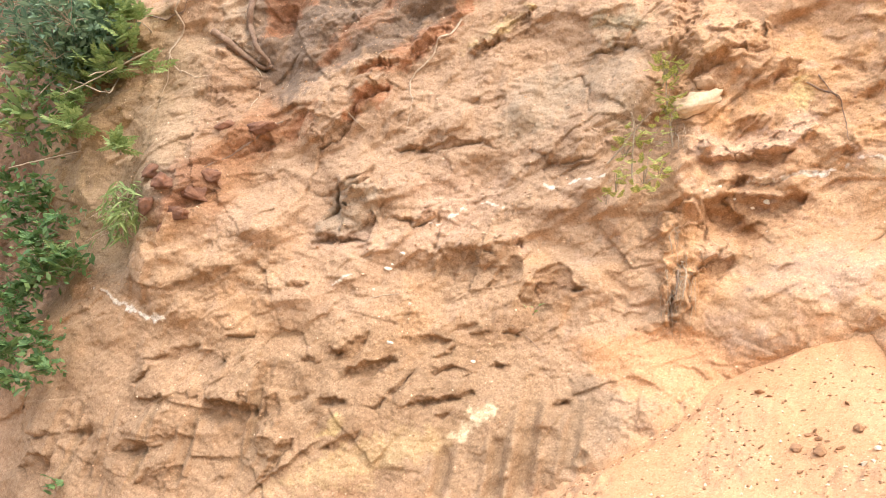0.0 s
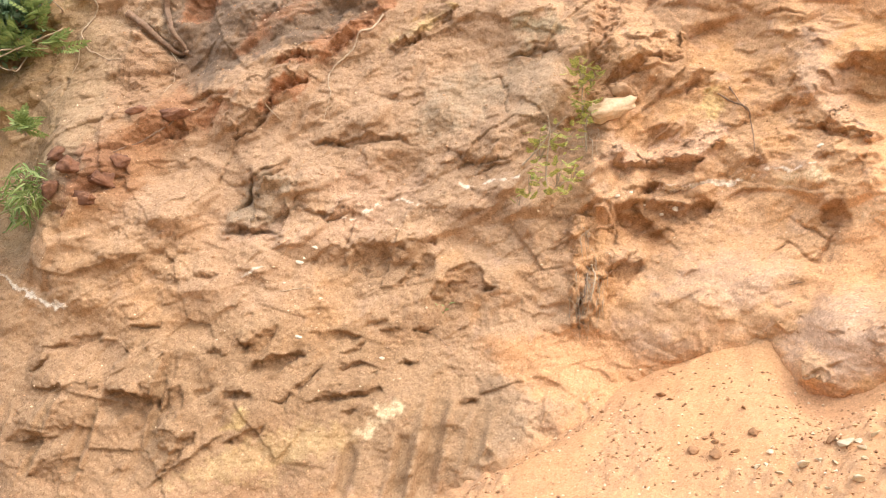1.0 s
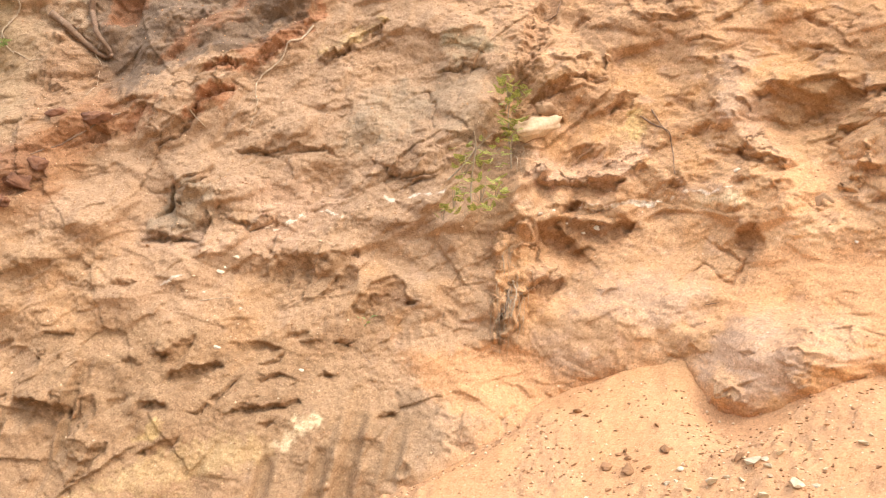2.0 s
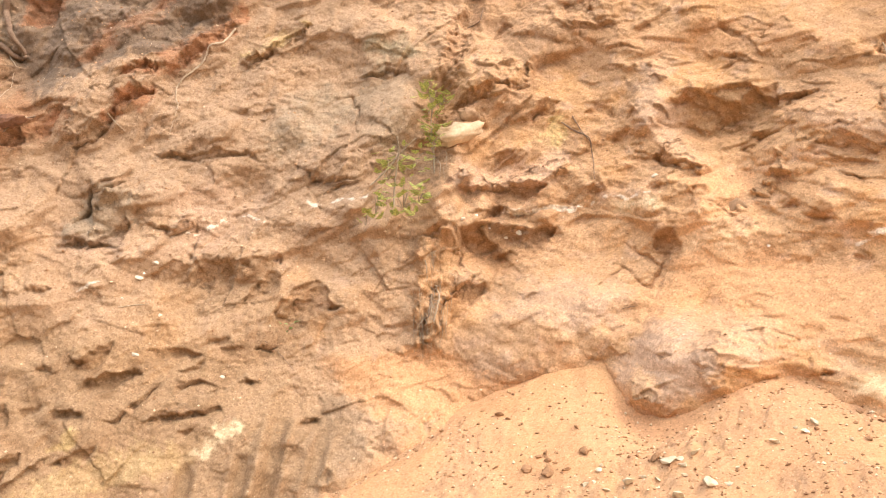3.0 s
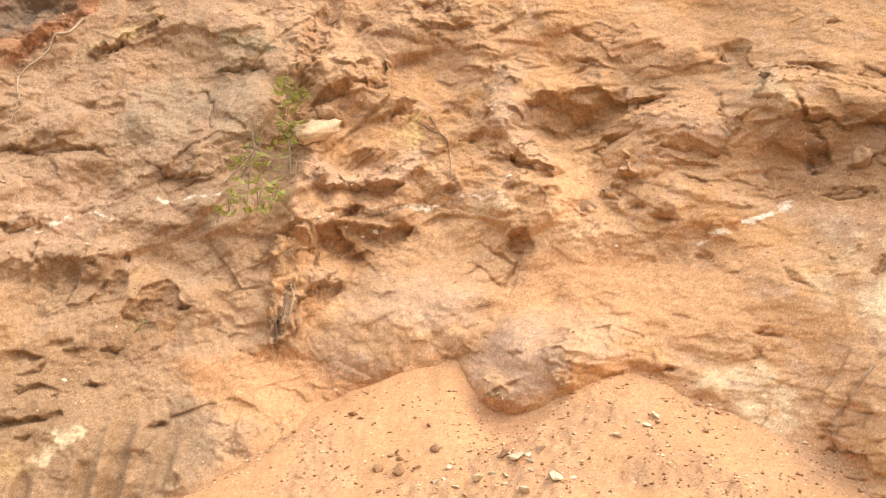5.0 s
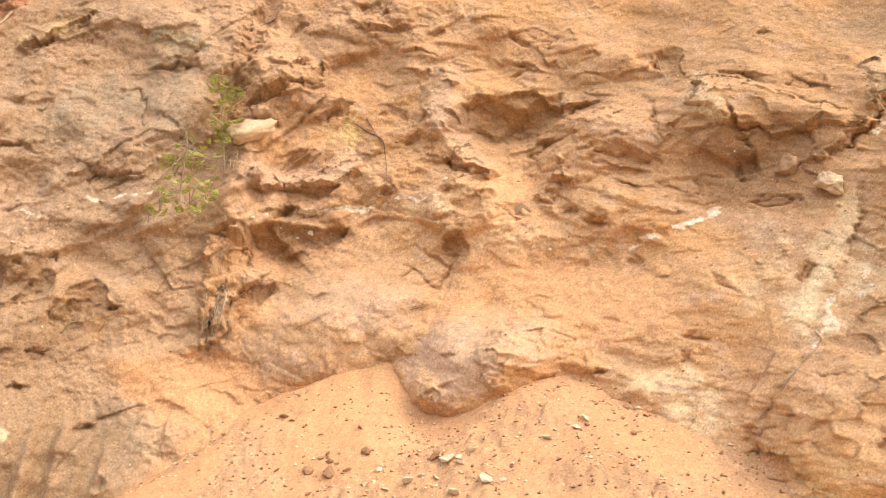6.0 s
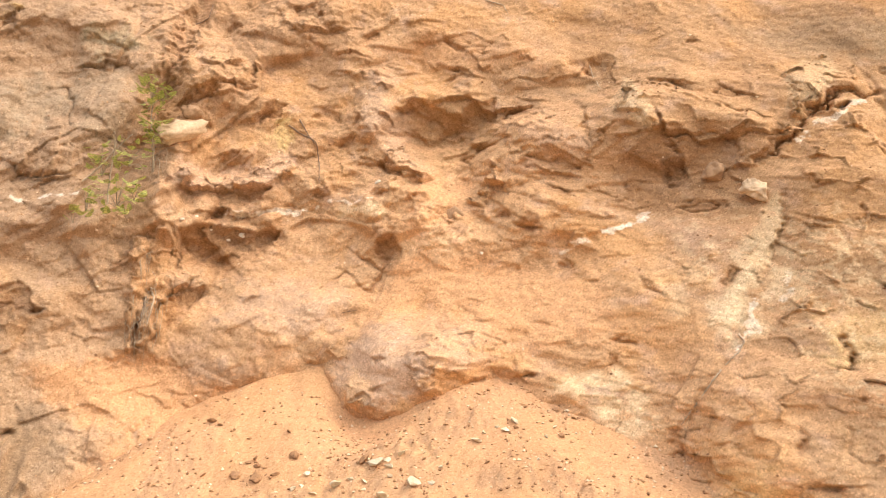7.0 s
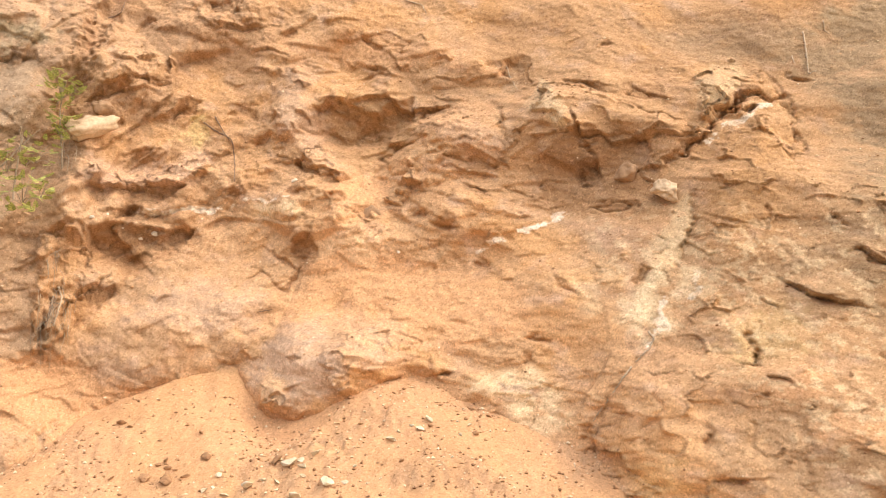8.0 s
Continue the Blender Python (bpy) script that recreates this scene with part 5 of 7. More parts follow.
vein([(-2.853, 2.292), (-2.700, 2.214), (-2.584, 2.149), (-2.392, 2.065), (-2.212, 2.005), (-2.088, 1.958)], 0.028)
vein([(-0.813, 2.183), (-0.742, 2.215), (-0.660, 2.242)], 0.012)
vein([(2.157, 2.821), (2.351, 2.837), (2.543, 2.857), (2.657, 2.859), (2.764, 2.892)], 0.018)
vein([(2.828, 2.924), (2.955, 2.919), (3.151, 2.923)], 0.018)
vein([(4.031, 2.490), (4.090, 2.497), (4.159, 2.522), (4.200, 2.565), (4.238, 2.577)], 0.022)
vein([(4.337, 2.629), (4.411, 2.667), (4.475, 2.683), (4.520, 2.725), (4.564, 2.759)], 0.026)
vein([(5.380, 3.170), (5.488, 3.270), (5.568, 3.328), (5.653, 3.374), (5.724, 3.425), (5.782, 3.460)], 0.024)
vein([(6.112, 3.782), (6.214, 3.840), (6.344, 3.904)], 0.020)
vein([(4.854, 2.160), (4.849, 2.050), (4.812, 1.955), (4.750, 1.852), (4.724, 1.808)], 0.026)
vein([(5.016, 2.249), (5.021, 2.167), (4.961, 2.098)], 0.022)
vein([(4.408, 2.657), (4.507, 2.688), (4.596, 2.742)], 0.018)
stain([(-0.79, 3.96), (-0.61, 4.20), (-0.25, 4.37), (-0.07, 4.61), (0.29, 4.64), (0.10, 4.35), (-0.17, 4.17), (-0.39, 4.01)], DARK_GREY, 0.9, 0.05)
stain([(1.69, 3.55), (1.86, 3.74), (2.39, 3.83), (2.50, 3.65), (2.34, 3.47), (2.02, 3.49)], BROWN, 0.6, 0.06)
stain([(1.74, 4.06), (1.87, 4.45), (2.26, 4.66), (2.87, 4.64), (2.85, 4.25), (2.44, 4.07), (2.03, 4.02)], BROWN, 0.5, 0.08)
stain([(5.09, 2.42), (5.07, 2.27), (4.88, 1.99), (4.75, 1.79), (4.67, 1.72), (4.75, 1.89), (4.89, 2.10), (5.00, 2.31)], CREAM, 0.45, 0.05)
stain([(4.60, 2.76), (4.95, 2.69), (4.81, 2.46), (4.71, 2.23), (4.66, 2.43), (4.53, 2.56)], DARK_SOIL_SHADE, 0.20, 0.05)
stain([(3.87, 3.54), (4.18, 3.81), (4.47, 3.68), (4.51, 3.53), (4.29, 3.32), (3.98, 3.33)], BROWN, 0.5, 0.06)
stain([(6.01, 3.79), (6.30, 3.99), (6.81, 4.43), (7.05, 4.38), (6.16, 2.42), (5.89, 2.52), (5.87, 2.93), (6.09, 3.34), (6.04, 3.58)], GREY_BROWN, 0.9, 0.10)
stain([(5.23, 3.83), (5.44, 4.13), (5.94, 4.34), (6.18, 4.23), (5.88, 3.86), (5.57, 3.86), (5.39, 3.52), (5.24, 3.58)], BROWN, 0.3, 0.08)
crack([(5.180, 2.793), (5.121, 2.635), (5.056, 2.482), (4.959, 2.317)], 0.012, 0.07)
crack([(4.784, 3.403), (4.784, 3.288), (4.802, 3.130), (4.782, 2.937), (4.758, 2.813)], 0.010, 0.05)
stain([(4.57, 3.51), (4.69, 3.83), (4.73, 3.78), (4.75, 3.53), (4.73, 3.33), (4.66, 3.38)], CREAM, 0.55, 0.02, 0.3)
stain([(-2.20, 2.95), (-2.18, 3.15), (-2.06, 3.19), (-1.90, 3.09), (-1.86, 2.93), (-2.01, 2.82)], DARK_GREY, 0.8, 0.03, 0.5)
stain([(-0.97, 3.92), (-0.79, 4.20), (-0.52, 4.34), (-0.34, 4.58), (-0.21, 4.57), (-0.34, 4.33), (-0.61, 4.10), (-0.83, 3.89)], RED, 0.5, 0.05)
stain([(-1.97, 2.68), (-1.94, 3.60), (-1.90, 4.13), (-1.47, 3.93), (-1.14, 3.60), (-1.35, 3.14), (-1.56, 2.88), (-1.72, 2.58)], DARK_SOIL_SHADE, 0.5, 0.10)
stain([(-2.99, 2.40), (-2.66, 3.21), (-2.22, 4.33), (-1.81, 4.27), (-1.90, 3.36), (-2.09, 2.60), (-2.37, 2.35)], GREY_BROWN, 0.75, 0.12)
stain([(1.87, 4.26), (2.46, 4.46), (3.24, 4.23), (4.01, 4.38), (4.65, 4.26), (4.60, 4.07), (3.22, 4.04), (2.44, 4.02)], BROWN, 0.25, 0.10)
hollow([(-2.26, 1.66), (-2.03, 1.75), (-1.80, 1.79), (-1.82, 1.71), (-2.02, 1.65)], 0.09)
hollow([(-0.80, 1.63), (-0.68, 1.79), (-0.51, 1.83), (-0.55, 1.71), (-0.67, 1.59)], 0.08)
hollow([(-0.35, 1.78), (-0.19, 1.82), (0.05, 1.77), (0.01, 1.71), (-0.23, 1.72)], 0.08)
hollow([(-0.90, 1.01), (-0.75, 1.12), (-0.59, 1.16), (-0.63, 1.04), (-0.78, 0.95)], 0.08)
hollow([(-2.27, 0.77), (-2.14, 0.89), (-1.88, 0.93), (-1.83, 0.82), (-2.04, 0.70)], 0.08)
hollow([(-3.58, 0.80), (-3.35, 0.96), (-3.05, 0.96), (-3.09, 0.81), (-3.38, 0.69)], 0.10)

# pale crust in flecks over the smooth flank
CRUST = ease(fbm(U, Z, 0.07, 3, 0.7, 151) + 0.5 * fbm(U, Z, 0.5, 2, 0.5, 155), 0.28, 0.42) * ease(U + 0.35 * (Z - 2.3), 4.5, 4.9) * ease(-Z, -3.0, -2.4)
SOIL += (0.42 * CRUST)[..., None] * (np.array(CREAM) - SOIL)

# paler, drier soil towards the right-hand flank
SOIL *= (1 + 0.22 * ease(U + 0.3 * BLOTCH, 1.9, 3.6) * (1 - ease(Z + 0.2 * BLOTCH, 3.1, 3.9)) * (1 - ease(U + 0.35 * (Z - 2.3), 4.4, 4.9)))[..., None]
SOIL *= 1 - ease(U + 0.35 * (Z - 2.3) + 0.2 * BLOTCH, 4.7, 5.6)[..., None] * np.array((0.05, 0.07, 0.11))

# loose sand blown over the foot of the face, just above the heap
NX, NY = plan_normal(U)
ABOVE = Z - heap_form(U + NX * RELIEF, plan_y(U) + lean(U, Z) + NY * RELIEF)
DUST = ease(-ABOVE + 0.12 * BREAK + 0.10 * BLOTCH, -0.16, 0.02) * ease(U, 0.9, 1.5)
SOIL += (0.85 * DUST)[..., None] * (np.array(SAND) - SOIL)
LOOSE = np.maximum(LOOSE, 0.8 * DUST)

# ---- broken surface at every size, calmer where loose sand lies on it ----
CALM = np.maximum(CALM, 0.7 * ease(U + 0.35 * (Z - 2.3), 3.9, 4.5))
CRISP = (1 - 0.85 * LOOSE) * (1 - 0.85 * CALM) * (0.25 + 0.75 * ease(fbm(U, Z, 0.7, 3, 0.5, 121), -0.25, 0.25)) * (1 - 0.6 * ease(-Z, -2.15, -1.75) * ease(-U, -1.3, -0.9))
DIP = radians(33)
ALONG, ACROSS = math.cos(DIP) * CU + math.sin(DIP) * CZ, math.cos(DIP) * CZ - math.sin(DIP) * CU
TILTED = ease(Z - 0.12 * U, 1.5, 2.0) * ease(-U, -3.2, -2.2)
FLANK = ease(U + 0.35 * (Z - 2.3), 4.3, 4.8)
ALONG_R, ACROSS_R = math.cos(0.9) * CU + math.sin(0.9) * CZ, math.cos(0.9) * CZ - math.sin(0.9) * CU
SLABS = chips(ALONG * 0.42, ACROSS, 0.24, 2, 0.8) * TILTED + chips(CU * 0.55 + 0.15 * CZ, CZ - 0.2 * CU, 0.22, 4, 0.8) * (1 - TILTED)
SLABS = SLABS * (1 - FLANK) + FLANK * chips(ALONG_R * 0.4, ACROSS_R, 0.26, 3, 0.9)
SHARDS = chips(ALONG * 0.5, ACROSS * 1.1, 0.10, 5, 0.8) * TILTED + chips(CU * 0.7, (CZ - 0.2 * CU) * 1.2, 0.10, 6, 0.8) * (1 - TILTED)
RELIEF += (1 - 0.85 * LOOSE) * (1 - 0.8 * CALM) * 0.036 * chips(ALONG * 0.7, ACROSS, 0.55, 1, 0.9)
SKIN = ease(-Z - 0.1 * BLOTCH, -2.15, -1.75) * ease(-U, -1.3, -0.9)
FIRM = (1 - 0.9 * LOOSE) * (1 - 0.55 * CALM) * (1 - 0.5 * SKIN)
RELIEF += FIRM * (1 - 0.45 * ease(U + 0.35 * (Z - 2.3), 4.3, 4.8)) * (0.050 * net(0.46, 0.34, 11) + 0.034 * net(0.23, 0.16, 12)) + (0.3 + 0.7 * CRISP) * FIRM * 0.015 * net(0.11, 0.08, 13)
RELIEF += CRISP * (0.024 * SLABS + 0.016 * SHARDS)

def flakes(cell, across, step, seed):
    """Short overhanging flakes: each swells out downwards and breaks off sharply at its lower edge."""
    turn = chips(CU * 0.6, CZ * 0.8, cell, seed, 0.0)
    keep = np.clip(chips(CU * 0.6 + 9, CZ * 0.8, cell, seed + 3, 0.0) + 0.35, 0, 1)
    s = np.mod((across + 0.25 * step * BREAK) / step + 7 * turn, 1)
    return keep * (1 - s)


LEVEL = (CZ - 0.15 * CU) * (1 - FLANK) + ACROSS_R * FLANK
RELIEF += CRISP * (1 - 0.8 * FLANK) * (0.020 * flakes(0.34, ACROSS * TILTED + LEVEL * (1 - TILTED), 0.19, 201) + 0.006 * flakes(0.14, ACROSS * TILTED + LEVEL * (1 - TILTED), 0.06, 211))
# the flank breaks along larger, flatter planes than the rest
ROUGH = RELIEF.copy()
facets(0.16, 0.13, 0.7, 3)
RELIEF = ROUGH + 0.85 * FLANK * (RELIEF - ROUGH)
facets(0.075, 0.055, 0.25, 2)
RELIEF += (0.3 + 0.7 * CRISP) * (1 - 0.8 * LOOSE) * 0.009 * chips(CU, CZ * 1.2, 0.045, 8, 0.9)
RELIEF += (1 - 0.6 * LOOSE) * (0.0035 * fbm(U, Z, 0.06, 3, 0.65, 131))
# pale gritty lumps and dark pits scattered over the face
GRIT = fbm(U, Z, 0.035, 2, 0.6, 141)
SOIL *= (1 + 0.05 * np.clip(GRIT, -1, 1) * (1 - 0.7 * LOOSE))[..., None]
# orange dust lying on ledges that face upwards
TILT = np.gradient(RELIEF, STEP, axis=1)
LEDGE = ease(-TILT + 0.3 * BREAK, 0.15, 0.9) * ease(U + 0.4 * BLOTCH, 0.9, 2.2)
SOIL += (0.5 * LEDGE)[..., None] * (np.array(SAND) - SOIL)


def grid_mesh(name, verts, nu, nz, colours, material, round_off=True):
    me = bpy.data.meshes.new(name)
    k = np.arange((nu - 1) * (nz - 1))
    a = (k // (nz - 1)) * nz + k % (nz - 1)
    quads = np.stack([a, a + nz, a + nz + 1, a + 1], 1).ravel()
    me.vertices.add(len(verts))
    me.vertices.foreach_set("co", verts.astype(np.float32).ravel())
    me.loops.add(len(quads))
    me.loops.foreach_set("vertex_index", quads.astype(np.int32))
    me.polygons.add(len(k))
    me.polygons.foreach_set("loop_start", (np.arange(len(k)) * 4).astype(np.int32))
    me.polygons.foreach_set("loop_total", np.full(len(k), 4, np.int32))
    me.update(calc_edges=True)
    if round_off:
        me.shade_smooth()
    layer = me.color_attributes.new("soil", "FLOAT_COLOR", "POINT")
    layer.data.foreach_set("color", np.concatenate([colours, np.ones((len(colours), 1))], 1).astype(np.float32).ravel())
    me.materials.append(material)
    return new(name, me)


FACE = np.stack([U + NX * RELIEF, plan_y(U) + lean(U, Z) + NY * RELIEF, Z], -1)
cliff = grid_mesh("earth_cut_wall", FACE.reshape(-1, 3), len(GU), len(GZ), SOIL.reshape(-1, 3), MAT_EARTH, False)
tagged(cliff, "steep cut face of orange-brown earth and weathered rock", "earth bank", kind="structure")

# ---- heap of loose sand at the foot of the face ----
HX, HY = np.arange(-1.2, 6.0, 0.015), np.arange(2.4, 6.9, 0.015)
X2, Y2 = np.meshgrid(HX, HY, indexing="ij")
HEAP = heap_form(X2, Y2)
HEAP += 0.035 * fbm(X2, Y2, 0.7, 3, 0.5, 31) + 0.012 * fbm(X2, Y2, 0.15, 3, 0.55, 33)
CLODS = ease(fbm(X2, Y2, 0.5, 3, 0.5, 35), -0.15, 0.35) * ease(-Y2 - 0.5 * X2, -7.5, -6.9)
HEAP += CLODS * (0.022 * np.clip(fbm(X2, Y2, 0.07, 3, 0.6, 37), -0.1, 1) + 0.016 * chips(X2, Y2, 0.07, 12, 0.8))
HEAP = np.maximum(HEAP, -0.10)
SANDY = np.array(SAND) + np.clip(fbm(X2, Y2, 0.5, 4, 0.6, 43), -0.5, 1)[..., None] * (np.array(ORANGE) - np.array(SAND)) * 0.5
SANDY = SANDY + (0.35 * CLODS)[..., None] * (np.array(BROWN) * 1.15 - SANDY)
SANDY = SANDY + (0.8 * CLODS * np.clip(fbm(X2, Y2, 0.06, 3, 0.6, 47) + 0.1, 0, 1))[..., None] * (np.array(BROWN) - SANDY)
heap = grid_mesh("sand_heap", np.stack([X2, Y2, HEAP], -1).reshape(-1, 3), len(HX), len(HY), SANDY.reshape(-1, 3), MAT_SAND)
tagged(heap, "heap of loose orange sand against the cut face", "sand heap", kind="structure")


def heap_z(x, y):
    i, j = int(round((x - HX[0]) / 0.015)), int(round((y - HY[0]) / 0.015))
    return float(HEAP[i, j])


# ---- ground to the horizon ----
def sheet(name, corners, material, label):
    me = bpy.data.meshes.new(name)
    me.from_pydata(corners, [], [tuple(range(len(corners)))])
    me.materials.append(material)
    return tagged(new(name, me), label, "ground", kind="structure")


sheet("ground", [(-900, -900, 0), (900, -900, 0), (900, 900, 0), (-900, 900, 0)], MAT_GROUND, "bare orange earth ground before the cut face")
TX, TY = np.linspace(-60, 60, 121), np.linspace(0, 60, 61)
X3, Y3 = np.meshgrid(TX, TY, indexing="ij")
Y3 = Y3 + plan_y(np.clip(X3, -5.3, 6.9)) + lean(np.clip(X3, -5.3, 6.9), 5.88)
HILL = 5.86 + 0.35 * (Y3 - Y3[:, :1]) + 0.4 * fbm(X3, Y3, 6.0, 3, 0.5, 51) * ease(Y3 - Y3[:, :1], 0, 3)
hill = grid_mesh("hillside", np.stack([X3, Y3, HILL], -1).reshape(-1, 3), 121, 61, np.ones((121 * 61, 3)) * np.array(BROWN), MAT_EARTH)
tagged(hill, "earth hillside rising behind the top of the cut", "hillside", kind="structure")


# ---- crumbs and grit lying on the heap and caught on the face ----
def scatter(name, places, mat, label, seed):
    """Many tiny lumps in one mesh: places are (x, y, z, size)."""
    r = np.random.default_rng(seed)
    shape = np.array([(1, 0, 0), (-1, 0, 0), (0, 1, 0), (0, -1, 0), (0, 0, 1), (0, 0, -1)], float)
    faces = np.array([(0, 2, 4), (2, 1, 4), (1, 3, 4), (3, 0, 4), (2, 0, 5), (1, 2, 5), (3, 1, 5), (0, 3, 5)])
    n = len(places)
    v = shape[None] * (places[:, None, 3:4] * r.uniform(0.5, 1.2, (n, 6, 1))) * np.array([1, 1, 0.75]) * 0.6
    turn = r.uniform(0, 2 * np.pi, n)
    c, s = np.cos(turn)[:, None], np.sin(turn)[:, None]
    v = np.stack([v[..., 0] * c - v[..., 1] * s, v[..., 0] * s + v[..., 1] * c, v[..., 2]], -1) + places[:, None, :3]
    me = bpy.data.meshes.new(name)
    me.from_pydata(v.reshape(-1, 3).tolist(), [], (faces[None] + 6 * np.arange(n)[:, None, None]).reshape(-1, 3).tolist())
    me.materials.append(mat)
    return tagged(new(name, me), label, "grit", kind="stuff")


def mat_crumb(name, stops):
    mat, n, l, bsdf = material(name, 0.95)
    geo = n.new("ShaderNodeNewGeometry")
    c = mix(n, l, "MULTIPLY", ramp(n, l, geo.outputs["Random Per Island"], stops), ramp(n, l, noise_node(n, l, 90, 4), [(0.3, grey(0.8)), (0.7, grey(1.15))]), 1.0)
    l.new(c, bsdf.inputs["Base Color"])
    return mat


MAT_CRUMB = mat_crumb("crumbs", [(0.0, (0.26, 0.14, 0.075)), (0.45, (0.42, 0.24, 0.125)), (0.72, (0.56, 0.35, 0.19)), (0.92, (0.72, 0.58, 0.40))])
rr = np.random.default_rng(21)
CX, CY = rr.uniform(0.4, 4.6, 34000), rr.uniform(3.6, 6.4, 34000)
CI, CJ = ((CX - HX[0]) / 0.015).astype(int), ((CY - HY[0]) / 0.015).astype(int)
CZ = HEAP[CI, CJ]
KEEP = (rr.uniform(0, 1, 34000) < 0.35 + 0.9 * CLODS[CI, CJ]) & (CZ > 0.3) & (CZ < 1.62)
CS = 0.009 + 0.022 * rr.uniform(0, 1, 34000) ** 4
scatter("heap_crumbs", np.stack([CX, CY, CZ + 0.2 * CS, CS], 1)[KEEP], MAT_CRUMB, "crumbs of earth and grit strewn over the sand heap", 1)
FI, FJ = rr.integers(0, len(GU), 26000), rr.integers(0, len(GZ), 26000)
SHELF = np.gradient(RELIEF, axis=1)[FI, FJ] / STEP
KEEP = (rr.uniform(0, 1, 26000) < 0.25 + np.clip(-SHELF, 0, 1)) & (GU[FI] > -3.2)
FI, FJ = FI[KEEP], FJ[KEEP]
FS = 0.005 + 0.020 * rr.uniform(0, 1, len(FI)) ** 5
scatter("face_crumbs", np.concatenate([FACE[FI, FJ], FS[:, None]], 1), MAT_CRUMB, "crumbs and small stones caught on the earth face", 2)

# ---- materials of the loose things ----
def mat_stone(name, low, high, rough, scale=18):
    mat, n, l, bsdf = material(name, rough)
    a, b = noise_node(n, l, scale, 6, 0.65), noise_node(n, l, scale * 7, 4, 0.7)
    info = n.new("ShaderNodeObjectInfo")
    c = ramp(n, l, a, [(0.3, low), (0.7, high)])
    c = mix(n, l, "MULTIPLY", c, ramp(n, l, b, [(0.3, grey(0.78)), (0.7, grey(1.15))]), 0.8)
    c = mix(n, l, "MULTIPLY", c, ramp(n, l, info.outputs["Random"], [(0.0, (0.85, 0.83, 0.80)), (1.0, grey(1.06))]), 1.0)
    l.new(c, bsdf.inputs["Base Color"])
    bump(n, l, bsdf, [(a, 0.02, 0.5), (b, 0.004, 0.6)])
    return mat


def mat_leaf(name, low, high):
    mat, n, l, bsdf = material(name, 0.5)
    info = n.new("ShaderNodeObjectInfo")
    geo = n.new("ShaderNodeNewGeometry")
    both = n.new("ShaderNodeMath")
    both.operation = "FRACT"
    add = n.new("ShaderNodeMath")
    l.new(info.outputs["Random"], add.inputs[0])
    l.new(geo.outputs["Random Per Island"], add.inputs[1])
    l.new(add.outputs[0], both.inputs[0])
    c = ramp(n, l, both.outputs[0], [(0.0, low), (1.0, high)])
    c = mix(n, l, "MULTIPLY", c, ramp(n, l, noise_node(n, l, 40, 4), [(0.3, grey(0.8)), (0.7, grey(1.15))]), 1.0)
    l.new(c, bsdf.inputs["Base Color"])
    bsdf.inputs["Specular IOR Level"].default_value = 0.4
    thin = n.new("ShaderNodeBsdfTranslucent")
    l.new(c, thin.inputs["Color"])
    blend = n.new("ShaderNodeMixShader")
    blend.inputs[0].default_value = 0.35
    l.new(bsdf.outputs[0], blend.inputs[1])
    l.new(thin.outputs[0], blend.inputs[2])
    l.new(blend.outputs[0], n["Material Output"].inputs["Surface"])
    return mat


def mat_bark(name, low, high):
    mat, n, l, bsdf = material(name, 0.85)
    a, b = noise_node(n, l, 30, 6, 0.7), noise_node(n, l, 160, 4, 0.7)
    c = mix(n, l, "MULTIPLY", ramp(n, l, a, [(0.3, low), (0.7, high)]), ramp(n, l, b, [(0.3, grey(0.7)), (0.7, grey(1.2))]), 1.0)
    l.new(c, bsdf.inputs["Base Color"])
    bump(n, l, bsdf, [(a, 0.01, 0.5), (b, 0.003, 0.6)])
    return mat


QUARTZ = mat_stone("quartz", (0.58, 0.47, 0.31), (0.78, 0.70, 0.54), 0.7)
CLOD = mat_stone("earth_clod", (0.31, 0.175, 0.095), (0.45, 0.26, 0.135), 0.95, 30)
WHITE_STONE = mat_stone("white_stone", (0.62, 0.52, 0.38), (0.82, 0.76, 0.63), 0.7, 30)
PALE_ROCK = mat_stone("pale_rock", (0.48, 0.33, 0.20), (0.68, 0.53, 0.36), 0.85, 9)
BROWN_ROCK = mat_stone("brown_rock", (0.34, 0.21, 0.12), (0.48, 0.31, 0.18), 0.9, 9)
RED_ROCK = mat_stone("dark_red_rock", (0.11, 0.06, 0.045), (0.30, 0.15, 0.085), 0.9, 14)
ROOT = mat_bark("pale_root", (0.36, 0.27, 0.18), (0.58, 0.47, 0.34))
WOOD = mat_bark("dead_wood", (0.17, 0.11, 0.075), (0.32, 0.22, 0.15))
TWIG = mat_bark("twig", (0.28, 0.21, 0.14), (0.50, 0.41, 0.29))
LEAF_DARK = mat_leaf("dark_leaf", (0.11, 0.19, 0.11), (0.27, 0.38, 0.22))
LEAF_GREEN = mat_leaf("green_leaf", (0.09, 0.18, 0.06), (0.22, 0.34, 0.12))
LEAF_LIGHT = mat_leaf("light_leaf", (0.19, 0.28, 0.09), (0.38, 0.46, 0.17))
LEAF_YELLOW = mat_leaf("yellow_leaf", (0.24, 0.28, 0.07), (0.56, 0.54, 0.16))


# ---- loose things ----
def face_at(u, z, out=0.0):
    """A place on the broken face itself, moved out of it."""
    i = int(np.clip(round((u - GU[0]) / STEP), 0, len(GU) - 1))
    j = int(np.clip(round((z - GZ[0]) / STEP), 0, len(GZ) - 1))
    return on_face(u, z, float(RELIEF[i, j]) + out)


def part(name, bm, mat, parent, label=""):
    me = bpy.data.meshes.new(name)
    bm.to_mesh(me)
    bm.free()
    me.shade_smooth()
    me.materials.append(mat)
    ob = new(name, me)
    ob.parent = parent
    return tagged(ob, label)


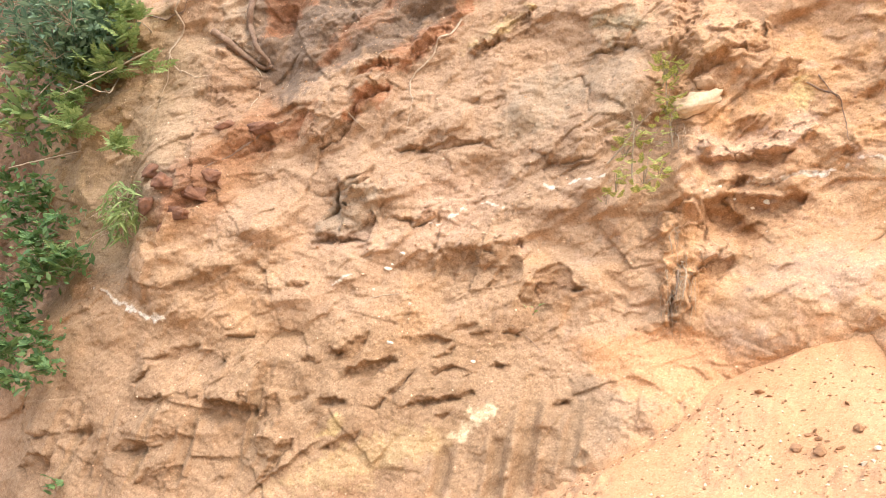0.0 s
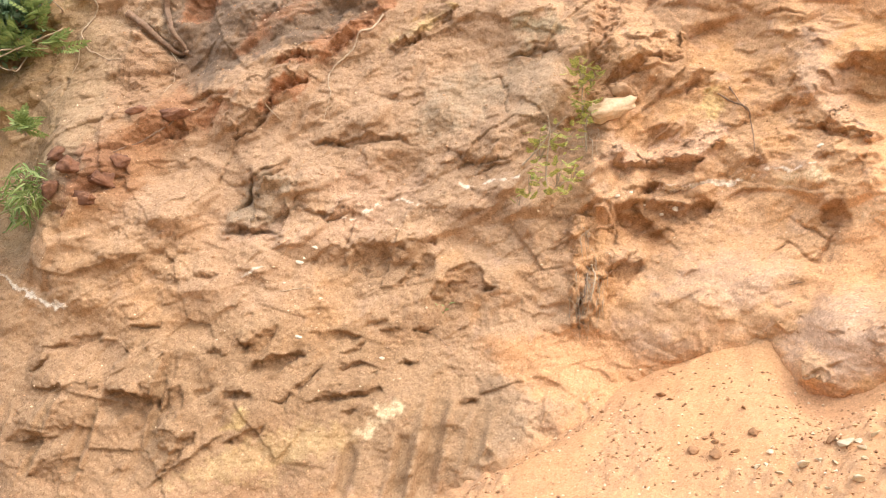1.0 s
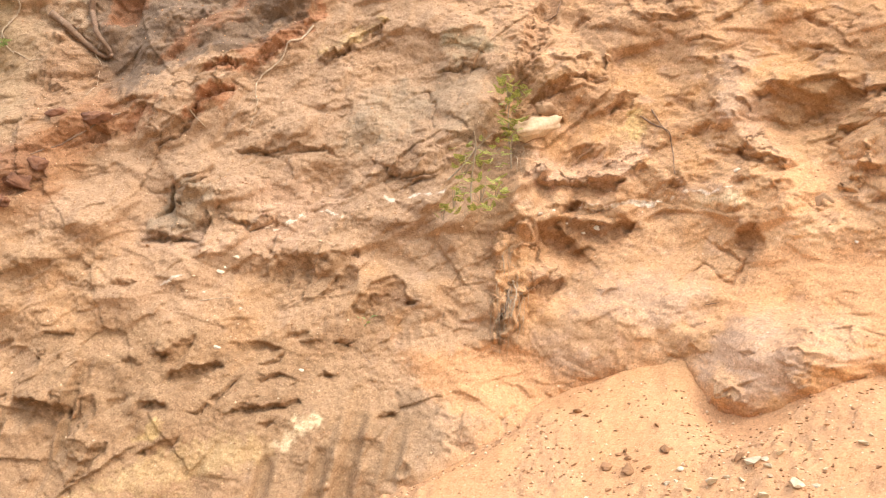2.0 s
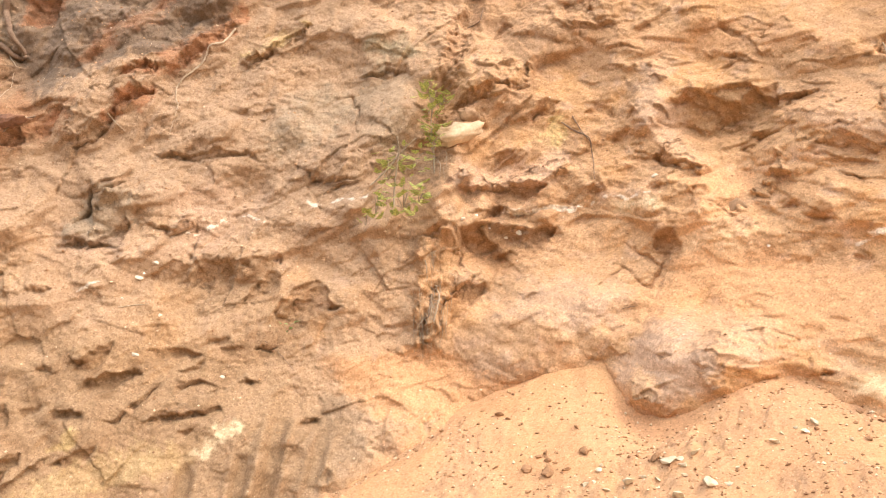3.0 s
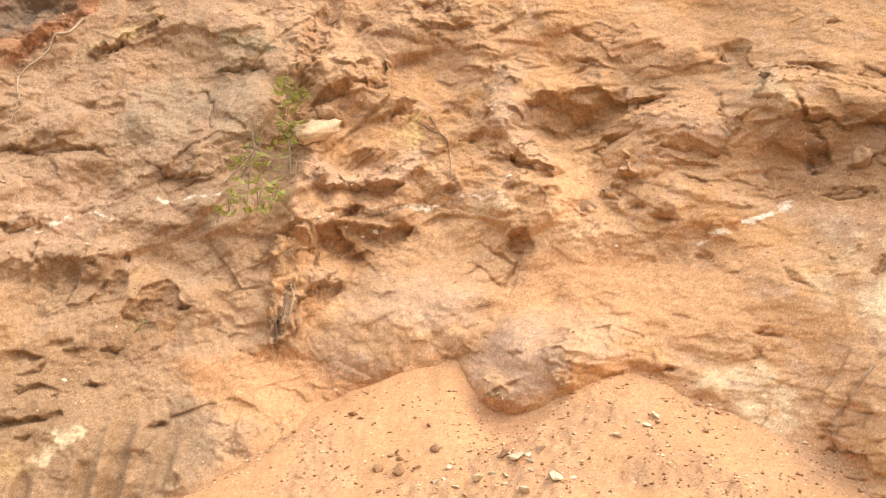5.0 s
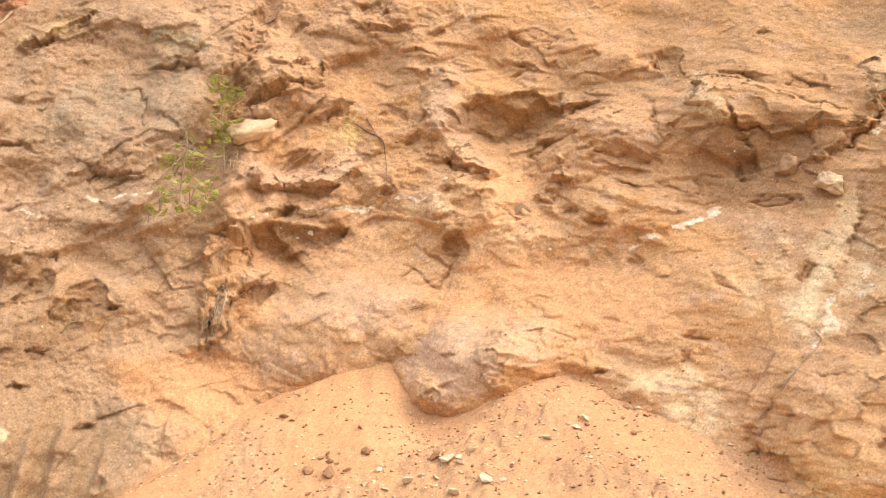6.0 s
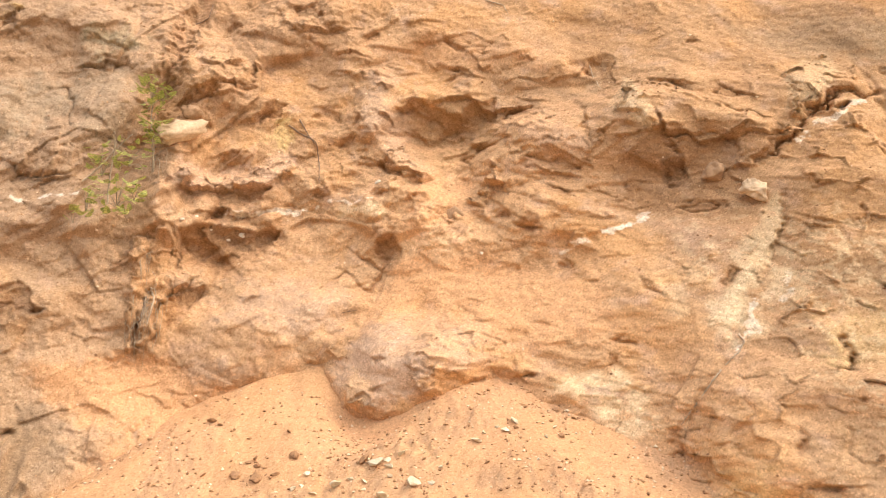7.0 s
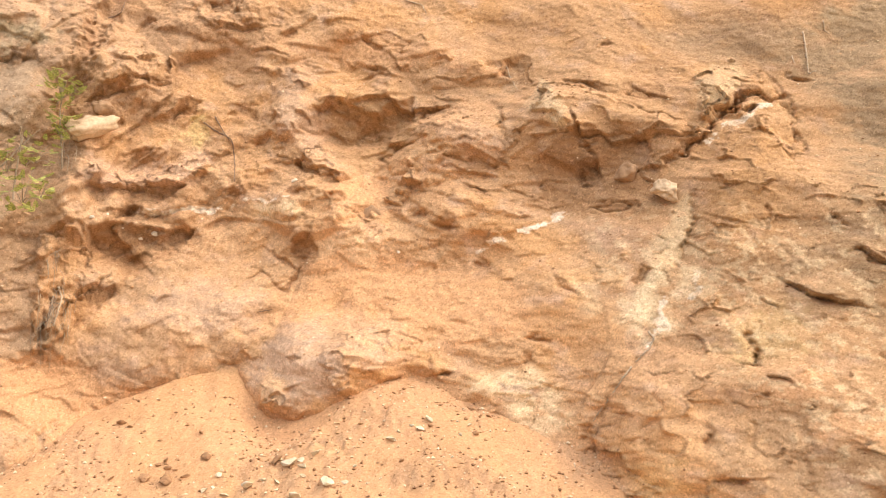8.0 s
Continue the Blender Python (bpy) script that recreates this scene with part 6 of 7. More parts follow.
def stone_bmesh(size, seed, fine=0):
    """An angular stone: the hull of some random points; fine: times it is divided and roughened."""
    r = random.Random(seed)
    bm = bmesh.new()
    for _ in range(15):
        v = Vector((r.gauss(0, 1), r.gauss(0, 1), r.gauss(0, 1))).normalized() * r.uniform(0.40, 0.56)
        bm.verts.new(v)
    hull = bmesh.ops.convex_hull(bm, input=bm.verts)
    bmesh.ops.delete(bm, geom=[g for g in hull["geom_interior"] if isinstance(g, bmesh.types.BMVert)], context="VERTS")
    if fine:
        bmesh.ops.subdivide_edges(bm, edges=bm.edges, cuts=fine, use_grid_fill=True, smooth=0.12)
        bmesh.ops.triangulate(bm, faces=bm.faces)
        shift = Vector((r.uniform(0, 50), r.uniform(0, 50), r.uniform(0, 50)))
        for v in bm.verts:
            v.co *= 1 + 0.30 * noise.fractal(v.co * 4.5 + shift, 1.0, 2.0, 4)
    for v in bm.verts:
        v.co = Vector((v.co.x * size[0], v.co.y * size[1], v.co.z * size[2]))
    return bm


STONE_COUNT = [0]


def thing(name, bm, mat, label, category, group="", smooth=True):
    me = bpy.data.meshes.new(name)
    bm.to_mesh(me)
    bm.free()
    if smooth:
        me.shade_smooth()
    me.materials.append(mat)
    return tagged(new(name, me), label, category, group)


def heap_stone(mat, x, y, size):
    STONE_COUNT[0] += 1
    k = STONE_COUNT[0]
    size *= 1.05
    r = random.Random(k)
    bm = stone_bmesh((size * r.uniform(0.95, 1.25), size * r.uniform(0.7, 1.0), size * r.uniform(0.30, 0.55)), k, 0 if mat is QUARTZ else 3)
    if mat is QUARTZ:
        ob = thing("quartz_stone", bm, mat, "white angular quartz stone lying on loose sand", "stone", "stones on the sand heap", False)
    else:
        ob = thing("earth_clod", bm, mat, "crumbly brown clod of earth lying on loose sand", "clod", "clods on the sand heap")
    ob.matrix_basis = pose(x, y, heap_z(x, y) + 0.2 * size, r.uniform(20, 45), r.uniform(-15, 15), r.uniform(0, 360))


def face_stone(mat, u, z, wide, high):
    STONE_COUNT[0] += 1
    k = STONE_COUNT[0]
    scale = 0.85 if mat is WHITE_STONE else 1.1
    wide, high = scale * wide, scale * high
    bm = stone_bmesh((wide, 0.75 * max(high, 0.6 * wide), high), k, 0 if wide < 0.12 else 6)
    if mat is WHITE_STONE:
        ob = thing("quartz_pebble", bm, mat, "small white quartz stone set in the earth face", "stone", "stones in the earth face", False)
    elif mat is PALE_ROCK:
        ob = thing("rock_block", bm, mat, "pale cream weathered rock block jutting from the earth face", "rock")
    elif mat is RED_ROCK:
        ob = thing("red_rock", bm, mat, "broken dark red ironstone block jutting from the bank", "rock", "red rocks of the bank")
    else:
        ob = thing("rock_lump", bm, mat, "rough brown lump of rock bedded in the earth face", "rock")
    nx, ny = plan_normal(np.float64(u))
    p = face_at(u, z, (0.32 if mat is PALE_ROCK else 0.10) * high)
    ob.matrix_basis = pose(p.x, p.y, p.z, random.Random(k).uniform(-12, 5), random.Random(k + 9).uniform(-18, 18), math.degrees(math.atan2(ny, nx)) + 90)


def tube(bm, path, radius, sides=7, end=0.25, wobble=0.0, seed=0):
    """A tapering round stem along a smoothed path of places."""
    r = random.Random(seed)
    pts = []
    for k in range(len(path) - 1):
        a, b = path[max(k - 1, 0)], path[min(k + 2, len(path) - 1)]
        p, q = path[k], path[k + 1]
        for s in range(6):
            t = s / 6
            pts.append(0.5 * ((2 * p) + (q - a) * t + (2 * a - 5 * p + 4 * q - b) * t * t + (3 * p - a - 3 * q + b) * t ** 3))
    pts.append(path[-1])
    rings = []
    for k, p in enumerate(pts):
        way = (pts[min(k + 1, len(pts) - 1)] - pts[max(k - 1, 0)]).normalized()
        side = way.orthogonal().normalized() if not rings else (side - way * side.dot(way)).normalized()
        up = way.cross(side)
        f = k / (len(pts) - 1)
        rad = radius * (1 - (1 - end) * f) * (1 + r.uniform(-wobble, wobble))
        p = p + Vector((r.gauss(0, 1), r.gauss(0, 1), r.gauss(0, 1))) * radius * wobble
        rings.append([bm.verts.new(p + (side * math.cos(2 * math.pi * s / sides) + up * math.sin(2 * math.pi * s / sides)) * rad) for s in range(sides)])
    for a, b in zip(rings, rings[1:]):
        for s in range(sides):
            bm.faces.new((a[s], a[(s + 1) % sides], b[(s + 1) % sides], b[s]))
    bm.faces.new(rings[0][::-1])
    bm.faces.new(rings[-1])


def root(mat, pts, radius):
    """A bare root or dead branch lying on the face."""
    STONE_COUNT[0] += 1
    bm = bmesh.new()
    fine = []
    for a, b in zip(pts, pts[1:]):
        fine += [(a[0] + (b[0] - a[0]) * t, a[1] + (b[1] - a[1]) * t) for t in (0, 0.5)]
    fine.append(pts[-1])
    tube(bm, [face_at(u, z, 0.9 * radius + 0.004) for u, z in fine], radius, 8 if radius > 0.015 else 6, 0.45, 0.08 if radius > 0.015 else 0.22, STONE_COUNT[0])
    if mat is ROOT:
        thing("root", bm, mat, "thin pale bare root hanging down the earth face", "root", "bare roots on the earth face")
    elif radius > 0.02:
        thing("dead_branch", bm, mat, "thick dark dead branch sticking out of the bank", "branch")
    else:
        thing("dry_root", bm, mat, "thin dark dry root lying on the earth face", "root", "dry roots on the earth face")


def root_tuft(u, z):
    """Dry root hairs hanging in a bundle."""
    STONE_COUNT[0] += 1
    r = random.Random(STONE_COUNT[0] * 7)
    bm = bmesh.new()
    for k in range(10):
        a, b = u + r.gauss(0, 0.05), z + r.gauss(0, 0.07)
        n = r.uniform(0.08, 0.26)
        sway = r.gauss(0, 0.03)
        tube(bm, [face_at(a, b + 0.4 * n, 0.0), face_at(a + sway, b + 0.1 * n, r.uniform(0.01, 0.05)), face_at(a + 0.6 * sway, b - 0.6 * n, r.uniform(0.0, 0.04))], r.uniform(0.0018, 0.0045), 4, 0.3, 0.3, k)
    thing("root_tuft", bm, TWIG, "bundle of dry brown root hairs hanging from the bank", "roots", "dry root bundles in the gully")


# leaf shapes, stem at the origin, pointing along +y, one metre long
def leaf_mesh(name, kind, mat):
    bm = bmesh.new()

    def blade(angle, length, width, fold, droop, at=(0, 0, 0)):
        m = Matrix.Translation(at) @ Matrix.Rotation(angle, 4, "Z")
        mid = [m @ Vector((0, length * t, -droop * length * t * t)) for t in (0, 0.3, 0.65, 1)]
        for s in (-1, 1):
            side = [m @ Vector((s * width * w, length * t, fold * w * width - droop * length * t * t)) for t, w in ((0.12, 0.55), (0.42, 1.0), (0.75, 0.6))]
            v = [bm.verts.new(p) for p in (mid[0], side[0], side[1], side[2], mid[3], mid[2], mid[1])]
            bm.faces.new((v[0], v[1], v[6]) if s > 0 else (v[6], v[1], v[0]))
            bm.faces.new((v[1], v[2], v[5], v[6]) if s > 0 else (v[6], v[5], v[2], v[1]))
            bm.faces.new((v[2], v[3], v[4], v[5]) if s > 0 else (v[5], v[4], v[3], v[2]))
    if kind == "palmate":
        for angle, length in ((-1.15, 0.6), (-0.55, 0.85), (0, 1.0), (0.55, 0.85), (1.15, 0.6)):
            blade(angle, length, 0.19, 0.35, 0.12)
    elif kind == "pinnate":
        for k in range(5):
            for s in (-1, 1):
                blade(s * 0.95, 0.42 - 0.04 * k, 0.085, 0.3, 0.2, (0, 0.12 + 0.17 * k, -0.03 * k))
        blade(0, 0.34, 0.08, 0.3, 0.2, (0, 0.85, -0.12))
    elif kind == "narrow":
        blade(0, 1.0, 0.10, 0.4, 0.45)
    else:
        blade(0, 1.0, 0.27, 0.35, 0.2)
    me = bpy.data.meshes.new(name)
    bm.to_mesh(me)
    bm.free()
    me.materials.append(mat)
    return me


def plant(name, clusters, out, leaf, size, stems, stem_radius, stem_mat, label, category, seed, spread=1.0, hang=0.0):
    """A plant rooted in the face: stems, and leaves in loose clusters, each leaf a part."""
    r = random.Random(seed)
    low = min(clusters, key=lambda c: c[1])
    base = face_at(*(stems[0][0] if stems else low[:2]))
    top = tagged(new(name), label, category)
    top.location = base
    back = Matrix.Translation(-base)
    for k, path in enumerate(stems):
        bm = bmesh.new()
        n = len(path) - 1
        pts = [on_face(u, z, 0.02 + out * (0.25 + 0.75 * i / n)) if i else face_at(u, z, -0.02) for i, (u, z) in enumerate(path)]
        tube(bm, pts, stem_radius, 6, 0.4, 0.15, seed + k)
        bm.transform(back)
        part("stem", bm, stem_mat, top)
    for u, z, radius, count in clusters:
        heart = face_at(u, z, out)
        for k in range(count):
            while True:
                v = Vector((r.uniform(-1, 1), r.uniform(-1, 1), r.uniform(-1, 1)))
                if v.length < 1:
                    break
            p = heart + Vector((v.x * radius, v.y * radius * 0.8, v.z * radius)) * spread
            if k % 3 == 0:
                bm = bmesh.new()
                q = heart + (p - heart) * 0.1 + Vector((0, 0.05, -0.06))
                tube(bm, [q, (p + q) / 2 + Vector((0, 0, 0.02)), p], 0.004, 4, 0.4, 0.1, k)
                bm.transform(back)
                part("twig", bm, stem_mat, top)
            ob = new("leaf", leaf)
            ob.parent = top
            way = math.atan2(v.x, v.z if abs(v.z) > 0.1 else 0.1)
            ob.matrix_basis = back @ Matrix.Translation(p) @ pose(0, 0, 0, r.uniform(-10, 55) - hang, r.uniform(-40, 40), math.degrees(-way) + r.uniform(-70, 70) + (180 if r.random() < 0.5 else 0)) @ Matrix.Scale(size * r.uniform(0.65, 1.2), 4)
    return top


# white quartz stones lying on the heap
heap_stone(QUARTZ, 2.52, 5.30, 0.082)
heap_stone(QUARTZ, 2.77, 5.31, 0.107)
heap_stone(QUARTZ, 2.91, 5.07, 0.097)
heap_stone(QUARTZ, 2.82, 5.22, 0.066)
heap_stone(QUARTZ, 2.84, 5.30, 0.047)
heap_stone(QUARTZ, 2.92, 5.28, 0.061)
heap_stone(QUARTZ, 2.61, 5.31, 0.046)
heap_stone(QUARTZ, 2.68, 5.26, 0.046)
heap_stone(QUARTZ, 2.80, 5.17, 0.042)
heap_stone(QUARTZ, 3.01, 5.05, 0.045)
heap_stone(QUARTZ, 3.10, 5.11, 0.033)
heap_stone(QUARTZ, 3.35, 5.12, 0.067)
heap_stone(QUARTZ, 3.41, 5.15, 0.041)
heap_stone(QUARTZ, 3.60, 5.11, 0.068)
heap_stone(QUARTZ, 3.52, 5.08, 0.054)
heap_stone(QUARTZ, 3.81, 4.98, 0.041)
heap_stone(QUARTZ, 3.71, 4.92, 0.040)
heap_stone(QUARTZ, 2.72, 5.08, 0.102)
heap_stone(QUARTZ, 2.40, 5.47, 0.044)
heap_stone(QUARTZ, 2.43, 5.50, 0.034)
heap_stone(QUARTZ, 2.30, 5.43, 0.056)
heap_stone(QUARTZ, 2.35, 5.42, 0.040)
heap_stone(QUARTZ, 2.39, 5.34, 0.046)
heap_stone(QUARTZ, 3.05, 5.23, 0.027)
heap_stone(QUARTZ, 3.20, 4.97, 0.026)
heap_stone(QUARTZ, 3.60, 4.83, 0.032)
heap_stone(QUARTZ, 3.10, 4.84, 0.044)
heap_stone(QUARTZ, 2.58, 5.15, 0.038)
heap_stone(QUARTZ, 3.49, 5.13, 0.031)
heap_stone(QUARTZ, 2.42, 5.27, 0.045)

# brown clods of earth lying on the heap
heap_stone(CLOD, 2.37, 5.64, 0.090)
heap_stone(CLOD, 2.17, 5.78, 0.056)
heap_stone(CLOD, 2.13, 5.78, 0.045)
heap_stone(CLOD, 2.17, 5.72, 0.045)
heap_stone(CLOD, 2.04, 5.73, 0.069)
heap_stone(CLOD, 2.14, 5.63, 0.081)
heap_stone(CLOD, 2.24, 5.57, 0.061)
heap_stone(CLOD, 1.99, 6.19, 0.067)
heap_stone(CLOD, 1.88, 5.87, 0.052)
heap_stone(CLOD, 2.71, 5.37, 0.094)
heap_stone(CLOD, 3.15, 5.11, 0.043)
heap_stone(CLOD, 1.41, 6.43, 0.059)
heap_stone(CLOD, 2.00, 5.58, 0.043)
heap_stone(CLOD, 3.81, 4.90, 0.047)
heap_stone(CLOD, 3.91, 5.12, 0.063)
heap_stone(CLOD, 3.59, 5.07, 0.041)
heap_stone(CLOD, 2.03, 6.13, 0.037)
heap_stone(CLOD, 2.40, 5.84, 0.050)
heap_stone(CLOD, 1.74, 6.15, 0.033)
heap_stone(CLOD, 2.18, 5.96, 0.032)
heap_stone(CLOD, 1.63, 6.30, 0.037)
heap_stone(CLOD, 2.56, 5.54, 0.031)
heap_stone(CLOD, 3.03, 5.19, 0.027)
heap_stone(CLOD, 3.33, 4.96, 0.033)
heap_stone(CLOD, 2.04, 5.85, 0.028)
heap_stone(CLOD, 2.20, 5.67, 0.031)
heap_stone(CLOD, 1.79, 6.01, 0.025)
heap_stone(CLOD, 1.90, 5.73, 0.027)
heap_stone(CLOD, 3.72, 5.18, 0.031)
heap_stone(CLOD, 3.98, 5.02, 0.034)

# stones set in the face
face_stone(WHITE_STONE, -0.408, 2.297, 0.079, 0.041)
face_stone(WHITE_STONE, -0.296, 2.400, 0.066, 0.041)
face_stone(WHITE_STONE, -0.371, 2.338, 0.041, 0.037)
face_stone(WHITE_STONE, -0.244, 2.031, 0.062, 0.033)
face_stone(WHITE_STONE, -0.388, 1.758, 0.066, 0.037)
face_stone(WHITE_STONE, -0.747, 2.214, 0.058, 0.033)
face_stone(WHITE_STONE, 2.250, 2.680, 0.065, 0.057)
face_stone(WHITE_STONE, 2.153, 2.651, 0.049, 0.032)
face_stone(WHITE_STONE, 1.962, 2.782, 0.065, 0.037)
face_stone(WHITE_STONE, 1.866, 2.751, 0.049, 0.029)
face_stone(WHITE_STONE, 2.046, 2.714, 0.037, 0.028)
face_stone(WHITE_STONE, 0.191, 1.612, 0.057, 0.033)
face_stone(WHITE_STONE, -0.511, 2.145, 0.033, 0.025)
face_stone(WHITE_STONE, 3.165, 3.052, 0.065, 0.048)
face_stone(WHITE_STONE, 3.704, 2.514, 0.039, 0.031)

face_stone(PALE_ROCK, 1.88, 3.39, 0.349, 0.183)
face_stone(BROWN_ROCK, 1.94, 3.56, 0.167, 0.142)
face_stone(PALE_ROCK, 5.07, 2.85, 0.230, 0.148)
face_stone(BROWN_ROCK, 3.58, 2.81, 0.134, 0.102)
face_stone(BROWN_ROCK, 4.94, 2.99, 0.224, 0.172)
face_stone(BROWN_ROCK, 1.77, 3.37, 0.125, 0.150)

face_stone(RED_ROCK, -2.10, 3.11, 0.2, 0.14)
face_stone(RED_ROCK, -1.98, 2.96, 0.16, 0.16)
face_stone(RED_ROCK, -1.82, 2.88, 0.24, 0.15)
face_stone(RED_ROCK, -2.11, 2.81, 0.15, 0.18)
face_stone(RED_ROCK, -1.89, 2.74, 0.22, 0.1)
face_stone(RED_ROCK, -1.69, 3.03, 0.14, 0.12)
face_stone(RED_ROCK, -2.01, 2.64, 0.16, 0.09)
face_stone(RED_ROCK, -1.60, 3.42, 0.16, 0.09)
face_stone(RED_ROCK, -1.36, 3.41, 0.22, 0.1)

# roots and dead wood
root(WOOD, [(-1.81, 4.28), (-1.70, 4.20), (-1.58, 4.09), (-1.46, 4.00), (-1.36, 3.99)], 0.030)
root(WOOD, [(-1.48, 4.54), (-1.52, 4.34), (-1.46, 4.14), (-1.37, 4.01)], 0.030)
root(ROOT, [(-1.95, 4.58), (-2.05, 4.45), (-2.03, 4.34), (-2.11, 4.21), (-2.15, 4.13), (-2.11, 4.01), (-2.06, 3.95)], 0.009)
root(ROOT, [(-2.15, 4.11), (-2.19, 3.91), (-2.25, 3.75), (-2.35, 3.62)], 0.005)
root(ROOT, [(-2.06, 3.97), (-1.92, 3.89), (-1.82, 3.89)], 0.005)
root(ROOT, [(0.18, 4.26), (0.10, 4.13), (0.01, 4.09), (-0.05, 3.96), (-0.19, 3.83), (-0.23, 3.76), (-0.22, 3.64), (-0.20, 3.60)], 0.009)
root(ROOT, [(-0.20, 3.60), (-0.23, 3.48), (-0.26, 3.36)], 0.005)
root(ROOT, [(-0.69, 3.50), (-0.62, 3.42), (-0.57, 3.38)], 0.005)
root(ROOT, [(-1.51, 4.02), (-1.45, 3.92), (-1.46, 3.75), (-1.47, 3.61)], 0.005)
root(WOOD, [(-1.21, 3.48), (-1.43, 3.32), (-1.60, 3.19), (-1.73, 3.09)], 0.008)
root(ROOT, [(-0.53, 2.08), (-0.43, 2.10), (-0.32, 2.11)], 0.004)
root(WOOD, [(-2.31, 4.47), (-2.15, 4.40), (-2.00, 4.44), (-1.95, 4.53)], 0.008)
root(ROOT, [(6.16, 4.03), (6.11, 3.85), (6.06, 3.70), (6.10, 3.71)], 0.007)
root(ROOT, [(6.04, 3.85), (6.03, 3.78)], 0.005)
root(ROOT, [(4.64, 1.69), (4.55, 1.56), (4.46, 1.43), (4.42, 1.37)], 0.006)
root(ROOT, [(4.75, 1.90), (4.76, 1.86), (4.73, 1.80), (4.66, 1.72)], 0.007)
root(ROOT, [(4.51, 3.95), (4.51, 3.85), (4.53, 3.73)], 0.005)
root(WOOD, [(2.58, 3.52), (2.76, 3.38), (2.78, 3.20), (2.78, 3.05)], 0.006)
root(WOOD, [(2.66, 3.56), (2.71, 3.45), (2.76, 3.36)], 0.005)
root(ROOT, [(1.66, 2.27), (1.68, 2.19), (1.65, 2.05), (1.62, 1.97)], 0.008)
root(WOOD, [(1.63, 2.21), (1.60, 2.05), (1.54, 1.99)], 0.009)
root(ROOT, [(6.29, 4.11), (6.27, 4.04), (6.28, 4.01)], 0.005)
root(WOOD, [(1.94, 4.36), (2.04, 4.40), (2.07, 4.52)], 0.006)
root(ROOT, [(4.00, 4.57), (4.11, 4.52), (4.13, 4.43)], 0.005)
root(ROOT, [(1.40, 3.38), (1.41, 3.29), (1.37, 3.18)], 0.006)
root(WOOD, [(0.48, 1.86), (0.59, 1.76), (0.68, 1.66)], 0.003)
root(WOOD, [(2.89, 2.11), (2.98, 2.13)], 0.004)

root_tuft(1.65, 2.41)
root_tuft(1.62, 2.13)
root_tuft(1.57, 1.93)
root_tuft(1.70, 2.13)
root_tuft(1.69, 3.22)
root_tuft(1.59, 2.01)

# clusters of leaves: u, z, radius, number
DARK_TREE = [(-3.25, 4.69, 0.25, 60), (-2.80, 4.46, 0.25, 60), (-2.59, 4.38, 0.19, 40), (-2.93, 4.34, 0.25, 50), (-2.79, 4.16, 0.17, 22), (-3.39, 4.53, 0.19, 30), (-3.42, 5.10, 0.38, 50), (-2.84, 4.84, 0.33, 50)]
LIGHT_BUSH = [(-3.36, 4.34, 0.17, 34), (-3.05, 4.11, 0.14, 26), (-3.16, 3.98, 0.17, 20), (-3.14, 3.64, 0.17, 34), (-3.20, 3.53, 0.12, 12), (-3.07, 3.79, 0.12, 10), (-3.93, 4.22, 0.25, 30), (-3.82, 3.75, 0.25, 30)]
CREEPER = [(-3.25, 2.84, 0.19, 24), (-3.05, 2.57, 0.19, 26), (-3.23, 2.31, 0.20, 34), (-2.95, 2.39, 0.15, 16), (-3.20, 2.03, 0.17, 26), (-2.96, 1.84, 0.12, 10), (-3.22, 1.74, 0.11, 10), (-2.93, 1.63, 0.10, 8), (-3.16, 1.52, 0.08, 6), (-2.79, 2.45, 0.13, 10), (-3.50, 3.19, 0.13, 12), (-3.08, 3.09, 0.12, 8), (-3.16, 2.96, 0.15, 12), (-2.92, 2.80, 0.10, 6), (-3.98, 2.80, 0.21, 20), (-3.86, 2.28, 0.21, 20), (-3.65, 1.78, 0.17, 14)]
FERN = [(-2.51, 4.51, 0.12, 20), (-2.83, 4.04, 0.14, 24), (-2.56, 4.02, 0.13, 22), (-2.31, 4.41, 0.10, 12), (-2.38, 4.23, 0.10, 10), (-2.18, 3.99, 0.08, 7), (-2.76, 3.77, 0.10, 16), (-2.74, 3.53, 0.09, 12), (-2.35, 3.31, 0.07, 8), (-2.94, 2.48, 0.12, 14)]
HANGING = [(-2.29, 2.90, 0.12, 30), (-2.40, 2.76, 0.16, 26), (-2.59, 2.73, 0.14, 12), (-2.17, 2.76, 0.08, 12)]
SPRIG = [(-2.86, 0.77, 0.09, 10)]
SEEDLING = [(0.62, 1.97, 0.06, 7)]
SAPLING = [(1.67, 3.65, 0.14, 24), (1.73, 3.66, 0.07, 8), (1.65, 3.40, 0.12, 16), (1.51, 3.17, 0.12, 12), (1.34, 3.08, 0.14, 16), (1.45, 2.86, 0.17, 22), (1.26, 2.81, 0.12, 10), (1.56, 2.91, 0.08, 8), (1.19, 2.72, 0.07, 5), (1.68, 3.32, 0.07, 5)]
SAPLING_STEMS = [[(1.67, 3.07), (1.66, 3.27), (1.65, 3.49), (1.69, 3.71)], [(1.18, 2.98), (1.31, 3.10), (1.44, 3.25), (1.53, 3.33)], [(1.37, 2.81), (1.38, 3.02), (1.41, 3.23), (1.40, 3.32)]]
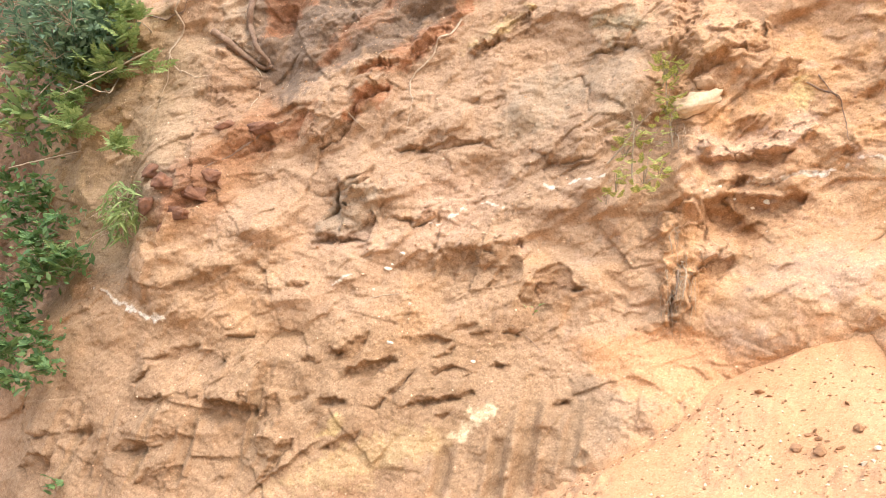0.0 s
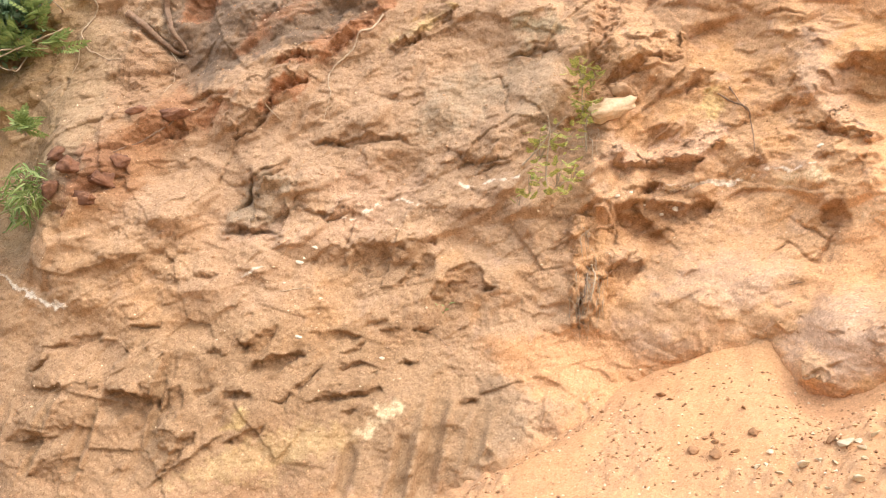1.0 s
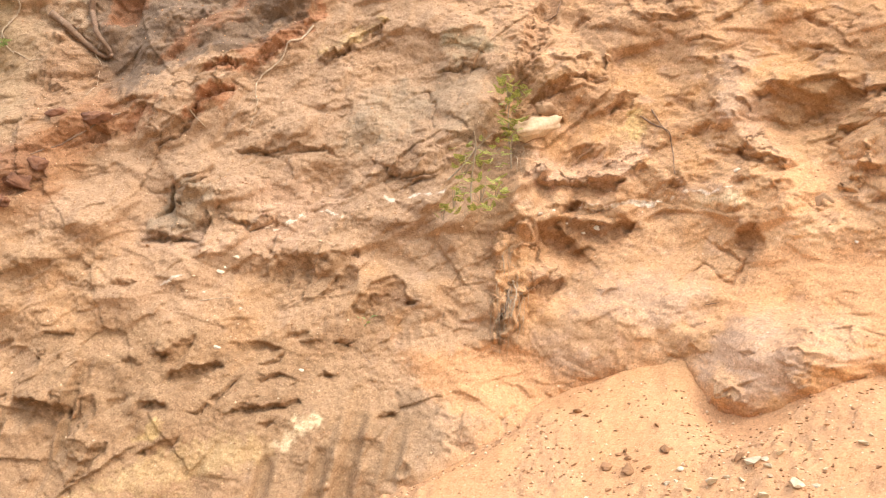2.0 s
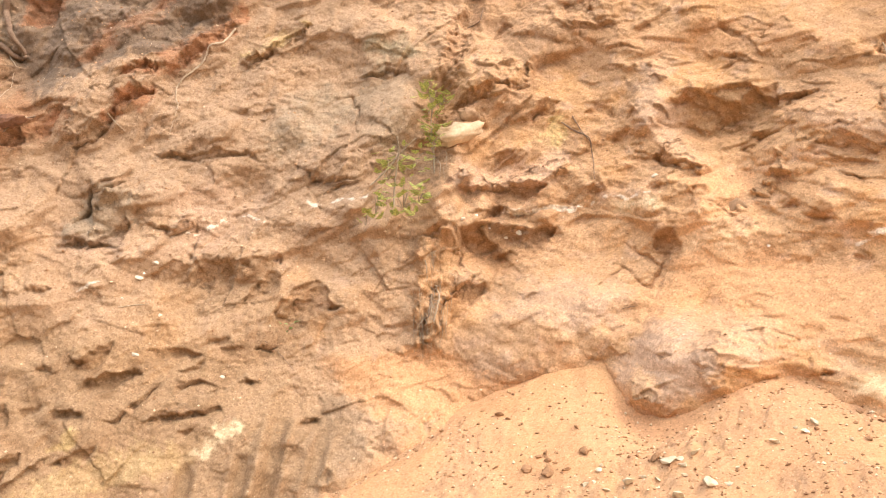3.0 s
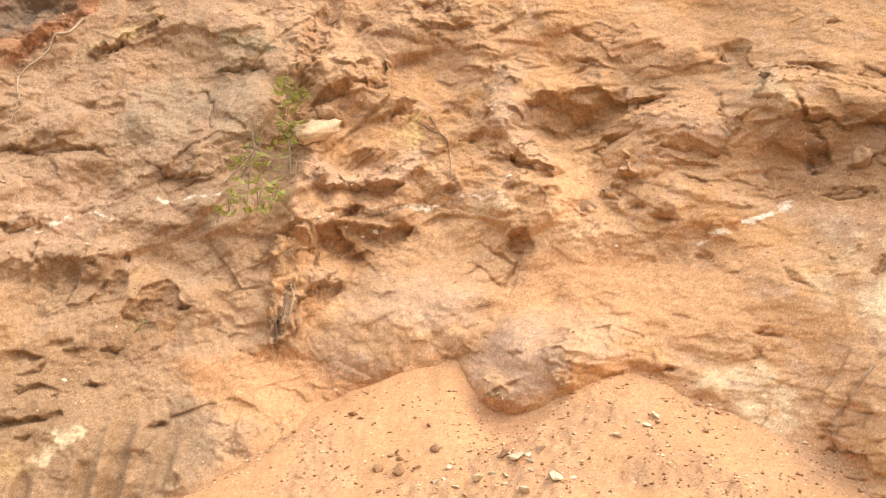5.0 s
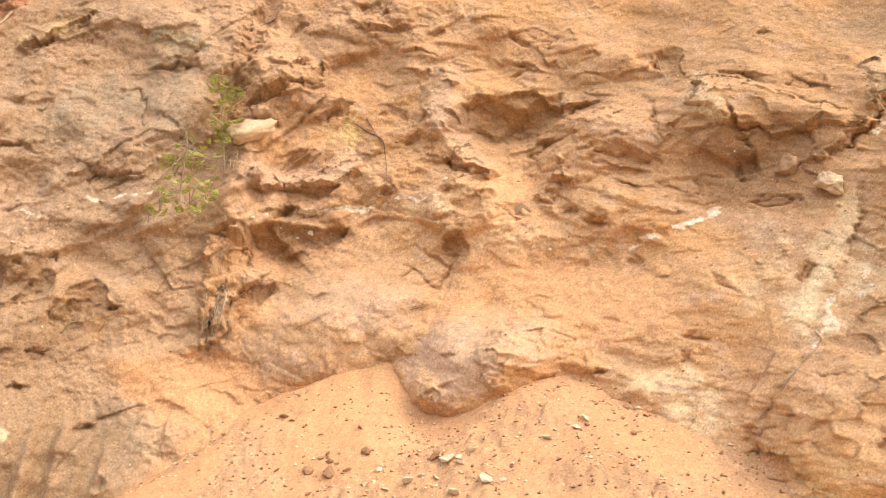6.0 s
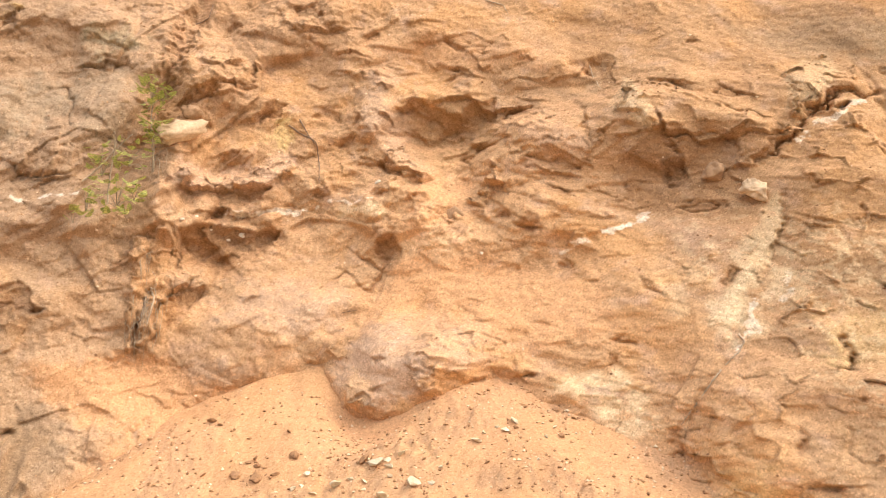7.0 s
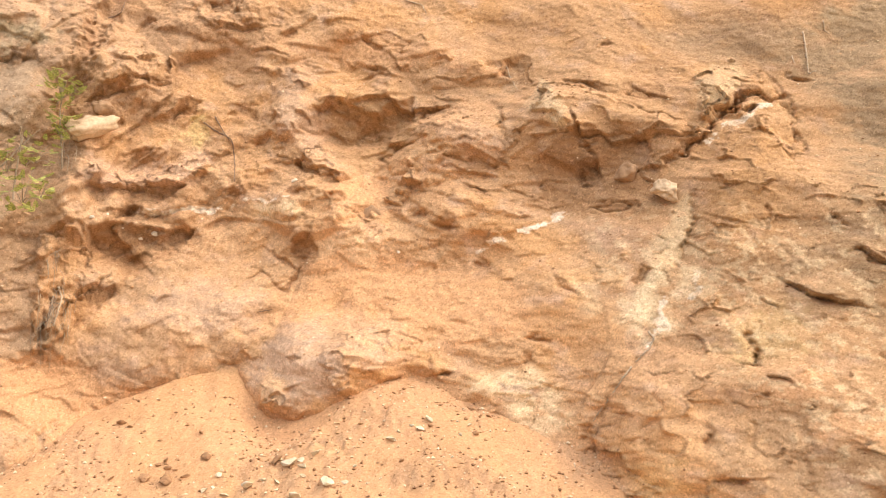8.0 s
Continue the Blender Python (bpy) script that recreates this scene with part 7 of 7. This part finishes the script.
BUSH_TWIGS = [[(-3.55, 4.32), (-3.01, 4.05), (-2.73, 3.90), (-2.44, 3.74), (-2.27, 3.70)], [(-2.29, 4.20), (-2.44, 4.00), (-2.58, 3.86), (-2.72, 3.74)], [(-3.65, 3.90), (-3.03, 3.72), (-2.81, 3.74), (-2.62, 3.82)], [(-3.13, 4.20), (-2.99, 3.99), (-2.91, 3.79)], [(-2.70, 4.05), (-2.44, 3.76), (-2.32, 3.71)], [(-2.99, 3.43), (-3.02, 3.29), (-3.07, 3.21)], [(-2.31, 4.33), (-2.12, 4.22), (-2.05, 4.19)], [(-2.60, 4.05), (-2.51, 3.94), (-2.43, 3.83)]]
HANGING_TWIGS = [[(-2.27, 2.93), (-2.52, 2.87), (-2.67, 2.77)], [(-2.26, 2.91), (-2.38, 2.76), (-2.67, 2.59)], [(-2.27, 2.93), (-2.20, 2.81), (-2.16, 2.72)], [(-2.34, 2.92), (-2.48, 2.73), (-2.60, 2.65)]]
CREEPER_TWIGS = [[(-3.33, 3.16), (-3.35, 2.81), (-3.20, 2.45), (-3.37, 2.05), (-3.36, 1.59)], [(-3.23, 2.65), (-2.88, 2.49), (-2.77, 2.50)], [(-3.34, 2.33), (-3.08, 2.39)]]

PALM_DARK, OVAL_DARK = leaf_mesh("palmate_leaf", "palmate", LEAF_GREEN), leaf_mesh("oval_leaf", "oval", LEAF_DARK)
OVAL_LIGHT, PINNATE = leaf_mesh("light_leaf", "oval", LEAF_LIGHT), leaf_mesh("pinnate_leaf", "pinnate", LEAF_LIGHT)
NARROW, PINNATE_YELLOW = leaf_mesh("narrow_leaf", "narrow", LEAF_LIGHT), leaf_mesh("yellow_leaf", "pinnate", LEAF_YELLOW)

tree = plant("overhanging_tree", [(u, z, r, int(2.2 * n)) for u, z, r, n in DARK_TREE], 0.55, OVAL_DARK, 0.085, BUSH_TWIGS[5:], 0.010, TWIG, "dense dark green leafy branches overhanging the bank", "tree", 1, 1.15)
bush = plant("bramble_bush", [(u, z, 0.9 * r, int(1.4 * n)) for u, z, r, n in LIGHT_BUSH], 0.5, OVAL_LIGHT, 0.115, BUSH_TWIGS[:5], 0.008, TWIG, "light green bush of tangled bare twigs on the bank", "bush", 2, 1.1)
vine = plant("creeper", [(u, z, r, int(1.5 * n)) for u, z, r, n in CREEPER], 0.3, PALM_DARK, 0.105, CREEPER_TWIGS, 0.006, TWIG, "green creeper with lobed leaves hanging down the bank", "creeper", 3, 1.05)
plant("fern_shrub", [(u, z, r, int(2.4 * n)) for u, z, r, n in FERN], 0.22, PINNATE, 0.15, [], 0.005, TWIG, "soft green ferny shrub growing on the earth bank", "shrub", 4, 1.0)
plant("hanging_shrub", [(u, z, 1.2 * r, 3 * n) for u, z, r, n in HANGING], 0.18, NARROW, 0.12, HANGING_TWIGS, 0.005, ROOT, "green shrub with drooping narrow leaves and pale twigs", "shrub", 5, 1.0, 35)
plant("sprig", SPRIG, 0.10, PALM_DARK, 0.07, [], 0.004, TWIG, "small green sprig at the foot of the bank", "plant", 6)
plant("seedling", SEEDLING, 0.04, OVAL_LIGHT, 0.05, [], 0.003, TWIG, "tiny green seedling in an earth hollow", "plant", 7)
plant("sapling", [(u, z, r, int(1.5 * n)) for u, z, r, n in SAPLING], 0.26, PINNATE_YELLOW, 0.075, SAPLING_STEMS, 0.008, TWIG, "slender yellow-green sapling growing out of the earth face", "sapling", 8)


# dark inner leaves of the overhanging tree, one mass behind the outer ones, filling shaded gaps
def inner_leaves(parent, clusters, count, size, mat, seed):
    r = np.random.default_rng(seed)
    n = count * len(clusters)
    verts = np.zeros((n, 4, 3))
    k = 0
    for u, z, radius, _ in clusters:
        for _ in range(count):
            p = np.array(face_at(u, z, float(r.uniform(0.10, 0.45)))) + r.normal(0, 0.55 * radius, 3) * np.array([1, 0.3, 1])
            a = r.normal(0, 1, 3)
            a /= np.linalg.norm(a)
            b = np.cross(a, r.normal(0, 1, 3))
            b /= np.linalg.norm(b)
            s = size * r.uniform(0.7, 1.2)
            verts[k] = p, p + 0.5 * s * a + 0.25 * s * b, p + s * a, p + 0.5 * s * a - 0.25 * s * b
            k += 1
    me = bpy.data.meshes.new("crown")
    me.from_pydata((verts.reshape(-1, 3) - np.array(parent.location)).tolist(), [], [(4 * i, 4 * i + 1, 4 * i + 2, 4 * i + 3) for i in range(n)])
    me.materials.append(mat)
    ob = new("crown", me)
    ob.parent = parent
    return tagged(ob, "dense dark inner leaves", kind="stuff")


inner_leaves(tree, DARK_TREE, 420, 0.08, LEAF_DARK, 5)
# a darker green than the bush's outer leaves stands for the shade inside it
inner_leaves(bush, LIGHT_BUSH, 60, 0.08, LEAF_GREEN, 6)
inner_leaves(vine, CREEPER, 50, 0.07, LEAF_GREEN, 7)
